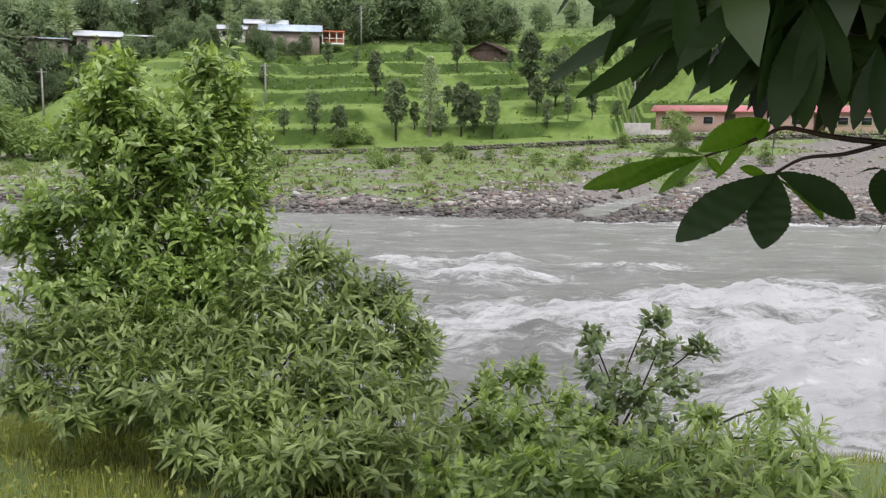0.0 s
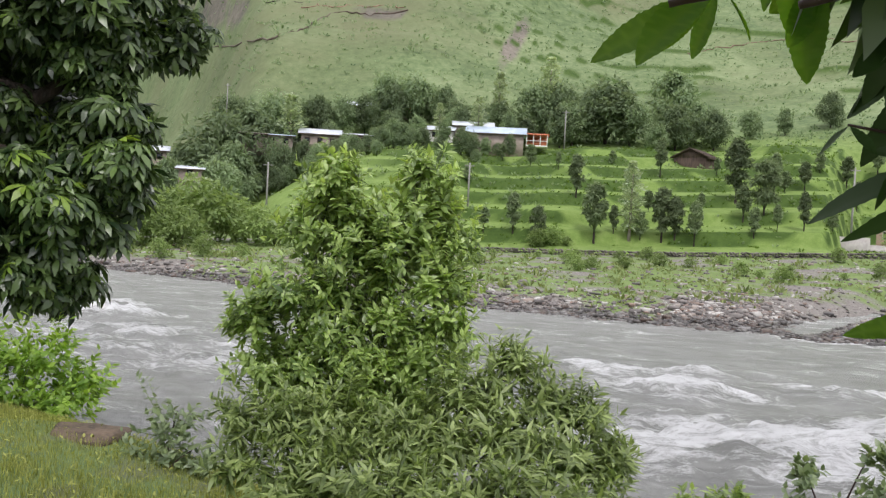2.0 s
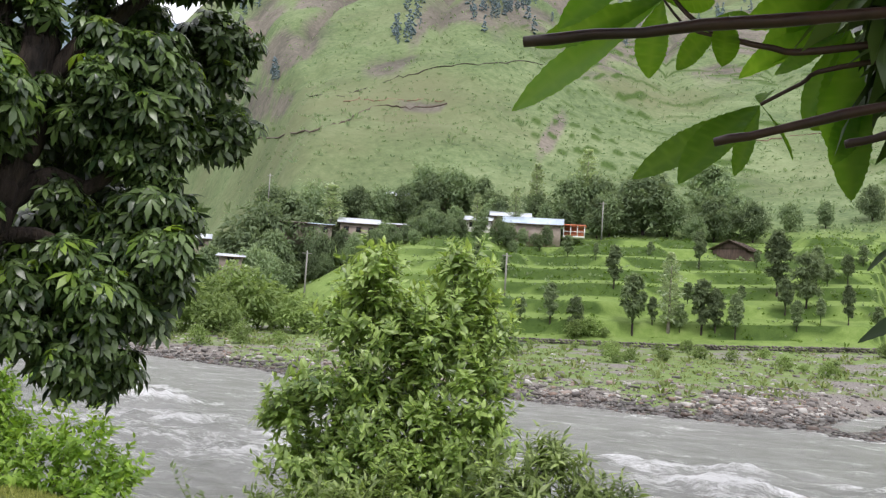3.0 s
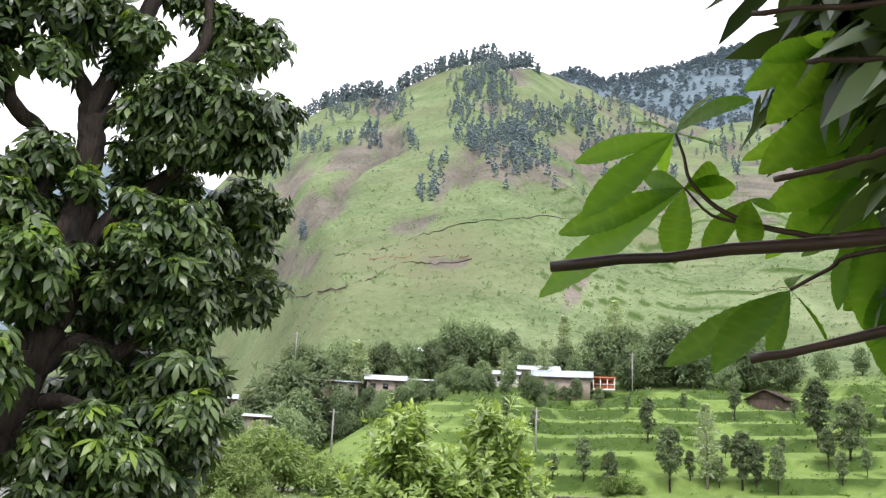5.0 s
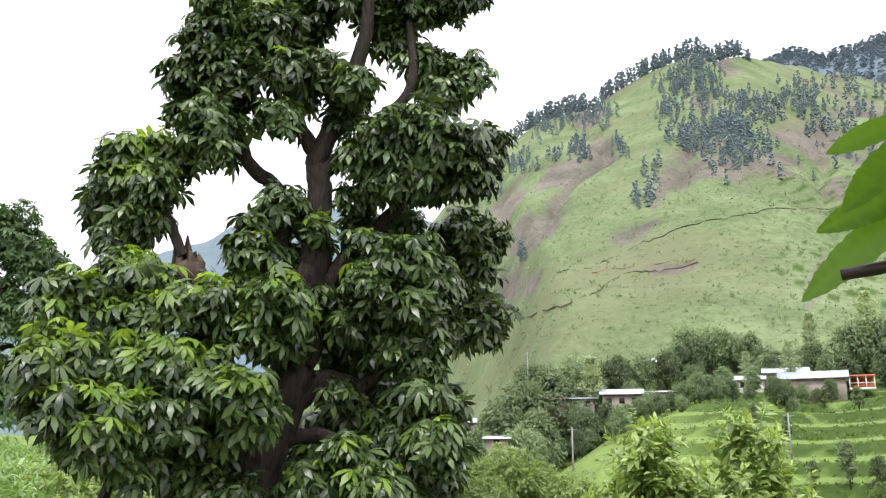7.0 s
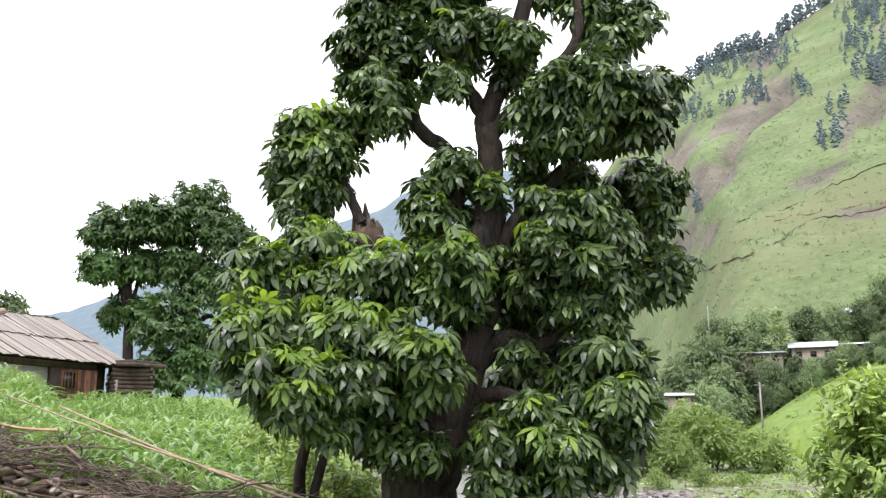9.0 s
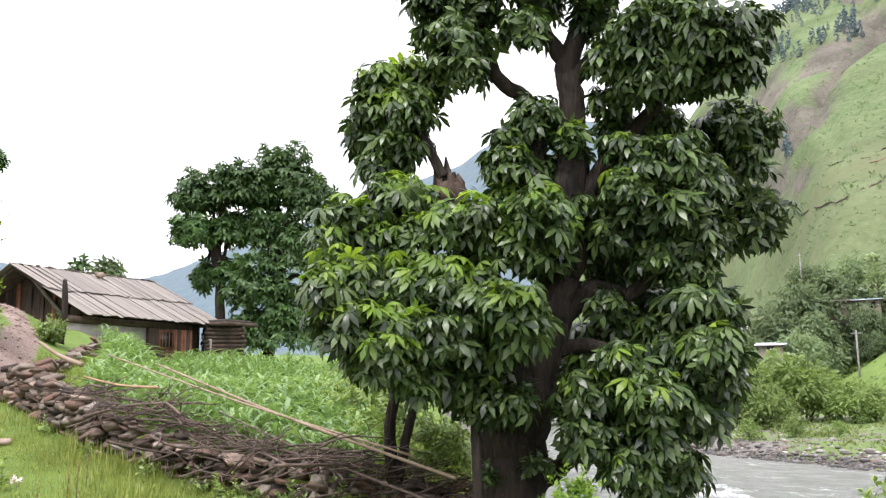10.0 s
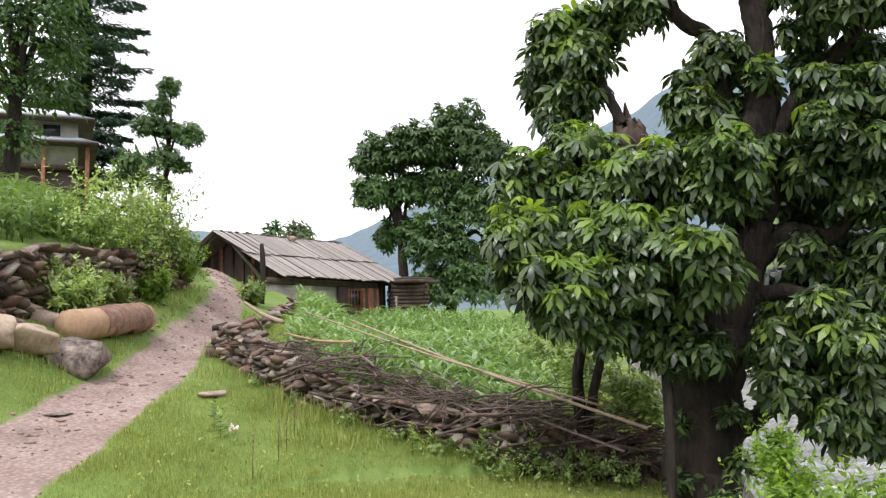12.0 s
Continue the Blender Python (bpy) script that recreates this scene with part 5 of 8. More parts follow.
def overhang():
    rng = np.random.default_rng(41)
    root = np.array((0.95, 0.55, height(0.95, 0.55)))
    ob = thing("overhanging_chestnut", root, "overhanging chestnut with broad leaves and cut dark sticks", "tree")
    trunk = part("trunk", tube(bend([root - (0, 0, 0.2), root + (0.03, 0, 1.2), root + (-0.02, 0.1, 2.6), root + (0.05, 0.1, 4.0)], 5), np.linspace(0.17, 0.10, 16), 12, 0.1, 5), "bark", ob, smooth=True)
    tip = lambda az, el, r, o: P(az, el, r, o)  # noqa: E731

    def twig(spots, r0, r1, o, r, name="twig"):
        if len(spots[0]) == 3:
            a, b = np.array(spots[0]), tip(*spots[1], r, o)
            spots = [tuple(a), tuple(a + (b - a) * 0.4), tuple(a + (b - a) * 0.75), *spots[1:]]
        part(name, tube(bend([tip(a, e, r, o) if len(s) == 2 else np.array(s) for s in spots for a, e in [s[:2]]], 4), 0.6 * np.linspace(r0, r1, 4 * (len(spots) - 1) + 1), 8, 0.06), "twig", ob, smooth=True)

    joint = root + (-0.12, 0.12, 1.95)
    joint_low = root + (-0.12, 0.12, 1.55)
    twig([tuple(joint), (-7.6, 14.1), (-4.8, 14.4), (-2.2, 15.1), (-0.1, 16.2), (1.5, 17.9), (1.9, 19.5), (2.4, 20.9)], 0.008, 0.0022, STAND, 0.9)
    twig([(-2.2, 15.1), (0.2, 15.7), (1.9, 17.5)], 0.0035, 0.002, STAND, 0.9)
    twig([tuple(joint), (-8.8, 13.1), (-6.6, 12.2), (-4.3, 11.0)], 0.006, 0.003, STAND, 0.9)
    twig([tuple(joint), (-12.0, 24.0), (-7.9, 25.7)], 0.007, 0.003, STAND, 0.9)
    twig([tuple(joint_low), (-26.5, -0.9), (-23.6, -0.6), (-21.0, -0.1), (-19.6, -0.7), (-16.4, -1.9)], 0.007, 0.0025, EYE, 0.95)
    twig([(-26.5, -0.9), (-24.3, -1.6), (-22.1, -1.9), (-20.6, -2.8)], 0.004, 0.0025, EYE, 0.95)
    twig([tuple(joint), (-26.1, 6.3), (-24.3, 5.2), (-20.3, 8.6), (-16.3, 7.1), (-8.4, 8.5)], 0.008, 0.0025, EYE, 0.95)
    # cut sticks, bare and dark, nearest to the eye
    for a, b, rad in [((-0.145, 0.430, 1.791), (0.02, 0.432, 1.803), 0.0052), ((-0.047, 0.488, 1.751), (0.04, 0.479, 1.770), 0.0045), ((0.022, 0.505, 1.754), (0.06, 0.495, 1.762), 0.0042),
                      ((-0.035, 0.587, 2.006), (0.05, 0.577, 2.0), 0.0035), ((0.009, 0.684, 2.011), (0.06, 0.677, 2.005), 0.004), ((-0.019, 0.686, 1.915), (0.04, 0.68, 1.926), 0.0045)]:
        a, b = np.array(a), np.array(b)
        far = a + (b - a) * 3.2
        pts = bend([a, b, far, root + (-0.1, 0.05, far[2] - root[2] + 0.1)], 6)
        pts[1:-1] += rng.normal(size=pts[1:-1].shape) * 0.0006
        k = len(pts)
        part("cut_stick", tube(pts, 0.68 * rad * (0.92 + 0.1 * np.sin(np.arange(k) * 1.7)) * np.linspace(0.85, 1.2, k), 12, 0.04, 3), "twig", ob, smooth=True)
    # SPRAYS_D takes the leaf with shade painted into its colour
    for sprays_of, o, r, slim, kind_of in ((SPRAYS_A, STAND, 0.9, 1.0, "near_leaf"), (SPRAYS_B, STAND, 0.98, 1.0, "near_leaf"), (SPRAYS_C, EYE, 0.95, 0.8, "near_leaf"), (SPRAYS_D, EYE, 0.92, 0.6, "shaded_leaf")):
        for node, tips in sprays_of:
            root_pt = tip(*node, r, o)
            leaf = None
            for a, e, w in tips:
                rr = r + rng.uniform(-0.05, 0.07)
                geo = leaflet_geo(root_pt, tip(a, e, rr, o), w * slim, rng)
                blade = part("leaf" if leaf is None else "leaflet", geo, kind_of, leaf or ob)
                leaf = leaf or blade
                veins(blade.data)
    # leaves further back in the same crown, mostly unseen, added to block sky light
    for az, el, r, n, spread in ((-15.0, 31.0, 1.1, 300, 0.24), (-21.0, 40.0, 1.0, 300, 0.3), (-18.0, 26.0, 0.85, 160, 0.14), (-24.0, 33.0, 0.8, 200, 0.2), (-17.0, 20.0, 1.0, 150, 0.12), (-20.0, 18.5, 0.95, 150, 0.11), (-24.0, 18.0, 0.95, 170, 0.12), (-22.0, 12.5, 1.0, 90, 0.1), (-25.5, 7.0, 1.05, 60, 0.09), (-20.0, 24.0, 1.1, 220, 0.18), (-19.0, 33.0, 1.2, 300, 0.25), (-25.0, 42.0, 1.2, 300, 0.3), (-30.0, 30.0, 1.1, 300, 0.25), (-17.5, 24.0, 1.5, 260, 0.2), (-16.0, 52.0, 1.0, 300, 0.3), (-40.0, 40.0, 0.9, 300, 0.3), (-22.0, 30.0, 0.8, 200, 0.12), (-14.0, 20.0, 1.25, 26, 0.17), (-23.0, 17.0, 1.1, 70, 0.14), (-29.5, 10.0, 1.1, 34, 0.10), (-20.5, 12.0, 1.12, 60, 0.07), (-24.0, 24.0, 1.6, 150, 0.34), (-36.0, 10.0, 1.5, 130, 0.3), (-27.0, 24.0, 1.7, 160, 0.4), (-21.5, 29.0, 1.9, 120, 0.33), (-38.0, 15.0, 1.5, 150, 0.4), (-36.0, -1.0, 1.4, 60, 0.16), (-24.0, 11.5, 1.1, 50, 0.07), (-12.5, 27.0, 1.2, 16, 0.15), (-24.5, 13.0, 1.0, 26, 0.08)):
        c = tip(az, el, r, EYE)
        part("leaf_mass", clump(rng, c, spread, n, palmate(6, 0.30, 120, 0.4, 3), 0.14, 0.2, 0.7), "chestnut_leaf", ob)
    # the crown overhead, out of view, added to shade the branch
    for cx, cy, cz, sp in ((0.75, 0.75, 2.5, 0.45), (1.3, 1.4, 2.9, 0.7), (0.7, 0.2, 2.6, 0.5), (1.5, 0.4, 3.2, 0.8), (1.3, 0.9, 2.2, 0.45), (1.8, 1.8, 2.6, 0.7), (0.9, -0.7, 2.9, 0.8), (1.2, 2.0, 3.4, 0.7), (1.6, -0.4, 2.6, 0.7), (0.3, -0.9, 2.9, 0.7), (-0.5, -1.3, 3.2, 0.8), (1.3, -1.4, 2.4, 0.8), (0.4, -1.8, 3.0, 0.9), (0.75, 1.15, 2.45, 0.35), (1.0, 1.3, 3.1, 0.8), (0.9, 0.5, 3.3, 0.9), (2.0, 1.2, 3.2, 0.9), (0.2, 0.3, 3.6, 0.9), (-0.6, -0.2, 3.7, 0.9), (2.3, 0.5, 2.4, 0.8), (1.9, 2.4, 3.4, 0.9)):
        part("leaf_mass", clump(rng, (cx, cy, cz), (sp, sp, sp * 0.5), int(430 * sp), palmate(6, 0.45, 130, 0.3, 1), 0.2, 0.2, 0.5), "chestnut_leaf", ob)
    return ob


overhang()


# ---- across the river: bar, wall, terraces, village, mountain ----


def round_tree(name, seed, label, mat, crown_h=0.72, width=0.55, lumps=9, leaf=0.05, n=70, trunk=0.03):
    """A broadleaf tree one metre high, to be scaled; crown of lumps with gaps between them."""
    rng = np.random.default_rng(seed)
    ob = thing(name, (0, 0, 0), label, "tree")
    h0 = 1 - crown_h
    part("trunk", tube(bend([(0, 0, -0.05), (0.01, 0, h0 * 0.7), (0.02, 0.01, h0 + 0.25 * crown_h)], 3), np.linspace(trunk, trunk * 0.5, 7), 7, 0.1, seed), "bark", ob, smooth=True, local=True)
    geos = []
    for i in range(lumps):
        t = (i + 0.5) / lumps
        a = i * 2.4 + rng.uniform(-0.4, 0.4)
        z = h0 + crown_h * (0.1 + 0.8 * t)
        prof = math.sin(math.pi * (0.15 + 0.8 * t)) * width * 0.5
        c = np.array((math.cos(a) * prof * 0.85, math.sin(a) * prof * 0.85, z + crown_h * rng.uniform(-0.06, 0.06)))
        rad = width * 0.24 * rng.uniform(0.65, 1.25)
        geos.append(clump(rng, c, (rad, rad, rad * 0.9), n, LEAF_SIMPLE, leaf * 2.0, 0.4, 0.3))
        geos.append(tube([(0.0, 0, h0 * 0.8), c * (0.5, 0.5, 1) * (1, 1, 0.92), c], (trunk * 0.5, trunk * 0.35, trunk * 0.15), 4))
    part("crown", join(*geos), mat, ob, local=True)
    return ob


def spire_tree(name, seed, label, mat, width=0.22, leaf=0.045, n=1900, h0=0.12):
    rng = np.random.default_rng(seed)
    ob = thing(name, (0, 0, 0), label, "tree")
    part("trunk", tube(bend([(0, 0, -0.05), (0.005, 0, 0.4), (0, 0.01, 0.85)], 3), np.linspace(0.022, 0.008, 7), 6, 0.1), "pale_bark", ob, smooth=True, local=True)
    t = rng.random(n)
    w = width * 0.5 * np.sin(np.pi * (0.12 + 0.86 * t)) ** 0.7 * (0.75 + 0.3 * np.sin(t * 31 + seed))
    a = rng.uniform(0, 2 * np.pi, n)
    k = rng.random(n) ** 0.5
    pos = np.stack([np.cos(a) * w * k, np.sin(a) * w * k, h0 + (1 - h0) * t], 1)
    fwd = np.stack([np.cos(a), np.sin(a), np.full(n, 0.6)], 1) + rng.normal(size=(n, 3)) * 0.5
    part("crown", scatter(LEAF_SIMPLE, pos, fwd, np.tile((0, 0, 1.0), (n, 1)) + rng.normal(size=(n, 3)) * 0.4, leaf * rng.uniform(0.7, 1.3, n)), mat, ob, local=True)
    return ob


ROUND = [round_tree("broadleaf_tree", 50 + i, "leafy green tree standing among the village houses and terraces", "far_leaf", 0.93, w, 15, 0.045, 200) for i, w in enumerate((0.75, 0.9, 0.62, 0.8))]
SLIM = [round_tree("terrace_tree", 60 + i, "slim tree with an upright grey-green crown on a grassy terrace", "terrace_leaf", c, w, 13, 0.038, 190, 0.022) for i, (c, w) in enumerate(((0.82, 0.25), (0.76, 0.31), (0.9, 0.42)))]
SPIRE = [spire_tree("poplar_tree", 70 + i, "pale silver-leaved poplar standing on the terrace", "poplar_leaf", w) for i, w in enumerate((0.3, 0.24))]
BUSH = [round_tree("bush", 80 + i, "rounded light green willow bush by the river bar", "bush_leaf", 0.95, 0.9, 12, 0.06, 100, 0.02) for i in range(2)]
_used = set()


def plant(proto, az, r, top_el=None, h=None, group="", sink=0.0, wide=1.0, seed=0):
    """Stand a copy of a tree on the ground, as tall as its top's height angle asks."""
    g = on_ground(az, r)
    if h is None:
        h = max(0.8, 1.6 + r * math.tan(radians(top_el)) - g[2])
    m = Matrix.Translation(Vector(g - (0, 0, sink))) @ Matrix.Rotation((az * 12.7 + seed) % 6.28, 4, "Z") @ Matrix.Diagonal((h * wide, h * wide, h, 1))
    if proto.name not in _used:
        _used.add(proto.name)
        proto.matrix_basis = m
        ob = proto
    else:
        ob = copy_thing(proto, m)
        ob.matrix_basis = m
    return tagged(ob, group=group)


def stand_at(proto, az, base_el, top_el, wide=1.0, group=""):
    """Stand a tree where the sight line at its foot meets the terraces."""
    R = np.arange(93.0, 158, 0.25)
    a = radians(az)
    z, *_ = land(-math.sin(a) * R, math.cos(a) * R)
    up = (np.degrees(np.arctan2(z - 1.6, R)) >= base_el) & (R * math.cos(a) > np.interp(-math.sin(a) * R, WALL_X, WALL_Y) + 0.8)
    r = R[int(np.argmax(up))] if up.any() else 150.0
    return plant(proto, az, r, top_el, group=group, wide=wide)


# terrace trees: bearing, foot, top, kind
for i, (az, foot, top, k) in enumerate([(8.3, -1.0, 2.1, 0), (6.7, -1.3, 1.3, 2), (3.1, -1.2, 2.8, 1), (1.9, -0.6, 1.5, 0), (-0.2, 1.0, 2.5, 2), (-1.1, -0.9, 2.9, 0), (-1.9, -0.7, 2.3, 0), (-3.1, -1.0, 1.9, 1), (4.4, 1.7, 4.7, 0),
                                        (7.4, 3.6, 5.1, 2), (-0.8, 3.2, 5.7, 1), (-5.4, 1.8, 6.1, 0), (-7.1, 1.1, 4.8, 2), (-10.1, 3.8, 5.2, 2), (-9.3, 2.7, 4.5, 1), (-6.6, -0.4, 1.8, 0), (-9.4, 0.3, 2.9, 0)]):
    stand_at(SLIM[k], az, foot, top, (0.95, 0.8, 1.0)[i % 3], "trees on the terraces")
for i, (az, foot, top, k) in enumerate([(-1.2, 1.6, 2.6, 2), (-4.2, 3.4, 4.6, 1), (-8.2, 2.6, 4.0, 2), (-12.2, 1.6, 3.4, 1), (-14.2, 2.6, 4.6, 2), (-16.8, 2.8, 5.0, 0), (10.2, -0.9, 0.9, 1), (-19.5, 2.4, 4.4, 1), (-11.0, 0.4, 1.6, 2), (-3.4, 1.2, 2.4, 1), (-7.9, 0.2, 1.9, 1),
                                        (12.6, -0.6, 1.4, 0), (11.4, 2.2, 3.6, 2), (5.6, 3.4, 4.6, 1), (9.2, 3.8, 5.0, 0), (2.2, 3.9, 4.9, 2), (14.4, 1.0, 2.6, 1), (13.2, 3.0, 4.4, 0), (-5.9, 0.6, 3.0, 1), (-7.6, 2.4, 5.2, 0), (-11.6, 3.0, 5.0, 0), (-13.2, 3.6, 5.6, 1), (0.2, -0.9, 1.2, 2)]):
    stand_at(SLIM[k], az, foot, top, (0.95, 0.8, 1.05)[i % 3], "trees on the terraces")
stand_at(SPIRE[0], 0.9, -0.8, 4.1, 1.1, "poplars")
for az, r, top, k in [(22.9, 150, 7.2, 1), (10.9, 152, 7.8, 0), (9.6, 170, 9.4, 1), (6.4, 172, 10.4, 0), (28.8, 118, 1.9, 0), (27.9, 117, 1.6, 1), (13.4, 150, 7.3, 1)]:
    plant(SPIRE[k], az, r, top, group="poplars", wide=1.3 if r > 130 else 1.6)
# village trees
VILLAGE_A = [(2.7, 165, 10.2, 0, 1.2), (1.2, 163, 9.0, 1, 1.0), (-1.3, 172, 10.7, 2, 1.0), (-1.6, 160, 8.8, 3, 1.0), (16.8, 172, 10.0, 0, 0.8), (15.0, 174, 10.0, 1, 0.9), (13.1, 168, 9.3, 2, 0.9), (10.6, 168, 8.4, 3, 0.8),
             (7.3, 170, 9.8, 0, 0.9), (5.6, 172, 10.0, 1, 0.8), (5.6, 160, 8.4, 2, 0.9), (18.2, 164, 8.6, 3, 0.8), (19.6, 162, 8.4, 0, 0.8), (23.8, 156, 7.8, 1, 0.8), (25.4, 152, 6.7, 2, 0.9), (27.4, 146, 6.2, 3, 0.9)]
VILLAGE_B = [(23.0, 152, 6.4, 0, 0.7), (27.6, 130, 3.4, 1, 0.9), (16.6, 147, 6.3, 2, 0.8), (13.3, 146, 5.2, 3, 0.7), (-0.5, 156, 7.1, 1, 0.8), (-2.8, 164, 8.9, 2, 0.8), (-3.9, 160, 8.0, 3, 0.8), (11.9, 160, 7.6, 0, 0.8),
             (3.9, 168, 8.6, 3, 0.8), (21.2, 160, 7.8, 2, 0.8), (24.6, 150, 5.8, 0, 0.8), (29.0, 144, 4.4, 1, 0.8), (30.2, 136, 3.2, 2, 0.8), (15.6, 150, 6.0, 1, 0.7), (14.6, 150, 6.2, 3, 0.7), (17.6, 150, 6.0, 0, 0.7)]
VILLAGE_C = [(-6.0, 168, 8.0, 1, 0.8), (-8.0, 172, 8.6, 2, 0.8), (-10.5, 178, 9.6, 3, 0.8), (-13.5, 170, 8.2, 0, 0.8), (-16, 175, 8.8, 1, 0.9), (32.4, 150, 4.0, 3, 0.8), (26.4, 140, 4.4, 3, 0.8), (20.4, 152, 6.2, 1, 0.6),
             (11.0, 148, 5.0, 2, 0.6), (19.0, 146, 4.9, 3, 0.7), (8.9, 162, 7.4, 2, 0.8), (25.9, 160, 7.0, 0, 0.7), (34.8, 150, 3.6, 1, 0.9), (22.0, 146, 4.9, 2, 0.7), (23.4, 145, 4.9, 1, 0.6), (19.8, 145, 4.6, 0, 0.6), (16.2, 166, 7.2, 0, 0.7), (12.4, 147, 5.2, 0, 0.5)]
for az, r, top, k, w in VILLAGE_A + VILLAGE_B + VILLAGE_C:
    plant(ROUND[k], az, r, top - (1.0 if top > 8 else 0.5), group="village trees", wide=w)
rng = np.random.default_rng(90)
for i in range(20):
    plant(ROUND[i % 4], rng.uniform(4, 30), rng.uniform(158, 182), h=rng.uniform(4, 8), group="village trees", seed=i, wide=rng.uniform(0.8, 1.1))
for i in range(34):
    plant(ROUND[i % 4], 8.5 + 22.5 * (i + rng.uniform(0.1, 0.9)) / 34, rng.uniform(136, 148), h=rng.uniform(2.2, 5.2), group="village trees", seed=3 * i, wide=rng.uniform(0.65, 0.95))
# bushes along the bar and under the slope
for i, (az, r, top) in enumerate([(28.4, 92, 1.6), (30.2, 90, 0.9), (31.6, 86, 0.4), (27.0, 94, 0.9), (29.3, 84, -0.2), (32.6, 92, 0.8), (24.7, 90, 0.0), (23.6, 92, -0.3), (26.0, 96, 0.4), (33.8, 96, 0.8), (35.2, 100, 1.0), (28.0, 74, -2.0), (30.6, 73, -2.2), (25.6, 75, -2.3), (32.6, 80, -1.6),
                                  (5.8, 97, -0.2), (6.7, 96, -0.4), (4.8, 97, -0.8), (-15.0, 93, -0.2), (-11.4, 93, -0.6), (-14.6, 102, 0.9), (37, 100, 1.4), (39, 108, 1.8), (41.0, 118, 2.4), (36.4, 92, 0.2), (43.5, 120, 2.0)]):
    plant(BUSH[i % 2], az, r, top, group="river bushes", wide=1.1, seed=i)
for i in range(40):
    az = rng.uniform(-20, 22)
    plant(BUSH[i % 2], az, rng.uniform(70, 92) / math.cos(radians(az)), h=rng.uniform(0.5, 1.3), group="bar tussocks", wide=1.2, seed=i)


def gable_house(name, az, r, base_el, length, depth, wall_h, roof_h, yaw, wall, roof, label, porch=False, windows=3, over=0.5, group="village houses", shed=False):
    """A house with thick walls, openings and an overhanging tin roof."""
    g = P(az, base_el, r)
    ob = thing(name, g, label, "house", group)
    R = Matrix.Rotation(radians(yaw), 3, "Z")

    def put(geo):
        v, f = geo
        return (np.asarray(v) @ np.array(R).T, f)

    body = part("wall", put(box((0, 0, wall_h / 2 - 1.0), (length, depth, wall_h + 2.0), 0, 1, 0.05)), wall, ob, local=True)
    L, D, z0, z1 = length / 2 + over, depth / 2 + over, wall_h, wall_h + roof_h
    if shed:
        v = [(-L, -D, z0), (L, -D, z0), (L, D, z1), (-L, D, z1)]
        v += [(x, y, z + 0.12) for x, y, z in v]
        f = [(0, 3, 2, 1), (4, 5, 6, 7), (0, 1, 5, 4), (1, 2, 6, 5), (2, 3, 7, 6), (3, 0, 4, 7)]
    else:
        v = [(-L, -D, z0 - 0.1), (L, -D, z0 - 0.1), (L, 0, z1), (-L, 0, z1), (-L, D, z0 - 0.1), (L, D, z0 - 0.1)]
        v += [(x, y, z + 0.12) for x, y, z in v]
        f = [(0, 3, 2, 1), (3, 4, 5, 2), (6, 7, 8, 9), (9, 8, 11, 10), (0, 1, 7, 6), (5, 4, 10, 11), (1, 2, 8, 7), (2, 5, 11, 8), (3, 0, 6, 9), (4, 3, 9, 10)]
        part("gable", put(join(*[(np.array([(x, -depth / 2, z0 - 0.02), (x, depth / 2, z0 - 0.02), (x, 0, z1 - 0.1), (x - 0.2 * s, -depth / 2, z0 - 0.02), (x - 0.2 * s, depth / 2, z0 - 0.02), (x - 0.2 * s, 0, z1 - 0.1)]), np.array([(0, 1, 2), (3, 5, 4), (0, 3, 1), (1, 3, 4), (1, 4, 2), (2, 4, 5), (2, 5, 0), (0, 5, 3)])) for s, x in ((1, length / 2), (-1, -length / 2))])), wall, ob, local=True)
    rf = part("roof", put((np.array(v, float), np.array(f))), roof, ob, local=True)
    k = max(3, int(length / 1.1))
    for i in range(k + 1):
        x = -L + 2 * L * i / k
        if shed:
            part("roof_rib", put(tube([(x, -D, z0 + 0.14), (x, D, z1 + 0.14)], 0.035, 4)), roof, rf, local=True)
        else:
            part("roof_rib", put(tube([(x, -D, z0 + 0.04), (x, 0, z1 + 0.14)], 0.035, 4)), roof, rf, local=True)
    for i in range(windows):
        x = -length / 2 + length * (i + 0.5) / windows
        fr = part("window", put(box((x, -depth / 2 - 0.02, wall_h * 0.55), (0.9, 0.12, 0.9), 0, 1, 0.02)), "dark_wood", ob, local=True)
        part("pane", put(box((x, -depth / 2 - 0.09, wall_h * 0.55), (0.68, 0.03, 0.68))), "dark_glass", fr, local=True)
    part("eave_board", put(box((0, -D + 0.02, z0 - 0.04 - (0.1 if not shed else -0.02)), (2 * L, 0.05, 0.16))), "dark_wood", ob, local=True)
    if porch:
        x0, w, dp = length / 2 + 2.2, 3.6, depth * 0.7
        deck = part("porch", put(box((x0, -depth * 0.15, 0.1), (w, dp, 0.25), 0, 1, 0.03)), "white_paint", ob, local=True)
        part("porch_roof", put(box((x0, -depth * 0.15, wall_h + 0.15), (w + 0.5, dp + 0.5, 0.16), 0, 0.9)), "orange_paint", ob, local=True)
        for px in (-1, -0.33, 0.33, 1):
            part("porch_post", put(box((x0 + px * (w / 2 - 0.1), -depth * 0.15 - dp / 2 + 0.1, wall_h / 2 + 0.1), (0.16, 0.16, wall_h), 0, 1, 0.02)), "white_paint", deck, local=True)
        part("railing", put(box((x0, -depth * 0.15 - dp / 2 + 0.1, 0.95), (w, 0.08, 0.1))), "white_paint", deck, local=True)
        part("railing", put(box((x0, -depth * 0.15 - dp / 2 + 0.1, 0.5), (w, 0.06, 0.08))), "orange_paint", deck, local=True)
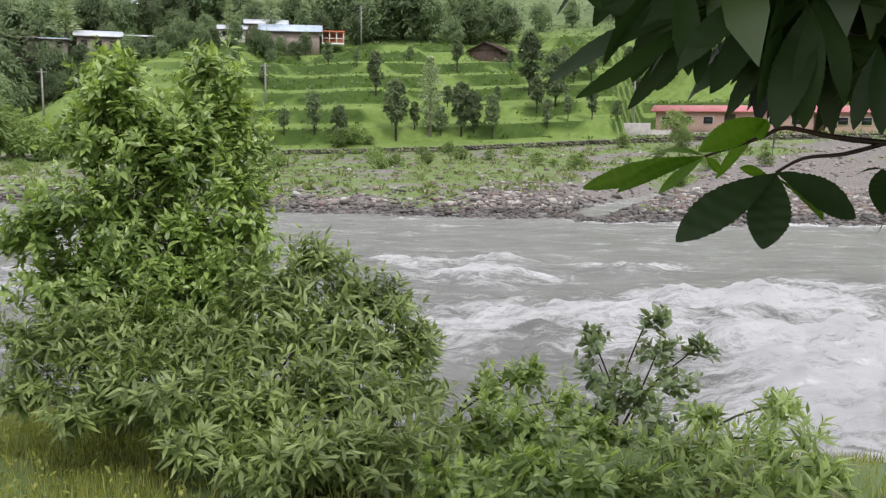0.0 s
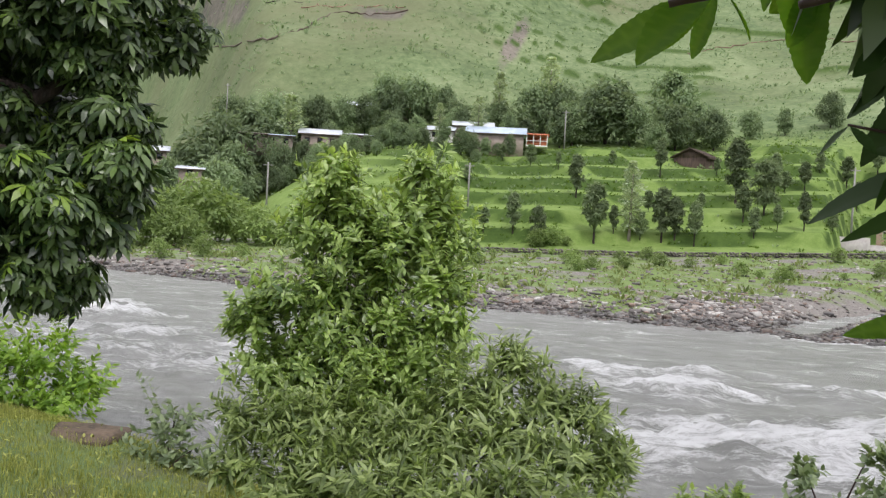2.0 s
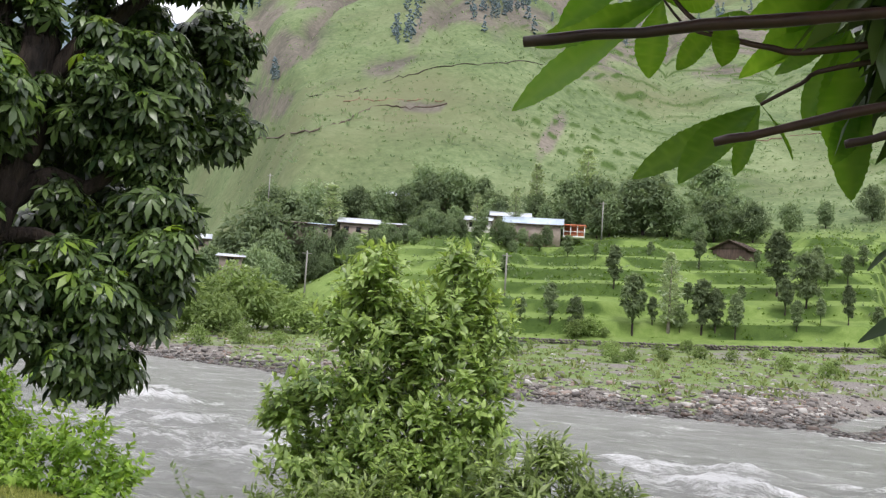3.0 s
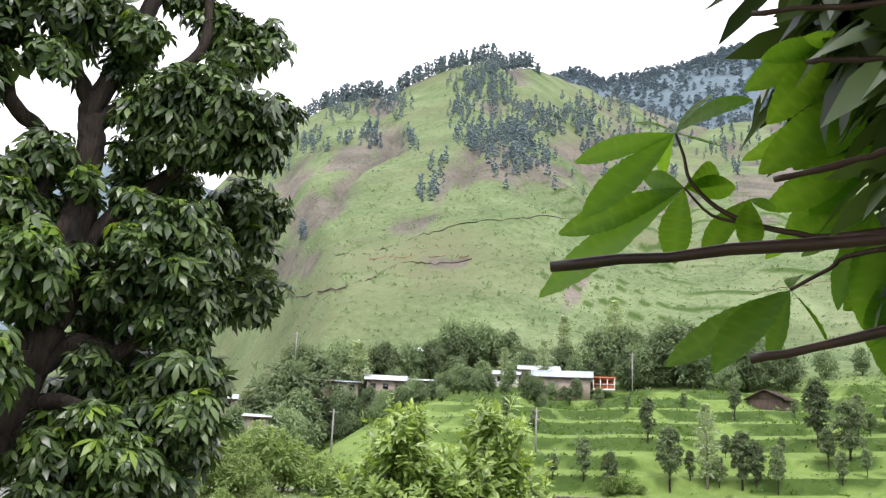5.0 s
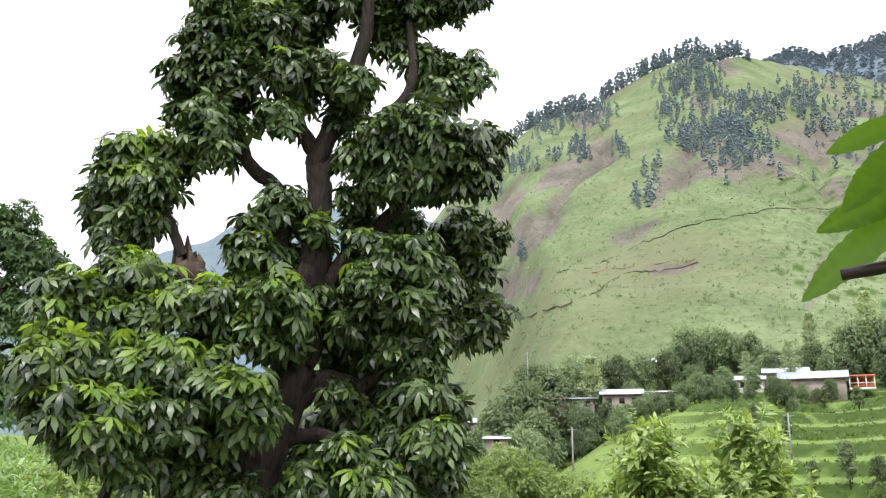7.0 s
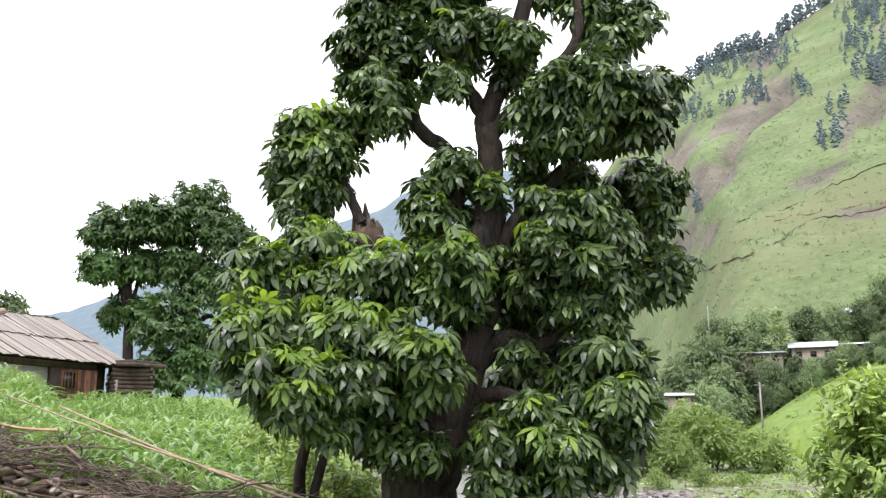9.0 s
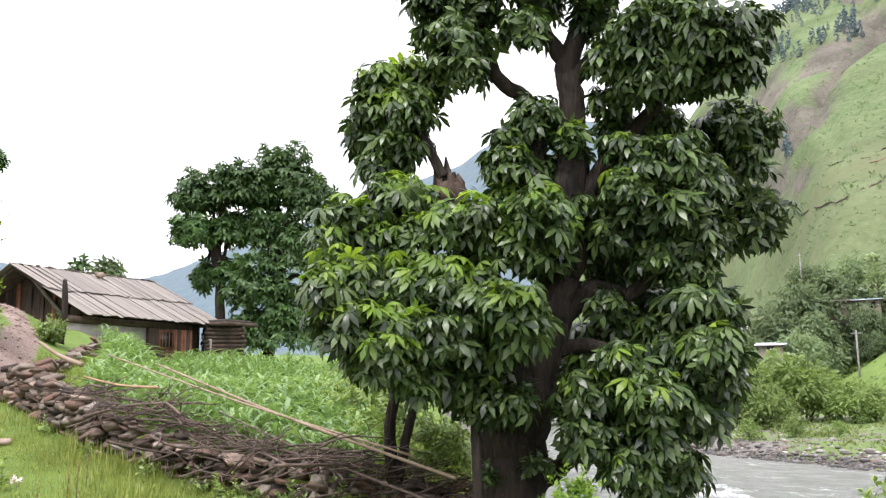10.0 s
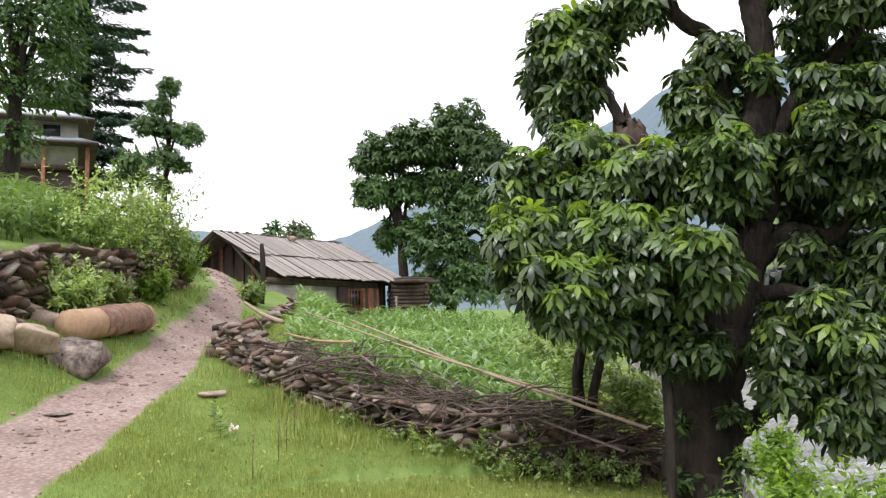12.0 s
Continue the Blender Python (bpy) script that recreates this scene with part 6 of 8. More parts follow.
        part("back_wall", put(box((x0, -depth * 0.15 + dp / 2, wall_h / 2), (w, 0.2, wall_h))), "orange_paint", deck, local=True)
    return ob


gable_house("village_house", 9.7, 150, 4.75, 9.3, 5.5, 1.9, 1.2, 8, "house_wall", "blue_tin", "long grey house with blue tin roof and orange porch", porch=True, windows=0)
gable_house("village_house", 11.2, 158, 4.9, 6.5, 5.0, 2.7, 0.9, 12, "house_wall", "tin_roof", "pale house with a shiny tin roof behind trees", windows=3)
gable_house("village_house", 13.2, 156, 4.9, 4.2, 4.0, 1.7, 0.8, 6, "white_wall", "tin_roof", "small whitewashed house with a tin roof", windows=2)
gable_house("village_house", 21.0, 150, 3.9, 6.2, 5.0, 2.4, 0.9, 20, "house_wall", "tin_roof", "village house with a white tin roof and dark veranda", windows=3)
gable_house("village_house", 18.6, 152, 4.2, 4.6, 4.0, 1.8, 0.6, 15, "house_wall", "tin_roof", "low village house with a greenish tin roof", windows=2, shed=True)
gable_house("village_house", 23.6, 150, 3.9, 4.6, 4.0, 1.7, 0.6, 22, "house_wall", "blue_tin", "low village house under trees with a tin roof", windows=2, shed=True)
gable_house("village_house", 28.9, 128, 1.75, 3.0, 3.5, 0.8, 0.5, 25, "house_wall", "tin_roof", "small house with a bright white tin roof below the village", windows=1, shed=True)
gable_house("village_house", 31.2, 140, 2.4, 4.0, 3.6, 1.8, 0.7, 30, "house_wall", "tin_roof", "tin-roofed house half hidden by trees", windows=2)
gable_house("stone_hut", -2.9, 140, 4.1, 4.6, 5.0, 0.9, 1.3, 66, "dark_wood", "dark_wood", "low dark hut with a shallow gable on the terrace", windows=0, group="huts")
gable_house("village_house", 18.7, 170, 6.2, 4.0, 4.0, 1.7, 0.8, 10, "dark_wood", "tin_roof", "dark wooden house high among the village trees", windows=2)
gable_house("village_house", 15.9, 176, 6.45, 2.8, 3.0, 0.9, 0.5, 12, "house_wall", "orange_paint", "small house with an orange roof among trees", windows=2)
gable_house("village_house", 15.4, 150, 4.5, 3.6, 3.0, 1.2, 0.5, 10, "mud_plaster", "mud_plaster", "small flat mud house below the trees", windows=1, shed=True)
gable_house("village_house", 25.2, 150, 4.0, 4.0, 3.6, 1.5, 0.5, 20, "house_wall", "old_plank", "brown house with a weathered flat roof", windows=1, shed=True)


def school():
    a, b = P(-13.35, -0.15, 118), P(-26.0, 0.3, 118)
    ob = thing("school_building", a, "long pink single-storey building with a red tin roof by the river", "building")
    d = (b - a) * (1, 1, 0)
    length = float(np.linalg.norm(d))
    yaw = math.degrees(math.atan2(d[1], d[0]))
    c, s = math.cos(radians(yaw)), math.sin(radians(yaw))

    def put(geo):
        v, f = geo
        v = np.asarray(v)
        return np.stack([v[:, 0] * c - v[:, 1] * s, v[:, 0] * s + v[:, 1] * c, v[:, 2]], 1), f

    part("wall", put(box((length / 2, 3, 0.3), (length, 6, 3.4), 0, 1, 0.05)), "pink_wall", ob, local=True)
    v = np.array([(-0.6, -0.8, 1.95), (length + 0.6, -0.8, 1.95), (length + 0.6, 3, 2.75), (-0.6, 3, 2.75), (-0.6, 6.8, 1.95), (length + 0.6, 6.8, 1.95)])
    v = np.concatenate([v, v + (0, 0, 0.14)])
    rf = part("roof", put((v, np.array([(0, 3, 2, 1), (3, 4, 5, 2), (6, 7, 8, 9), (9, 8, 11, 10), (0, 1, 7, 6), (5, 4, 10, 11), (1, 2, 8, 7), (2, 5, 11, 8), (3, 0, 6, 9), (4, 3, 9, 10)]))), "red_roof", ob, local=True)
    for i in range(10):
        x = length * (i + 0.5) / 10
        if i in (3, 7):
            part("door", put(box((x, -0.03, 0.6), (1.3, 0.14, 2.3), 0, 1, 0.02)), "dark_wood", ob, local=True)
            continue
        fr = part("window", put(box((x, -0.02, 0.95), (1.3, 0.12, 1.0), 0, 1, 0.02)), "white_paint", ob, local=True)
        part("pane", put(box((x, -0.09, 0.95), (1.12, 0.04, 0.84))), "dark_glass", fr, local=True)
    part("plinth", put(box((length / 2, -1.2, -1.2), (length + 3, 2.2, 1.3), 0, 1, 0.05)), "mud_plaster", ob, local=True)
    for i in range(14):
        part("roof_rib", put(tube([(length * i / 13, -0.8, 2.1), (length * i / 13, 3, 2.9)], 0.04, 4)), "red_roof", rf, local=True)


school()
# low yard wall beside the school
g = P(-11.9, -0.4, 112)
ob = thing("yard_wall", g, "grey-brown mud wall beside the pink building", "wall")
part("wall_body", join(box(g + (0, 0, -0.6), (4.6, 0.5, 3.2), -8, 0.97, 0.05), box(g + (3.6, 0.4, -0.9), (3.0, 0.5, 2.2), 14, 0.97, 0.05)), "mud_plaster", ob)


def utility_pole(az, r, top_el, h):
    t = P(az, top_el, r)
    b = np.array((t[0], t[1], min(t[2] - h, height(t[0], t[1]))))
    ob = thing("utility_pole", b, "grey wooden utility pole on the hillside", "pole", "utility poles")
    part("shaft", tube([b - (0, 0, 0.3), t], (0.13, 0.09), 8), "pole_grey", ob, smooth=True)
    part("crossarm", box(t - (0, 0, 0.35), (1.2, 0.1, 0.1), 15), "pole_grey", ob)


for az, r, el, h in [(11.3, 108, 3.6, 5), (24.2, 112, 2.9, 6), (5.3, 152, 7.2, 6), (26.9, 165, 7.6, 6), (-12.0, 112, 4.2, 6)]:
    utility_pole(az, r, el, h)


def long_wall():
    """Dry stone flood wall at the head of the bar: stones too small to tell apart one by one."""
    rng = np.random.default_rng(95)
    geos, shapes = [], [chunk(300 + i, 0.8, 12) for i in range(5)]
    xs = np.arange(-20.5, 62, 0.34)
    for row in range(3):
        for x in xs + rng.uniform(-0.1, 0.1, len(xs)):
            if rng.random() < 0.06 and row == 3:
                continue
            y = np.interp(x, WALL_X, WALL_Y) - 0.25 + rng.uniform(-0.08, 0.08)
            v, f = shapes[rng.integers(5)]
            s = rng.uniform(0.38, 0.55)
            geos.append((v * (s, s, s * 0.75) + (x, y, np.interp(x, WALL_ZX, WALL_ZZ) - 0.05 + row * 0.24), f))
    v, f = join(*geos)
    base = np.array((0.0, 93.0, -1.4))
    ob = new("flood_wall", mesh_data("flood_wall", v - base, f, "flood_stone"))
    ob.location = Vector(base)
    tagged(ob, "long low dry stone wall at the head of the river bar", "wall", kind="stuff")


long_wall()


def bar_stones():
    rng = np.random.default_rng(96)
    shapes = [chunk(320 + i, 0.62, 12) for i in range(6)]
    n = 24000
    az = np.radians(np.where(np.arange(n) % 5 < 2, rng.uniform(-29, -2, n), rng.uniform(-29, 40, n)))
    off = np.abs(rng.normal(size=n)) * 2.6 - 0.8
    off = np.where(rng.random(n) < 0.24, rng.uniform(0, 36, n) * rng.random(n) ** 0.4, off)
    # march to the far shore along each bearing
    rr = np.linspace(40, 110, 360)
    X, Y = -np.sin(az)[:, None] * rr, np.cos(az)[:, None] * rr
    shore = rr[np.argmax(Y > np.interp(X, FAR_X, FAR_Y), axis=1)]
    off = off * np.where(np.sin(az) < -0.1, 0.9, 1) + np.where(np.sin(az) < -0.05, off * 1.6, 0)
    x, y = -np.sin(az) * (shore + off), np.cos(az) * (shore + off)
    z = land(x, y)[0]
    geos, wet = [], []
    for i in range(n):
        if y[i] > np.interp(x[i], WALL_X, WALL_Y) - 1:
            continue
        s = 0.07 + 0.30 * rng.random() ** 3 + (0.25 if rng.random() < 0.05 else 0)
        a = rng.uniform(0, 6.28)
        v, f = shapes[i % 6]
        v = v * (s * rng.uniform(0.9, 1.5), s, s)
        c, q = math.cos(a), math.sin(a)
        (wet if z[i] < WATER + 0.3 else geos).append((np.stack([v[:, 0] * c - v[:, 1] * q + x[i], v[:, 0] * q + v[:, 1] * c + y[i], v[:, 2] + z[i] + 0.08 * s], 1), f))
    v, f = join(*wet)
    tagged(new("wet_stones", mesh_data("wet_stones", v, f, "wet_stone")), "dark wet stones along the edge of the river", "stones", kind="stuff")
    v, f = join(*geos)
    tagged(new("river_stones", mesh_data("river_stones", v, f, "stone_mix")), "grey, brown and white stones strewn over the river bar", "stones", kind="stuff")


def stone_mix(name, tone, rough):
    m, n, l, p = material(name)
    geo = n.new("ShaderNodeNewGeometry")
    c = ramp_node(n, l, geo.outputs["Random Per Island"], [(0.0, (0.11, 0.10, 0.095)), (0.45, (0.22, 0.20, 0.185)), (0.62, (0.26, 0.18, 0.14)), (0.8, (0.36, 0.34, 0.31)), (1.0, (0.58, 0.56, 0.53))])
    g = noise_node(n, l, 3.0, 4, obj_vec(n))
    c = mix_node(n, l, 1.0, c, (tone, tone, tone), "MULTIPLY")
    l.new(mix_node(n, l, 0.35, c, mix_node(n, l, 1.0, c, ramp_node(n, l, g, [(0.3, (0.4, 0.4, 0.4)), (0.7, (1, 1, 1))]), "MULTIPLY")), p.inputs["Base Color"])
    p.inputs["Roughness"].default_value = rough
    bump_node(n, l, p, g, 0.5, 0.05)
    return m


M["stone_mix"] = stone_mix("stone_mix", 1.0, 0.75)
M["wet_stone"] = stone_mix("wet_stone", 0.42, 0.3)
bar_stones()


def conifer_template(seed):
    """A ragged mountain pine one metre high: tufts of drooping boughs, uneven round a bare stem."""
    rng = np.random.default_rng(seed)
    v, f = [], []
    for i in range(26):
        t = 0.14 + 0.86 * rng.random() ** 0.9
        reach = 0.125 * math.sin(math.pi * (0.3 + 0.66 * (t - 0.14) / 0.86)) ** 0.8 * rng.uniform(0.35, 1.2)
        a = rng.uniform(0, 6.28)
        cx, cy, w = math.cos(a) * reach, math.sin(a) * reach, rng.uniform(0.04, 0.075)
        b = len(v)
        for k in range(5):
            q = 6.283 * k / 5 + rng.uniform(-0.3, 0.3)
            v.append((cx + math.cos(q) * w * rng.uniform(0.6, 1.2), cy + math.sin(q) * w * rng.uniform(0.6, 1.2), t - 0.035 * rng.random()))
        v += [(cx * 0.8, cy * 0.8, t + 0.06), (cx, cy, t - 0.05)]
        for k in range(5):
            f += [(b + k, b + (k + 1) % 5, b + 5), (b + (k + 1) % 5, b + k, b + 6)]
    b = len(v)
    v += [(0.016, 0, -0.05), (-0.008, 0.013, -0.05), (-0.008, -0.013, -0.05), (0, 0, 1.0)]
    f += [(b, b + 1, b + 3), (b + 1, b + 2, b + 3), (b + 2, b, b + 3)]
    return np.array(v), np.array(f)


def forest():
    """Conifers on the ridge and down its ribs."""
    rng = np.random.default_rng(97)
    temps = [conifer_template(400 + i) for i in range(5)]
    geos = []

    def add(az, el, h):
        # walk up the slope along the bearing until the ground reaches the height angle
        R = np.arange(190, 640 if az > 11 else 900, 3.0)
        a = radians(az)
        zz = land(-math.sin(a) * R, math.cos(a) * R)[0]
        ang = np.degrees(np.arctan2(zz - 1.6, R))
        hit = np.argmax(ang >= el) if (ang >= el).any() else int(np.argmax(ang))
        r = R[hit]
        v, f = temps[rng.integers(5)]
        rot = rng.uniform(0, 6.28)
        c, s = math.cos(rot), math.sin(rot)
        v = v * (h * 1.1, h * 1.1, h)
        geos.append((np.stack([v[:, 0] * c - v[:, 1] * s - math.sin(a) * r, v[:, 0] * s + v[:, 1] * c + math.cos(a) * r, v[:, 2] + zz[hit] - 0.14 * h], 1), f))

    for _ in range(330):
        az = rng.uniform(11.5, 30.5)
        add(az, 90, rng.uniform(5, 17))
    for _ in range(500):
        add(rng.uniform(-28, 9), 23.0 - 3.5 * rng.random() ** 1.5, rng.uniform(8, 15))
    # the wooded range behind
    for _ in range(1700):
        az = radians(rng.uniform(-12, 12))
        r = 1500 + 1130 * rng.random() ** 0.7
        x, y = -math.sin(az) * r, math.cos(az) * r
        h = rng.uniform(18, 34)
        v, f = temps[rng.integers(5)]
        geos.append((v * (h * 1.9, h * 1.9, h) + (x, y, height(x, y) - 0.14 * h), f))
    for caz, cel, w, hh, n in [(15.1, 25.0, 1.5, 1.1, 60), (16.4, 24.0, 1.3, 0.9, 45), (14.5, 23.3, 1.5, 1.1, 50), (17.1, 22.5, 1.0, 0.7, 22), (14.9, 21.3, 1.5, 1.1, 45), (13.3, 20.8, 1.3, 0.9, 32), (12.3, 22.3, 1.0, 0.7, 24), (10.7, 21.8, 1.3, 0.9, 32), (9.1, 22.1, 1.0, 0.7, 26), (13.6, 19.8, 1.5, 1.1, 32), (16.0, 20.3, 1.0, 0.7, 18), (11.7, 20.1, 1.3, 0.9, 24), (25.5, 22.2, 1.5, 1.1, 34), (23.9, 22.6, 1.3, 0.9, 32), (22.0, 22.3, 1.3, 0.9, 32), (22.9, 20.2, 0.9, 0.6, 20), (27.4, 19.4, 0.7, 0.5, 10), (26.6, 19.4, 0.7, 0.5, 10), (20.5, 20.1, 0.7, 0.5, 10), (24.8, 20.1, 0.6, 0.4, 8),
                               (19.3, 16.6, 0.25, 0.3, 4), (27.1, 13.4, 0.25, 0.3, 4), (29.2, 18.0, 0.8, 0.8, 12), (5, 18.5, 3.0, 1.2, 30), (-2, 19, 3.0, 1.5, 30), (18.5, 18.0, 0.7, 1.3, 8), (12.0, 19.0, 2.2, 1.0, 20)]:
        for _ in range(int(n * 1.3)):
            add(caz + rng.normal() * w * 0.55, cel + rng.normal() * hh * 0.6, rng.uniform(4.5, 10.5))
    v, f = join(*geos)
    tagged(new("mountain_forest", mesh_data("mountain_forest", v, f, "far_conifer")), "conifers along the mountain ridge and gullies, painted haze in their blue-grey", "forest", kind="stuff")


forest()


def hill_scrub():
    """Low tussocks and bushes dotted over the slopes and terrace edges."""
    rng = np.random.default_rng(98)
    n = 8600
    az = rng.uniform(-28, 36, n)
    r = 165 + 380 * rng.random(n) ** 1.3
    r[6800:] = rng.uniform(99, 160, n - 6800)
    a = np.radians(az)
    x, y = -np.sin(a) * r, np.cos(a) * r
    z, *_, riser = land(x, y)
    keep = (np.arange(n) < 6800) | (riser > 0.5) | (rng.random(n) < 0.25)
    geos = []
    for i in np.nonzero(keep)[0]:
        s = rng.uniform(0.25, 0.7) * (1.9 if i < 6800 and rng.random() < 0.12 else 1) * (1.15 if i < 6800 else 0.75)
        k = 6
        d = sphere_dirs(rng, k)
        d[:, 2] = np.abs(d[:, 2])
        geos.append(scatter(LEAF_SIMPLE, np.tile((x[i], y[i], z[i] + 0.1), (k, 1)) + d * s * 0.3, d + (0, 0, 0.3), sphere_dirs(rng, k), s * 1.1))
    v, f = join(*geos)
    tagged(new("hill_scrub", mesh_data("hill_scrub", v, f, "far_leaf")), "low dark scrub dotted over the green mountain slope", "scrub", kind="stuff")


hill_scrub()


def tufts(name, n, r0, r1, size0, size1, mat, label, wanted, seed):
    """Tufts of coarse grass, each of a few broad blades."""
    rng = np.random.default_rng(seed)
    a, r = np.radians(rng.uniform(-28, 34, n)), rng.uniform(r0, r1, n)
    x, y = -np.sin(a) * r, np.cos(a) * r
    z, path, gravel, bare, meadow, blue, riser = land(x, y)
    keep = wanted(x, y, z, gravel, riser, rng.random(n)) & (z > WATER + 0.2)
    base = np.repeat(np.stack([x, y, z], 1)[keep], 6, axis=0)
    k = len(base)
    d = sphere_dirs(rng, k)
    d[:, 2] = np.abs(d[:, 2]) + 0.35
    s = np.repeat(rng.uniform(size0, size1, k // 6) * rng.choice((0.7, 1.0, 1.6), k // 6, p=(0.45, 0.4, 0.15)), 6)
    geo = scatter(LEAF_SIMPLE, base + d * (1, 1, 0.2) * s[:, None] * 0.35, d, sphere_dirs(rng, k), s)
    tagged(new(name, mesh_data(name, *geo, mat)), label, "grass", kind="stuff")


def behind_wall(x, y):
    return y - np.interp(x, WALL_X, WALL_Y)


tufts("terrace_grass", 30000, 92, 165, 0.16, 0.36, "tall_grass", "tall dark grass along the terrace edges", lambda x, y, z, g, q, u: (behind_wall(x, y) > 0.3) & ((u < q * 0.6) | (u < 0.02)), 180)
tufts("bar_tussocks", 4200, 50, 98, 0.14, 0.42, "tussock", "grey-green tussocks scattered over the stony river bar", lambda x, y, z, g, q, u: (behind_wall(x, y) < -0.6) & (y > np.interp(x, FAR_X, FAR_Y) + 2) & (u > 0.15 + g * 0.9), 181)
tufts("slope_tussocks", 30000, 160, 360, 0.2, 0.42, "dark_leaf", "dark tussocks dotted over the lower mountain slope", lambda x, y, z, g, q, u: (behind_wall(x, y) > 0) & (u < 0.14 + 0.9 * q), 182)


def slope_point(az, el):
    R = np.arange(165, 700, 1.5)
    a = radians(az)
    x, y = -np.sin(a) * R, np.cos(a) * R
    z = land(x, y)[0]
    ang = np.degrees(np.arctan2(z - 1.6, R))
    i = int(np.argmax(ang >= el)) if (ang >= el).any() else int(np.argmax(ang))
    return np.array((x[i], y[i], z[i]))


def track(spots, width, mat, label):
    """A bench cut across the slope, with its low bank of stones."""
    spots = np.array(spots)
    t = np.linspace(0, len(spots) - 1, 60)
    az, el = np.interp(t, np.arange(len(spots)), spots[:, 0]), np.interp(t, np.arange(len(spots)), spots[:, 1])
    pts = np.array([slope_point(a, e + 0.05 * math.sin(3 * a)) for a, e in zip(az, el)])
    ob = thing("hillside_track", pts[0], label, "track", "hillside tracks")
    part("bank", tube(pts, width * (0.8 + 0.5 * np.abs(np.sin(np.arange(60) * 1.3))), 6, 0.3, 5), mat, ob)


track([(31.0, 8.6), (28.8, 9.3), (25.2, 10.3), (22.7, 11.1), (20.4, 12.5), (17.6, 12.4), (15.8, 12.9)], 0.2, "wall_stone", "thin brown track with a stone bank across the slope")
track([(24.8, 12.7), (22.4, 12.9), (20.2, 13.9), (16.4, 15.2), (11.1, 15.8), (7.0, 15.4)], 0.16, "wall_stone", "faint track climbing the mountain side")
track([(22.6, 12.6), (19.6, 12.9), (16.0, 13.1)], 0.14, "log_bark", "reddish earth scar along the track")
track([(-2.0, 10.8), (-7.0, 11.6), (-12.0, 11.4)], 0.15, "wall_stone", "low stone bank across the upper terraces")


# ---- up the path: log, boulders, walls, hut, field, trees ----
END = np.array((-0.31, 0.0, 1.652))


def ground_at(az, el, near=6.0, far=60.0):
    """Where the line of sight at that bearing and height angle first meets the ground."""
    R = np.arange(near, far, 0.05)
    a = radians(az)
    x, y = END[0] - np.sin(a) * R, END[1] + np.cos(a) * R
    z = land(x, y)[0]
    hit = z >= END[2] + math.tan(radians(el)) * R
    i = int(np.argmax(hit)) if hit.any() else len(R) - 1
    return np.array((x[i], y[i], z[i])), R[i]


def stones_along(parent, line, rows, top_of, size, seed, depth=0.25, limit=300, lean=0.0):
    """Dry-laid stones: each its own piece; line: plan points; top_of(t): wall height there."""
    rng = np.random.default_rng(seed)
    shapes = [mesh_data("stone", *(slab(500 + i, 0.9) if i % 3 == 0 else chunk(500 + i, 0.9, 9)), "wall_stone") for i in range(9)]
    pale = [mesh_data("stone", *slab(520 + i, 0.7), "pale_stone") for i in range(3)]
    line = np.asarray(line, float)
    seg = np.linalg.norm(np.diff(line[:, :2], axis=0), axis=1)
    run = np.concatenate([[0], np.cumsum(seg)])
    base = np.array(parent.location)
    n = 0
    for k in range(rows):
        s = rng.uniform(0, size)
        while s < run[-1] and n < limit:
            w = size * rng.uniform(0.5, 1.6)
            x, y = np.interp(s, run, line[:, 0]), np.interp(s, run, line[:, 1])
            h = top_of(s / run[-1])
            dz = h / rows
            i = min(np.searchsorted(run, s, "right") - 1, len(seg) - 1)
            ang = math.atan2(*(line[i + 1] - line[i])[[1, 0]])
            g = height(x, y)
            me = pale[rng.integers(3)] if rng.random() < 0.09 else shapes[rng.integers(9)]
            loc = np.array((x, y, g + dz * (k + 0.45) + rng.uniform(-0.03, 0.03))) - base
            loc[:2] += rng.uniform(-1, 1, 2) * 0.07 + np.array((-math.sin(ang), math.cos(ang))) * (lean * k / rows)
            piece("stone", me, parent, loc, (rng.uniform(-0.45, 0.45), rng.uniform(-0.45, 0.45), ang + rng.uniform(-0.9, 0.9)), (w * 1.12, depth * rng.uniform(1.0, 1.8), dz * rng.uniform(0.95, 1.6)))
            s += w * 0.82
            n += 1


# log beside the path
a = ground_at(83.6, 0.7)[0]
b = ground_at(79.4, 1.35)[0]
b = a + (b - a) / np.linalg.norm(b - a) * min(np.linalg.norm(b - a), 3.2)
ob = thing("cut_log", (a + b) / 2, "thick sawn log with patchy reddish bark lying beside the path", "log")
up = np.array((0, 0, 0.30))
part("log_body", tube(bend([a + up, (a + b) / 2 + up * 1.02, b + up * 0.95], 5), np.linspace(0.33, 0.29, 11), 20, 0.03, 4), "fresh_wood", ob, smooth=True)
ax = (b - a) / np.linalg.norm(b - a)
v, f = tube(bend([a + up + ax * 0.9, (a + b) / 2 + up * 1.03 + ax * 0.2, b + up * 0.96 - ax * 0.25], 6), 0.345, 20, 0.035, 6)
keep = [t for t in f if v[t].mean(0)[2] > (a + up)[2] - 0.12 + 0.1 * math.sin(v[t].mean(0)[0] * 9)]
part("bark_patch", (v, np.array(keep)), "log_bark", ob, "rough reddish brown bark", smooth=True)
part("sawn_end", tube([b + up * 0.95 - ax * 0.02, b + up * 0.95 + ax * 0.012], 0.28, 20), "fresh_wood", ob, "pale sawn end")
part("sawn_end", tube([a + up - ax * 0.012, a + up + ax * 0.02], 0.32, 20), "fresh_wood", ob, "pale sawn end")


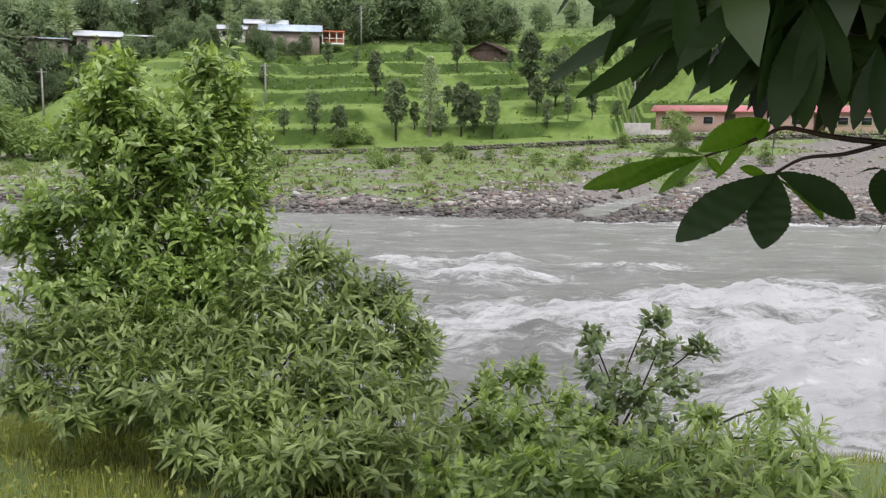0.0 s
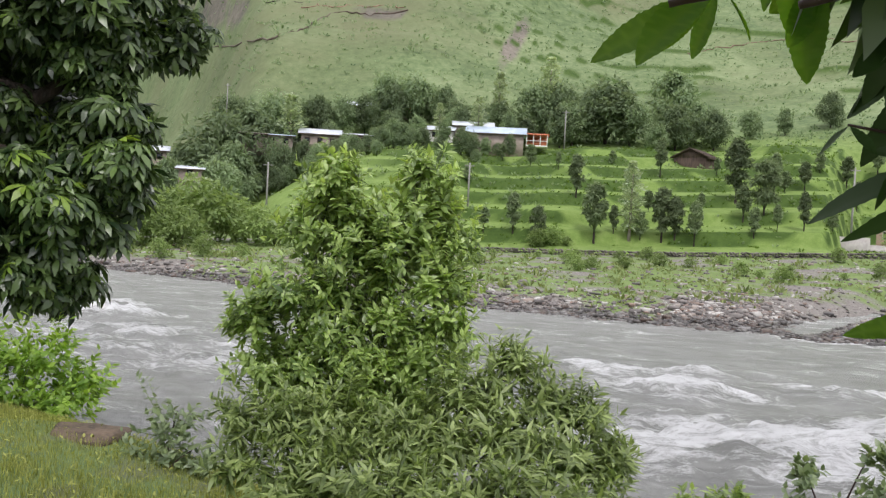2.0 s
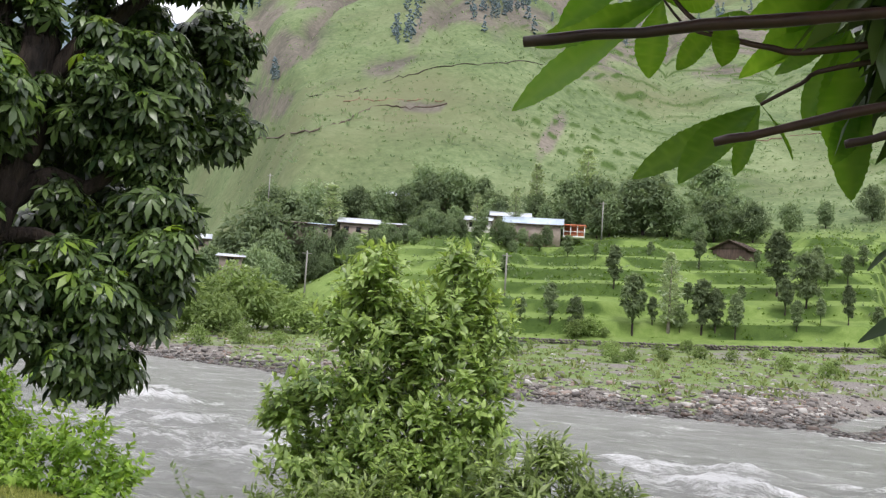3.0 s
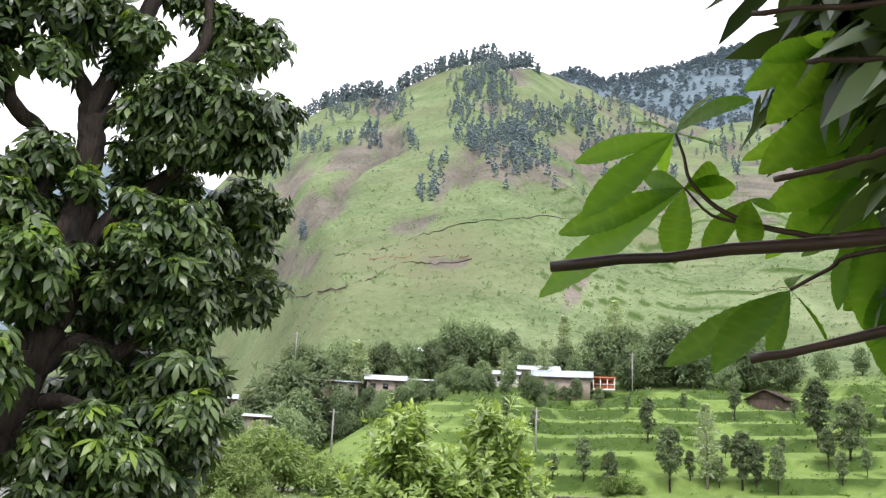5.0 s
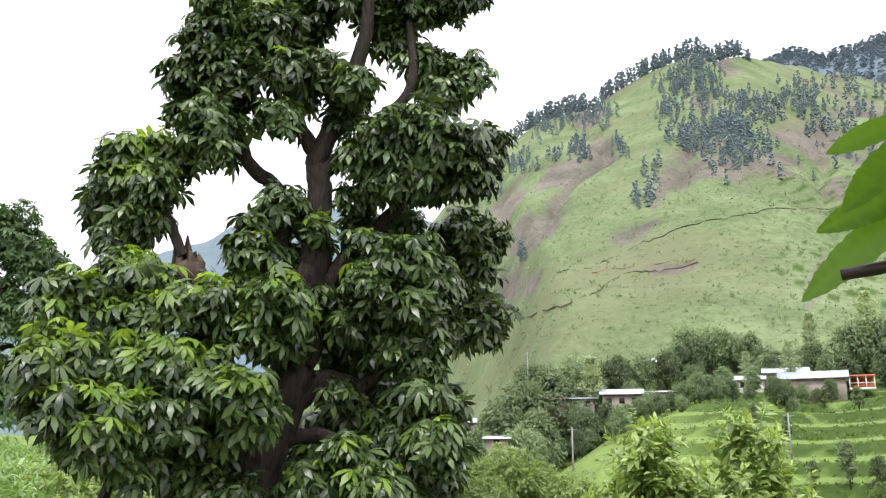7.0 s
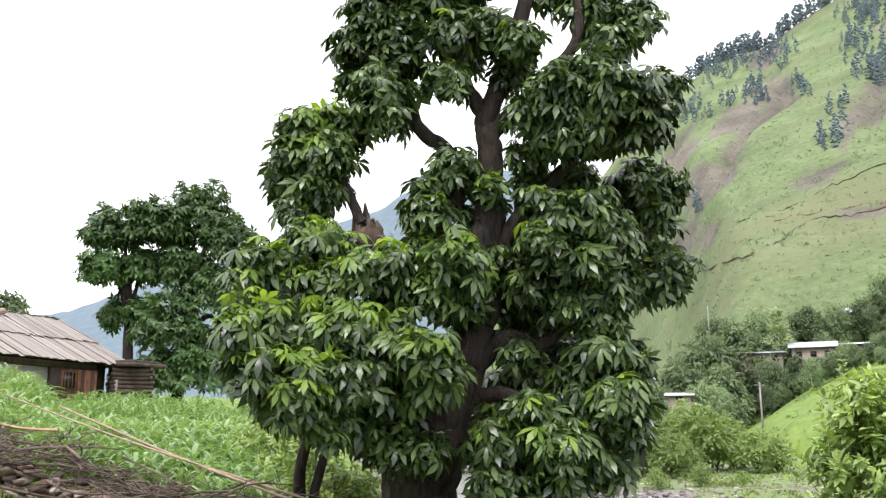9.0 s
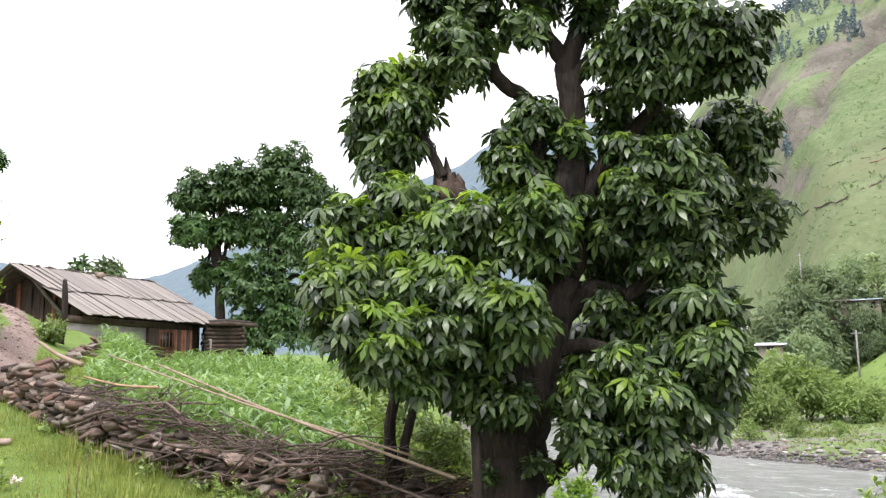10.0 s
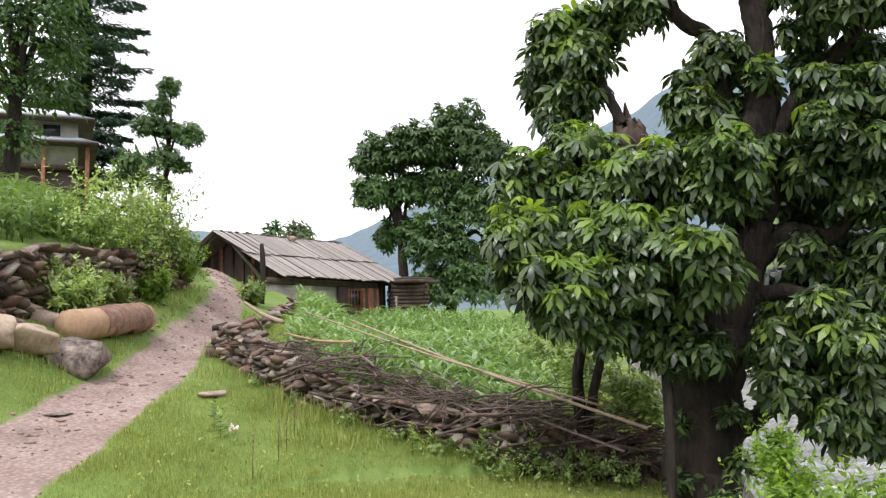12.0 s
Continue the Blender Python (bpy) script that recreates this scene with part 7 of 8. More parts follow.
def boulder(az, el, size, squash, mat, label, seed, sink=0.15, group=""):
    g, r = ground_at(az, el)
    v, f = crag(seed, squash)
    v = v * size
    ob = new("boulder", mesh_data("boulder", v, f, mat, True))
    ob.location = Vector(g + (0, 0, size * squash * 0.4 - sink))
    ob.rotation_euler = (0, 0, seed)
    tagged(ob, label, "boulder", group)


boulder(83.1, -0.8, 1.15, 0.72, "boulder", "dark mottled boulder half sunk in the grass", 601)
boulder(86.2, 0.6, 1.1, 0.55, "sandstone", "large pale sandy boulder beside the log", 602)
boulder(88.6, 0.9, 1.2, 0.6, "sandstone", "pale boulder at the edge of the path", 603)
boulder(84.6, 2.0, 0.8, 0.6, "pale_stone", "flat pale stone behind the dark boulder", 604)

# dry stone wall below the path, with brushwood on it
base_pts = [ground_at(az, el)[0] for az, el in ((70.4, 2.6), (72.8, 1.0), (75.0, -0.4), (72.1, -2.2), (69.7, -3.5), (66.1, -4.8), (63.3, -5.8), (60.4, -6.7), (56.9, -7.8), (53.3, -8.6), (49.9, -9.0), (47.6, -9.0))]
ob = thing("dry_stone_wall", base_pts[4], "tumbled dry stone wall of brown stones below the path", "wall")
core = np.array(base_pts)
geos = []
for p, q in zip(core[2:-1], core[3:]):
    d = q - p
    L = float(np.linalg.norm(d[:2]))
    geos.append(box((p + q) / 2 + (0, 0.16, 0.0), (L + 0.1, 0.2, 0.6), math.degrees(math.atan2(d[1], d[0]))))
# boxes added behind the stones, dark so the gaps look shaded
part("rubble_core", join(*geos), "dark_fill", ob)
stones_along(ob, core[2:], 6, lambda t: 0.72 + 0.14 * math.sin(t * 9), 0.25, 70, 0.25, 300, 0.1)
stones_along(ob, core[:3], 3, lambda t: 0.34 + 0.3 * t, 0.28, 71, 0.36, 90, 0.0)

# green weeds and creepers along the wall's foot
for i, (k, lift, size) in enumerate(((3, 0.1, 0.16), (4, 0.08, 0.14), (5, 0.1, 0.2), (6, 0.12, 0.18), (7, 0.15, 0.22), (8, 0.25, 0.3), (8.5, 0.4, 0.3), (9, 0.2, 0.3), (9.6, 0.35, 0.3), (10.3, 0.3, 0.32), (6.6, 0.1, 0.15), (7.6, 0.12, 0.2))):
    q = np.array([np.interp(k, np.arange(len(core)), core[:, j]) for j in range(3)]) + (0.05, -0.28, 0.0)
    g = np.array((q[0], q[1], height(q[0], q[1])))
    shrub("wall_weed", g, [(g + (0, 0, lift), size), (g + (0.25, -0.05, lift * 0.6), size * 0.7)], leaf_shape(0.55, 1, 0.2), 0.075, "shrub_leaf", "green_stem", "low leafy weed growing at the foot of the stone wall", 160 + i, 16, 10, 0.9, group="wall weeds")

# upper retaining wall
up_pts = [ground_at(az, el)[0] for az, el in ((90.5, 3.1), (87.4, 3.1), (84.3, 2.7), (81.8, 3.0), (79.6, 3.7), (77.6, 4.1))]
up_pts = np.array([p for p in up_pts])
for p in up_pts:
    p[1] = np.interp(p[0], UPPER_X, UPPER_Y) + 0.12
ob = thing("retaining_wall", up_pts[2], "rough dry stone retaining wall of brown stones under the upper field", "wall")
geos = []
for p, q in zip(up_pts[:-1], up_pts[1:]):
    d = q - p
    L = float(np.linalg.norm(d[:2]))
    geos.append(box((p + q) / 2 + (0, -0.25, 0.35), (L + 0.1, 0.5, 1.0), math.degrees(math.atan2(d[1], d[0]))))
# added backing; its dark colour paints the shade between stones
part("rubble_core", join(*geos), "dark_fill", ob)
stones_along(ob, up_pts, 10, lambda t: 1.45 + 0.15 * math.sin(t * 7), 0.36, 72, 0.34, 300, -0.1)


def stick_pile():
    """Brushwood thrown along the wall, and long pale poles leaning over it."""
    rng = np.random.default_rng(73)
    at = core[5] + (0, 0.2, 0)
    ob = thing("brushwood_pile", at, "pile of dry brown branches and twigs heaped along the stone wall", "brushwood")
    shapes = []
    for i in range(10):
        L = 1.0
        pts = np.array([(0, 0, 0), (0.33 * L, rng.uniform(-0.1, 0.1), rng.uniform(-0.05, 0.08)), (0.66 * L, rng.uniform(-0.07, 0.07), rng.uniform(-0.04, 0.05)), (L, rng.uniform(-0.1, 0.1), rng.uniform(-0.05, 0.06))]) - (0.5, 0, 0)
        g = [tube(bend(pts, 3), np.linspace(0.0125, 0.004, 10), 5, 0.15, i)]
        for j in range(3):
            s = pts[1] + (pts[2] - pts[1]) * (j - 0.5) / 1.5
            g.append(tube([s, s + (0.16, rng.uniform(-0.1, 0.1), rng.uniform(-0.02, 0.09)), s + (0.3, rng.uniform(-0.18, 0.18), rng.uniform(-0.04, 0.12))], (0.005, 0.004, 0.002), 4))
        shapes.append(mesh_data("branch", *join(*g), "dry_stick", True))
    line = core[3:]
    run = np.linspace(0, 1, len(line))
    for i in range(280):
        t = rng.random() ** 0.85
        p = np.array([np.interp(t, run, line[:, k]) for k in range(3)])
        q = np.array([np.interp(min(t + 0.05, 1), run, line[:, k]) for k in range(3)])
        ang = math.atan2(*(q - p)[[1, 0]] if np.linalg.norm(q - p) > 0 else (0, 1)) + rng.normal() * 0.75 + (3.14 if rng.random() < 0.4 else 0)
        h = 0.5 + 0.42 * rng.random() + (0.1 * math.sin(t * 11)) - 0.25 * max(0.0, t - 0.6)
        off = np.array((rng.uniform(-0.2, 0.35), rng.uniform(-0.3, 0.75)))
        L = 0.5 + 1.7 * rng.random() ** 1.6
        piece("branch", shapes[i % 10], ob, (p[0] + off[0] - at[0], p[1] + off[1] - at[1], p[2] + h - at[2] - 0.25 * abs(off[1] - 0.1)), (rng.uniform(-0.5, 0.5), rng.uniform(-0.28, 0.2), ang), (L, L, L * rng.uniform(0.7, 1.2)))
    for i in range(20):
        p = line[rng.integers(0, 8)]
        piece("branch", shapes[i % 10], ob, np.array((p[0] + rng.uniform(-0.3, 0.3) - at[0], p[1] + rng.uniform(-0.2, 0.2) - at[1], p[2] + 0.75 - at[2])), (0, -rng.uniform(0.4, 1.2), rng.uniform(0, 6.28)), (0.9, 0.9, 0.9))


stick_pile()
for a, b, rad, mat in (((69.6, 2.3, 17.5), (50.8, -4.2, 12.4), 0.018, "pale_pole"), ((66.7, 1.7, 17.0), (48.1, -5.6, 11.6), 0.024, "pale_pole"), ((70.9, 1.0, 17.4), (66.6, 0.3, 16.2), 0.024, "fresh_wood"), ((63.0, -1.2, 15.5), (49.6, -7.0, 11.5), 0.018, "dry_stick"), ((73.4, 3.0, 19.6), (71.0, 1.7, 18.6), 0.05, "pale_pole")):
    p, q = P(*a, END), P(*b, END)
    ob = thing("wooden_pole", (p + q) / 2, "long pale peeled pole leaning over the brushwood", "pole", "loose poles")
    k = bend([p, (p + q) / 2 + (0.02, 0, -0.06), q], 5)
    part("shaft", tube(k, np.linspace(rad * 0.7, rad, len(k)), 8, 0.06), mat, ob, smooth=True)


def hut():
    """Low farm hut: gabled plank roof in two courses over plastered and timber walls."""
    ridge_l, ridge_r = P(75.1, 7.2, 40.5, END), P(67.4, 6.6, 45.5, END)
    eave_l, eave_r = P(72.5, 4.75, 36.5, END), P(64.0, 4.25, 41.5, END)
    ridge_r[2] = ridge_l[2] = (ridge_l[2] + ridge_r[2]) / 2
    eave_l[2] = eave_r[2] = (eave_l[2] + eave_r[2]) / 2
    axis = ridge_r - ridge_l
    L = float(np.linalg.norm(axis[:2]))
    ux = axis / L * (1, 1, 0)
    down = (eave_l + eave_r) / 2 - (ridge_l + ridge_r) / 2
    down -= ux * float(down @ ux)
    g = np.array((eave_l + eave_r) / 2 * (1, 1, 0))
    floor = eave_l[2] - 2.0
    mid = (ridge_l + ridge_r) / 2
    base = np.array((mid[0], mid[1], floor))
    ob = thing("farm_hut", base, "low farm hut with a weathered plank roof and grey plaster wall", "hut")
    roof = part("roof_deck", join(*[(np.array([ridge_l + k * 0, ridge_r, ridge_r + d, ridge_l + d, ridge_l - (0, 0, 0.08), ridge_r - (0, 0, 0.08), ridge_r + d - (0, 0, 0.08), ridge_l + d - (0, 0, 0.08)]), np.array([(0, 3, 2, 1), (4, 5, 6, 7), (0, 1, 5, 4), (1, 2, 6, 5), (2, 3, 7, 6), (3, 0, 4, 7)])) for k, d in ((0, down), (1, down * (-1, -1, 1)))]), "dark_wood", ob)
    rng = np.random.default_rng(75)
    slope = float(np.linalg.norm(down))
    n = 40
    w = (L + 0.5) / n
    dirn = down / slope
    nrm = np.cross(ux, dirn)
    nrm = nrm if nrm[2] > 0 else -nrm
    plank = mesh_data("plank", *box((0, 0, 0), (1, 1, 1), 0, 1, 0.06), "old_plank")
    rot = Matrix((ux, nrm, -dirn)).transposed()
    for side in (1, -1):
        dn = dirn if side == 1 else dirn * (-1, -1, 1)
        nm = nrm if side == 1 else nrm * (-1, -1, 1)
        rot = Matrix((Vector(ux), Vector(nm), Vector(np.cross(ux, nm)))).transposed()
        for t0, t1, lift in ((-0.03, 0.55, 0.11), (0.47, 1.06, 0.04)):
            for i in range(n):
                a0, a1 = t0 + rng.uniform(-0.01, 0.01), t1 + rng.uniform(-0.018, 0.018)
                c = ridge_l + ux * ((i + 0.5) * w - 0.25) + dn * slope * (a0 + a1) / 2 + nm * (lift + rng.uniform(0, 0.05))
                o = piece("plank", plank, roof, c - base, rot.to_euler(), (w * rng.uniform(0.74, 0.97), 0.035, slope * (a1 - a0)))
                o.rotation_euler.rotate_axis("Z", rng.uniform(-0.012, 0.012))
    # walls under the eave, set back
    inn = -dirn * (1, 1, 0)
    inn = inn / np.linalg.norm(inn)
    fl, fr = eave_l + ux * 0.6 + inn * 0.5, eave_r - ux * 0.5 + inn * 0.5
    yaw = math.degrees(math.atan2(ux[1], ux[0]))
    Lw = float(np.linalg.norm((fr - fl)[:2]))
    top = eave_l[2] - 0.05

    def face(t0, t1, z0, z1, out=0.0, thick=0.25):
        c = fl + (fr - fl) * (t0 + t1) / 2 - inn * out
        return box((c[0], c[1], (z0 + z1) / 2), (Lw * (t1 - t0), thick, z1 - z0), yaw)

    part("plaster_wall", face(0.0, 0.62, floor - 0.8, top - 0.32), "mud_plaster", ob, "grey mud plaster")
    part("wall_beam", face(-0.02, 1.02, top - 0.30, top - 0.05, 0.04), "dark_wood", ob)
    part("timber_wall", face(0.62, 1.0, floor - 0.8, top - 0.32), "dark_wood", ob)
    for i in range(14):
        t = 0.63 + 0.37 * i / 14
        part("board", face(t, t + 0.023, floor - 0.6, top - 0.34, 0.05 + 0.01 * (i % 2), 0.2), "red_wood" if i % 3 else "dark_wood", ob)
    win = part("window_frame", face(0.70, 0.84, floor + 0.75, floor + 1.55, 0.12, 0.14), "red_wood", ob)
    part("window_opening", face(0.712, 0.828, floor + 0.83, floor + 1.47, 0.16, 0.1), "dark_glass", win)
    for i in range(4):
        t = 0.72 + 0.03 * i
        part("window_bar", face(t, t + 0.006, floor + 0.8, floor + 1.5, 0.21, 0.05), "red_wood", win)
    # gable end
    back = -down * (1, 1, 0) * 0.94
    gl = ridge_l + ux * 0.9
    a, b = gl + down * 0.9, gl + down * (-1, -1, 1) * 0.9
    tri = np.array([gl - (0, 0, 0.15), a, b, a * (1, 1, 0) + (0, 0, floor - 0.6), b * (1, 1, 0) + (0, 0, floor - 0.6)])
    tri2 = tri + ux * 0.15
    part("gable_wall", (np.concatenate([tri, tri2]), np.array([(0, 2, 1), (1, 2, 4), (1, 4, 3), (5, 6, 7), (6, 9, 7), (6, 8, 9), (0, 1, 6), (0, 6, 5), (0, 5, 7), (0, 7, 2)])), "dark_wood", ob)
    for i in range(9):
        t = -0.75 + 1.5 * i / 8
        p0 = gl + (down if t > 0 else down * (-1, -1, 1)) * abs(t) * 0.9 - ux * 0.05
        part("gable_board", box((p0[0], p0[1], (p0[2] - 0.15 + floor - 0.4) / 2), (0.06, 0.24, max(0.2, p0[2] - 0.15 - floor + 0.4)), yaw), "dark_wood" if i % 3 else "red_wood", ob)
    part("brace", tube([gl + down * 0.7 - ux * 0.2 - (0, 0, 1.3), gl - ux * 0.2 - (0, 0, 0.2)], 0.08, 6), "pale_bark", ob)
    part("far_gable", (np.concatenate([tri, tri2]) + ux * (L - 1.9), np.array([(0, 2, 1), (1, 2, 4), (1, 4, 3), (5, 6, 7), (6, 9, 7), (6, 8, 9), (0, 1, 6), (0, 6, 5), (0, 5, 7), (0, 7, 2)])), "dark_wood", ob)
    part("roof_stone", (rock(77, 0.6, 2)[0] * 0.5 + ridge_l + ux * L * 0.52 + dirn * 0.5 + nrm * 0.3, rock(77, 0.6, 2)[1]), "pale_stone", ob)


hut()


def cabin():
    """Small log crib with a flat earth roof."""
    c = P(63.0, 2.2, 42.5, END)
    c[2] = height(c[0], c[1]) - 0.2
    ob = thing("log_cabin", c, "small dark log cabin with a flat roof beside the hut", "cabin")
    top = P(63.0, 4.1, 42.5, END)[2]
    n = 11
    for i in range(n):
        z = c[2] + (top - c[2] - 0.2) * (i + 0.5) / n
        for s in (-1, 1):
            for ax in (0, 1):
                d = np.array((0.35, 0.94, 0)) if ax == 0 else np.array((-0.94, 0.35, 0))
                e = np.array((-0.94, 0.35, 0)) if ax == 0 else np.array((0.35, 0.94, 0))
                # the upper courses leave an opening in the wall towards the field
                if i > 6 and s == -1 and ax == 1:
                    continue
                p = c * (1, 1, 0) + e * s * 0.8 + (0, 0, z + 0.03 * ax)
                out = 0.82 + 0.13 * ((i * 7 + ax * 3) % 5) / 5
                part("log", tube([p - d * out, p + d * (out + 0.05)], 0.085 + 0.03 * ((i * 3 + ax) % 4) / 4, 7, 0.08, i), "dark_wood", ob, smooth=True)
    for k in (-0.75, 0.1, 0.75):
        p = c * (1, 1, 0) + np.array((-0.28, -0.75, 0)) + np.array((-0.94, 0.35, 0)) * k
        part("post", tube([p + (0, 0, c[2]), p + (0, 0, top - 0.1)], 0.06, 7, 0.08), "dark_wood", ob, smooth=True)
    p = c * (1, 1, 0) + np.array((-0.32, -0.86, 0))
    part("hung_cloth", box((p[0], p[1], top - 0.62), (0.7, 0.05, 0.16), 160), "white_wall", ob, "pale cloth hung over the opening")
    part("roof", box((c[0], c[1], top - 0.05), (2.4, 2.3, 0.16), 20, 0.97, 0.05), "dark_wood", ob)
    part("roof_sods", box((c[0], c[1], top + 0.1), (2.1, 2.0, 0.1), 20, 0.9, 0.1), "dark_fill", ob)
    part("door_board", box(c + np.array((0.45, -0.95, 0.9)), (0.4, 0.08, 1.2), 20), "old_plank", ob)


cabin()

# charred stump post by the path
r = 31.0
g = P(72.4, 0, r, END)
g[2] = height(g[0], g[1])
ob = thing("stump_post", g, "charred old stump post standing by the path", "post")
t = P(72.3, 6.7, r, END)
part("shaft", tube(bend([g - (0, 0, 0.2), g * 0.5 + t * 0.5 + (0.08, 0.05, 0), t], 3), np.linspace(0.13, 0.07, 7), 9, 0.25, 8), "bark", ob, smooth=True)


def leafy(name, az, r, masses, base_el, label, leaf_geo, leaf, mat, trunk, seed, dens=1.0, lean=0.0, limbs=True, origin=END, shell=0.35):
    """A tree set by its clumps (bearing, height angle, radius in degrees)."""
    rng = np.random.default_rng(seed)
    top = P(az, base_el, r, origin)
    g = np.array((top[0], top[1], min(height(top[0], top[1]), top[2])))
    ob = thing(name, g, label, "tree")
    crown_mid = np.mean([P(a, e, r, origin) for a, e, w in masses], axis=0)
    part("trunk", tube(bend([g - (0, 0, 0.2), (g + crown_mid) / 2 + rng.normal(size=3) * 0.1, crown_mid], 5), np.linspace(trunk, trunk * 0.5, 11), 10, 0.1, seed), "bark", ob, smooth=True)
    for i, (a, e, w) in enumerate(masses):
        c = P(a, e, r + rng.uniform(-1, 1) * radians(w) * r * 0.8, origin)
        rad = radians(w) * r
        if limbs:
            part("limb", tube(bend([g * 0.35 + crown_mid * 0.65, (crown_mid + c) / 2 + rng.normal(size=3) * rad * 0.2, c], 4), np.linspace(trunk * 0.45, trunk * 0.12, 9), 6, 0.1, seed + i), "bark", ob, smooth=True)
        n = int(dens * 150 * (rad / leaf) ** 1.35 / 3) + 60
        part("crown", clump(rng, c, (rad, rad, rad * 0.95), n, leaf_geo, leaf, shell, 0.55), mat, ob)
    return ob


PALM_S = palmate(6, 0.42, 140, 0.4, 1)
leafy("walnut_tree", 63.2, 47, [(64.6, 12.0, 1.9), (65.0, 9.8, 1.5), (62.2, 12.8, 1.8), (64.0, 7.0, 1.1), (62.8, 10.0, 1.4), (62.4, 7.2, 1.2)], 2.4, "round-crowned dark walnut tree behind the hut", PALM_S, 0.42, "dark_leaf", 0.32, 81, 1.7)
leafy("walnut_tree", 60.4, 46, [(59.3, 13.5, 2.3), (57.6, 11.8, 2.0), (60.6, 10.2, 2.2), (58.4, 8.7, 2.2), (60.8, 6.2, 2.4), (59.2, 4.0, 2.3), (57.2, 5.4, 1.6), (61.2, 3.6, 1.6), (61.4, 12.6, 1.6)], 2.4, "broad dark walnut tree standing beside the log cabin", PALM_S, 0.42, "dark_leaf", 0.36, 82, 1.7)
leafy("pollard_tree", 78.3, 46, [(78.0, 16.3, 0.75), (78.5, 15.1, 0.8), (79.1, 13.9, 1.15), (77.9, 13.6, 0.8), (76.7, 13.4, 1.0), (78.3, 11.9, 1.1), (77.2, 11.5, 0.55), (78.4, 10.3, 0.7)], 9.3, "tall pollarded chestnut with separate round leafy clumps", PALM_S, 0.25, "dark_leaf", 0.2, 83)
leafy("orchard_tree", 80.2, 42, [(80.2, 11.7, 0.9), (79.6, 10.6, 0.8), (80.8, 10.8, 0.8)], 8.6, "small leafy tree behind the wall bushes", LEAF_OVAL, 0.3, "dark_leaf", 0.12, 84)
leafy("far_tree", 71.5, 75, [(71.5, 7.6, 0.55), (71.8, 7.2, 0.4)], 5.2, "small round tree behind the hut roof", LEAF_OVAL, 0.5, "dark_leaf", 0.14, 85)
leafy("far_tree", 70.0, 70, [(70.0, 7.6, 0.7), (69.5, 7.1, 0.6), (70.5, 7.0, 0.55)], 5.0, "round tree showing above the hut roof", LEAF_OVAL, 0.5, "far_leaf", 0.16, 86)
leafy("broadleaf_shade_tree", 87.0, 36, [(85.9, 18.8, 3.0), (87.4, 15.8, 2.8), (84.7, 15.6, 2.2), (86.8, 12.6, 1.7), (85.2, 20.8, 2.6), (88.4, 19.2, 3.2), (90.0, 16.0, 3.2), (84.2, 18.0, 1.6), (87.5, 23.0, 3.0)], 9.0, "large dark leafy tree over the timber house", LEAF_OVAL, 0.26, "dark_leaf", 0.35, 87, 1.1)


def deodar():
    """Big conifer with level, drooping boughs."""
    rng = np.random.default_rng(88)
    r = 62
    g = on_ground(83.0, r)
    top = P(83.0, 36.0, r, END)
    ob = thing("deodar_tree", g, "tall dark deodar with tiered drooping boughs above the house", "tree")
    h = top[2] - g[2]
    part("trunk", tube([g - (0, 0, 0.3), g + (0, 0, h * 0.5), top], (0.5, 0.3, 0.05), 10, 0.08), "bark", ob, smooth=True)
    needle = leaf_shape(0.34, 1, 0.25)
    for i in range(34):
        t = 0.06 + 0.9 * i / 34
        reach = 4.6 * (1 - t) ** 0.6 + 0.4
        geos = []
        for j in range(10):
            a = rng.uniform(0, 6.28)
            L = reach * rng.uniform(0.65, 1.1)
            s = g + (0, 0, h * t)
            e = s + np.array((math.cos(a) * L, math.sin(a) * L, -0.08 * L + 0.15))
            n = int(110 + 45 * L)
            u = rng.random(n) ** 0.7
            side = np.array((-math.sin(a), math.cos(a), 0))
            pos = s + (e - s) * u[:, None] + side * (rng.normal(size=n) * 0.2 * L * (1.05 - u))[:, None] + rng.normal(size=(n, 3)) * (0.05, 0.05, 0.09)
            fwd = (e - s) / L + side * rng.normal(size=n)[:, None] * 0.6 + rng.normal(size=(n, 3)) * 0.2 - (0, 0, 0.15)
            geos.append(scatter(needle, pos, fwd, np.tile((0, 0, 1.0), (n, 1)) + rng.normal(size=(n, 3)) * 0.3, rng.uniform(0.3, 0.55, n)))
        part("bough", join(*geos), "conifer_needle", ob)


deodar()


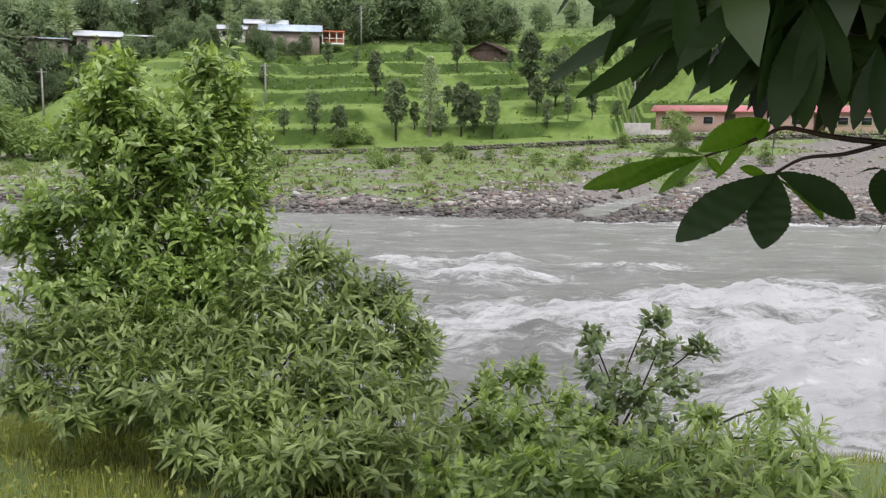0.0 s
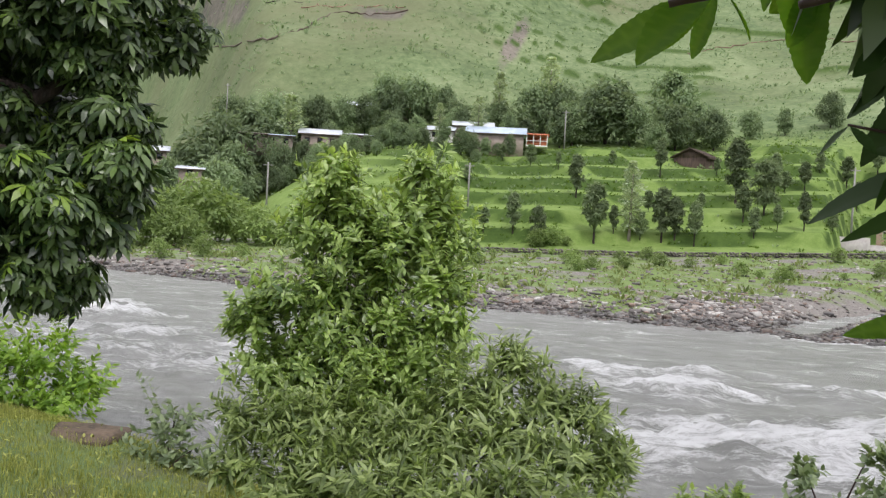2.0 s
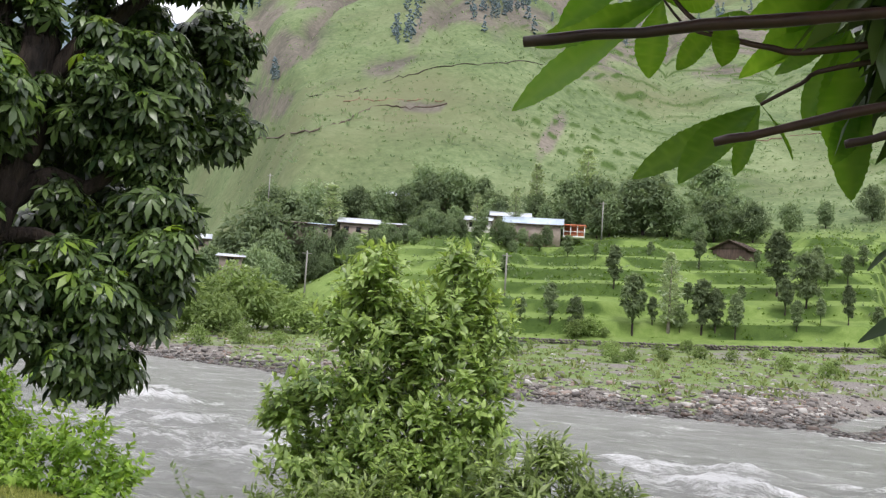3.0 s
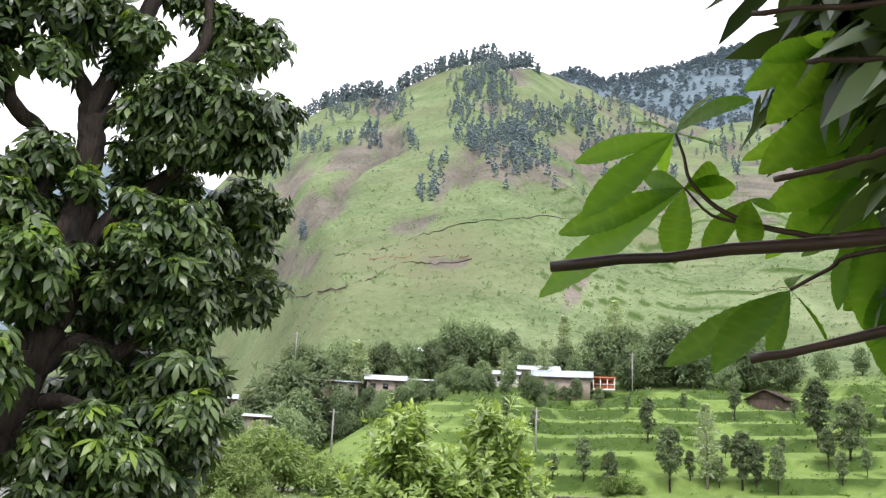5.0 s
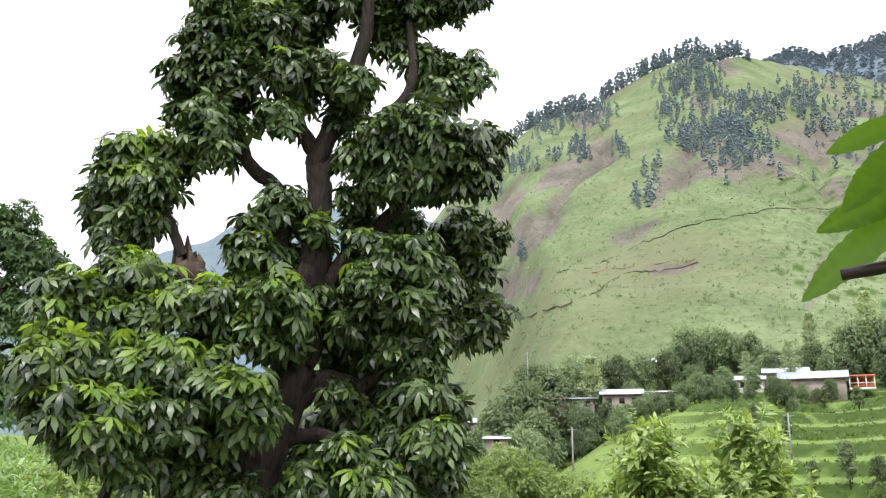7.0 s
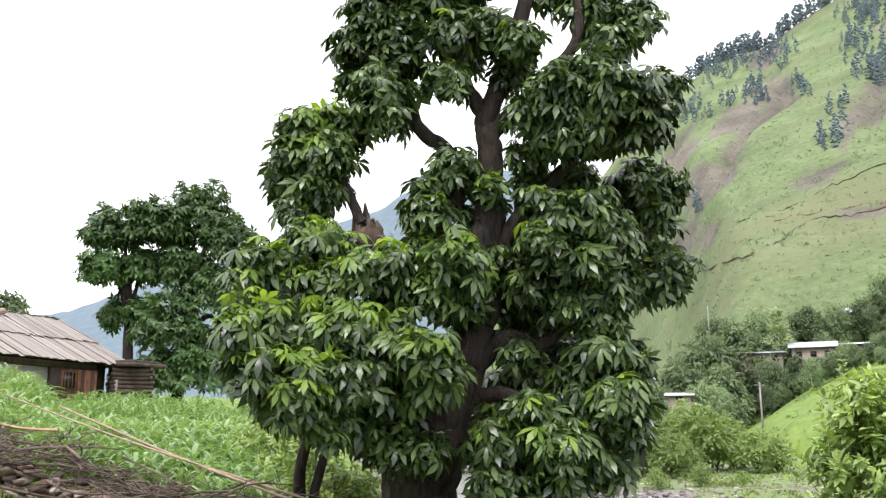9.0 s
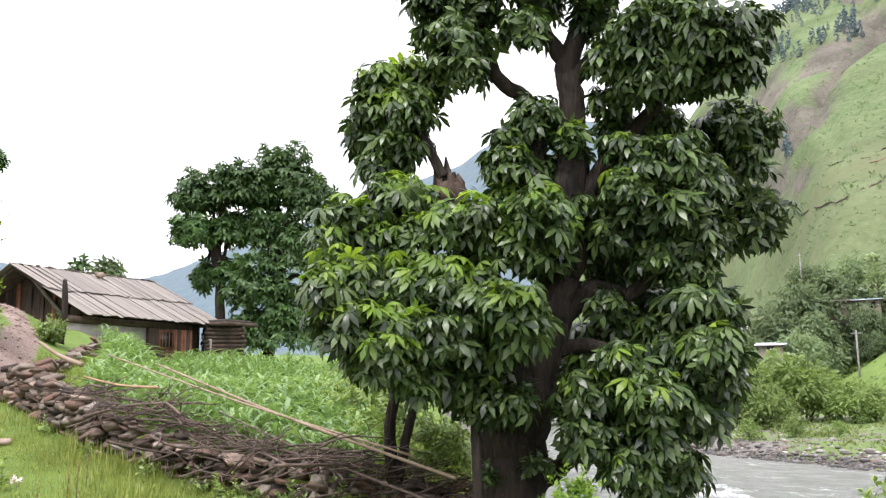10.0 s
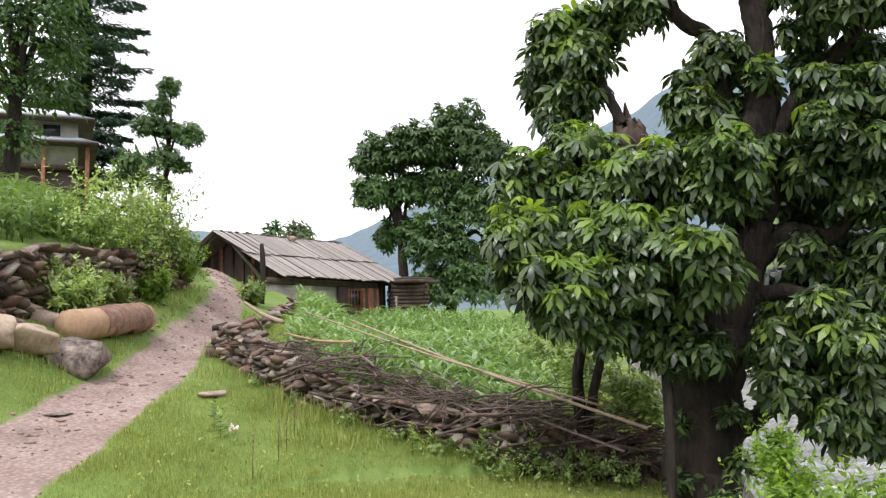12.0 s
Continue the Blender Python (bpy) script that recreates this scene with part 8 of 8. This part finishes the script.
def timber_house():
    """Storeyed timber house with two shallow tin roofs and carved posts, half behind the tree."""
    r = 50.0
    c = P(86.3, 9.0, r, END)
    gz = height(c[0], c[1]) - 0.3
    ob = thing("timber_house", (c[0], c[1], gz), "storeyed timber house with pale tin roofs and orange-brown posts", "house")
    z = lambda el: P(0, el, r, END)[2]  # noqa: E731
    yaw = 84
    w, d = 5.4, 5.0
    part("stone_storey", box((c[0], c[1], (gz + z(10.6)) / 2), (w, d, z(10.6) - gz), yaw, 1, 0.05), "wall_stone", ob)
    part("upper_storey", box((c[0], c[1], (z(10.6) + z(13.4)) / 2), (w * 0.96, d * 0.96, z(13.4) - z(10.6)), yaw, 1, 0.05), "mud_plaster", ob)
    for el, k, nm in ((11.95, 1.30, "lower_roof"), (13.3, 1.24, "upper_roof")):
        part(nm, box((c[0], c[1], z(el) + 0.42), (w * k, d * k, 0.75), yaw, 0.45), "tin_roof", ob)
        part("eave_board", box((c[0], c[1], z(el) - 0.04), (w * k, d * k, 0.1), yaw, 1.0), "dark_wood", ob)
    for sx in (-1, -0.33, 0.33, 1):
        for sy in (-1, 1):
            a = radians(yaw)
            lx, ly = sx * w * 0.56, sy * d * 0.56
            p = np.array((c[0] + lx * math.cos(a) - ly * math.sin(a), c[1] + lx * math.sin(a) + ly * math.cos(a), 0))
            part("post", box(p + (0, 0, (gz + z(11.8)) / 2), (0.2, 0.2, z(11.8) - gz), yaw, 1, 0.03), "red_wood", ob)
    part("floor_band", box((c[0], c[1], z(10.6)), (w * 1.1, d * 1.1, 0.22), yaw), "dark_wood", ob)
    for s in (-0.25, 0.25):
        a = radians(yaw)
        for sy in (-1, 1):
            lx, ly = s * w, sy * d * 0.485
            part("window", box((c[0] + lx * math.cos(a) - ly * math.sin(a), c[1] + lx * math.sin(a) + ly * math.cos(a), z(12.7)), (0.8, 0.1, 0.55), yaw), "dark_glass", ob)


timber_house()


def maize(name, pts, hgt, seed, label):
    rng = np.random.default_rng(seed)
    blade = []
    v, f = [], []
    k = 6
    for i in range(k + 1):
        t = i / k
        wv = 0.045 * (1 - t ** 2.2) + 0.002
        y, z = 0.62 * t, 0.62 * t * 0.9 - 0.75 * t * t
        v += [(-wv, y, z + 0.012), (0, y, z), (wv, y, z + 0.012)]
    for i in range(k):
        a = 3 * i
        f += [(a, a + 1, a + 4), (a, a + 4, a + 3), (a + 1, a + 2, a + 5), (a + 1, a + 5, a + 4)]
    blade = (np.array(v), np.array(f))
    pos, fwd, size, stalks = [], [], [], []
    for x, y in pts:
        z = height(x, y)
        h = hgt * rng.uniform(0.7, 1.15)
        a = rng.uniform(0, 6.28)
        for j in range(8):
            t = 0.15 + 0.8 * j / 8
            a += 2.6 + rng.uniform(-0.4, 0.4)
            pos.append((x, y, z + h * t * 0.75))
            fwd.append((math.cos(a), math.sin(a), 0.25 + 0.5 * t))
            size.append(h * rng.uniform(0.8, 1.15))
        stalks.append(tube([(x, y, z - 0.05), (x, y, z + h * 0.85)], (0.016, 0.006), 4))
    n = len(pos)
    geo = join(scatter(blade, pos, fwd, np.tile((0, 0, 1.0), (n, 1)), size), *stalks)
    tagged(new(name, mesh_data(name, *geo, "maize_leaf", True)), label, "maize", kind="stuff")


rng = np.random.default_rng(89)
field = []
while len(field) < 2100:
    az, r = rng.uniform(53.5, 72), rng.uniform(14.2, 41)
    p = P(az, 0, r, END)
    wy = np.interp(p[0], core[2:][::-1, 0][np.argsort(core[2:][::-1, 0])], core[2:][::-1, 1][np.argsort(core[2:][::-1, 0])])
    if p[1] > wy + 1.4 and p[1] > np.interp(p[0], PATH_X, PATH_Y) + 2.8 and p[1] < np.interp(p[0], NEAR_X, NEAR_Y) - 2.0 and not (r > 34 and az > 66):
        field.append((p[0], p[1]))
maize("maize_field", field, 0.85, 90, "young green maize standing thick in the field")
up_field = []
while len(up_field) < 330:
    az, r = rng.uniform(83.6, 92), rng.uniform(20, 32)
    p = P(az, 0, r, END)
    if p[1] < np.interp(p[0], UPPER_X, UPPER_Y) - 0.8:
        up_field.append((p[0], p[1]))
maize("upper_maize", up_field, 1.0, 91, "tall maize on the terrace above the stone wall")

# bushes on and under the retaining wall
for i, (az, el, w, r, mat) in enumerate([(82.3, 9.3, 2.3, 22.6, "shrub_leaf"), (80.2, 9.6, 2.2, 23.4, "shrub_leaf"), (78.2, 9.3, 2.0, 25.5, "shrub_leaf"), (77.0, 6.6, 1.3, 26.5, "young_leaf"), (83.4, 4.6, 1.6, 19.8, "willow_leaf"), (85.6, 4.8, 1.2, 19.5, "shrub_leaf"), (79.2, 8.0, 1.5, 25, "willow_leaf"), (81.2, 4.2, 0.9, 21.0, "shrub_leaf"), (78.7, 4.5, 0.8, 23.5, "young_leaf"), (77.9, 7.4, 1.3, 27, "shrub_leaf"), (72.8, 3.9, 0.65, 30, "shrub_leaf")]):
    c = P(az, el, r, END)
    g = np.array((c[0], c[1], height(c[0], c[1])))
    rad = radians(w) * r
    ob = shrub("wall_bush", g, [(c, rad), (c + (0.2, -0.2, -rad * 0.5), rad * 0.9), ((c + g) / 2, rad * 0.8)], leaf_shape(0.5, 1, 0.2), 0.15, mat, "green_stem", "leafy green bush growing at the stone wall", 130 + i, 34, 12, 0.95, group="wall bushes")

# pale flower head, a flat stone and rusty dock stems in the grass
g, r = ground_at(74.1, -6.0)
ob = thing("pale_flower", g, "single pale pink flower head in the grass", "flower")
part("stalk", tube([g - (0, 0, 0.05), g + (0, 0, 0.24)], 0.004, 5), "green_stem", ob)
rng = np.random.default_rng(140)
part("bloom", clump(rng, g + (0, 0, 0.26), 0.06, 40, leaf_shape(0.8, 1, 0.1), 0.05, 0.6, 0.0), "petal", ob)
boulder(75.4, -2.8, 0.5, 0.25, "pale_stone", "flat grey stone lying in the grass", 606, 0.02)
boulder(84.2, -3.5, 0.35, 0.12, "boulder", "thin dark slab lying on the path", 607, 0.0)
for i, (az, el) in enumerate(((70.4, -5.6), (73.0, -8.0), (71.4, -7.2), (70.9, -6.5))):
    g, r = ground_at(az, el)
    ob = thing("dock_plant", g, "rusty red dock stem gone to seed in the grass", "weed", "dock stems")
    part("stalk", tube([g - (0, 0, 0.05), g + (0.02, 0, 0.32), g + (0.0, 0.02, 0.55)], (0.006, 0.004, 0.002), 5), "dry_stick", ob)
    tagged(part("seed_head", spray(rng, g + (0, 0, 0.12), g + (0, 0.02, 0.58), 60, leaf_shape(0.6, 1, 0.1), 0.035), "dry_weed", ob), kind="stuff")
for i, (az, el) in enumerate(((75.3, -5.0), (74.9, -5.4), (63.0, -7.0), (58.5, -8.0))):
    g, r = ground_at(az, el)
    ob = thing("weed", g, "broad-leaved green weed standing in the grass", "weed", "weeds")
    part("stalk", tube([g - (0, 0, 0.05), g + (0.02, 0, 0.3)], (0.006, 0.003), 5), "green_stem", ob)
    part("leaves", spray(rng, g, g + (0, 0.02, 0.45), 30, LEAF_OVAL, 0.13), "shrub_leaf", ob)


def grass():
    """Blades over the near bank, thick where the eye passes close."""
    rng = np.random.default_rng(150)
    v = np.array([(-0.036, 0, 0), (0.036, 0, 0), (-0.026, 0.5, 0.03), (0.026, 0.5, 0.03), (0, 1, 0.2)])
    blade = (v, np.array([(0, 1, 3), (0, 3, 2), (2, 3, 4)]))

    def sow(n, az0, az1, r0, r1, h0, h1):
        az, r = np.radians(rng.uniform(az0, az1, n)), np.sqrt(rng.uniform(r0 ** 2, r1 ** 2, n))
        x, y = -np.sin(az) * r, np.cos(az) * r
        z, path, gravel, *_ = land(x, y)
        d = np.interp(x, NEAR_X, NEAR_Y) - y
        keep = (path < 0.25 + 0.3 * rng.random(n)) & (d > -0.8) & (y > np.interp(x, UPPER_X, UPPER_Y) + 0.1)
        x, y, z = x[keep], y[keep], z[keep]
        k = len(x)
        clumpy = np.clip(0.85 + 0.7 * fbm(x * 1.3, y * 1.3), 0.65, 1.4)
        h = rng.uniform(h0, h1, k) * clumpy
        a = rng.uniform(0, 6.28, k)
        fwd = np.stack([np.cos(a) * 0.45, np.sin(a) * 0.45, np.full(k, 1.0)], 1) + rng.normal(size=(k, 3)) * 0.15
        up = np.stack([-np.cos(a), -np.sin(a), np.full(k, 0.4)], 1)
        return scatter(blade, np.stack([x, y, z - 0.01], 1), fwd, up, h)

    geo = join(sow(62000, 18, 44, 3.2, 9.5, 0.02, 0.11), sow(14000, -30, 26, 3.0, 7.5, 0.03, 0.12))
    m = 3200
    az, r = np.radians(rng.uniform(16, 44, m)), rng.uniform(3.4, 9.0, m)
    x, y = -np.sin(az) * r, np.cos(az) * r
    ok = np.interp(x, NEAR_X, NEAR_Y) - y > -0.3
    x, y, r = x[ok], y[ok], r[ok]
    d = sphere_dirs(rng, len(x))
    d[:, 2] = np.abs(d[:, 2]) * 0.6 + 0.15
    geo = join(geo, scatter(leaf_shape(0.5, 1, 0.1), np.stack([x, y, land(x, y)[0] + rng.uniform(0.01, 0.06, len(x))], 1), d, np.tile((0, 0, 1.0), (len(x), 1)), rng.uniform(0.02, 0.055, len(x))))
    tagged(new("bank_grass", mesh_data("bank_grass", *geo, "bank_grass")), "short dull green grass on the lip of the bank", "grass", kind="stuff")
    geo = join(sow(170000, 48, 93, 8.5, 17, 0.03, 0.13), sow(50000, 46, 93, 7.0, 11, 0.03, 0.10), sow(30000, 66, 93, 17, 28, 0.08, 0.26), sow(9000, 48, 72, 13, 20, 0.12, 0.35))
    v2, f2 = leaf_shape(0.6, 1, 0.1)
    az, r = np.radians(rng.uniform(48, 92, 4200)), rng.uniform(8.5, 18, 4200)
    x, y = -np.sin(az) * r, np.cos(az) * r
    z, path, *_ = land(x, y)
    ok = (path < 0.2) & (y > np.interp(x, UPPER_X, UPPER_Y)) & (np.interp(x, NEAR_X, NEAR_Y) - y > 0)
    k = int(ok.sum())
    d = sphere_dirs(rng, k)
    d[:, 2] = np.abs(d[:, 2]) * 0.6 + 0.2
    geo = join(geo, scatter((v2, f2), np.stack([x, y, z + rng.uniform(0.01, 0.12, len(x))], 1)[ok], d, np.tile((0, 0, 1.0), (k, 1)), rng.uniform(0.03, 0.08, k)))
    tagged(new("grass", mesh_data("grass", *geo, "grass_blade")), "thick fresh green grass on the river bank", "grass", kind="stuff")


grass()


def path_stones():
    rng = np.random.default_rng(151)
    shapes = [rock(700 + i, 0.5, 1) for i in range(5)]
    geos = []
    for _ in range(700):
        x = rng.uniform(-36, -11)
        y = np.interp(x, PATH_X, PATH_Y) + rng.normal() * 0.55
        s = 0.03 + 0.12 * rng.random() ** 4
        v, f = shapes[rng.integers(5)]
        geos.append((v * s * rng.uniform(0.8, 1.4, 3) + (x, y, height(x, y) + 0.005), f))
    v, f = join(*geos)
    tagged(new("path_stones", mesh_data("path_stones", v, f, "pale_stone")), "small loose stones on the trodden path", "stones", kind="stuff")


path_stones()
boulder(33.0, -14.6, 0.62, 0.3, "brown_rock", "brown rock on the lip of the grassy bank", 608, 0.12)
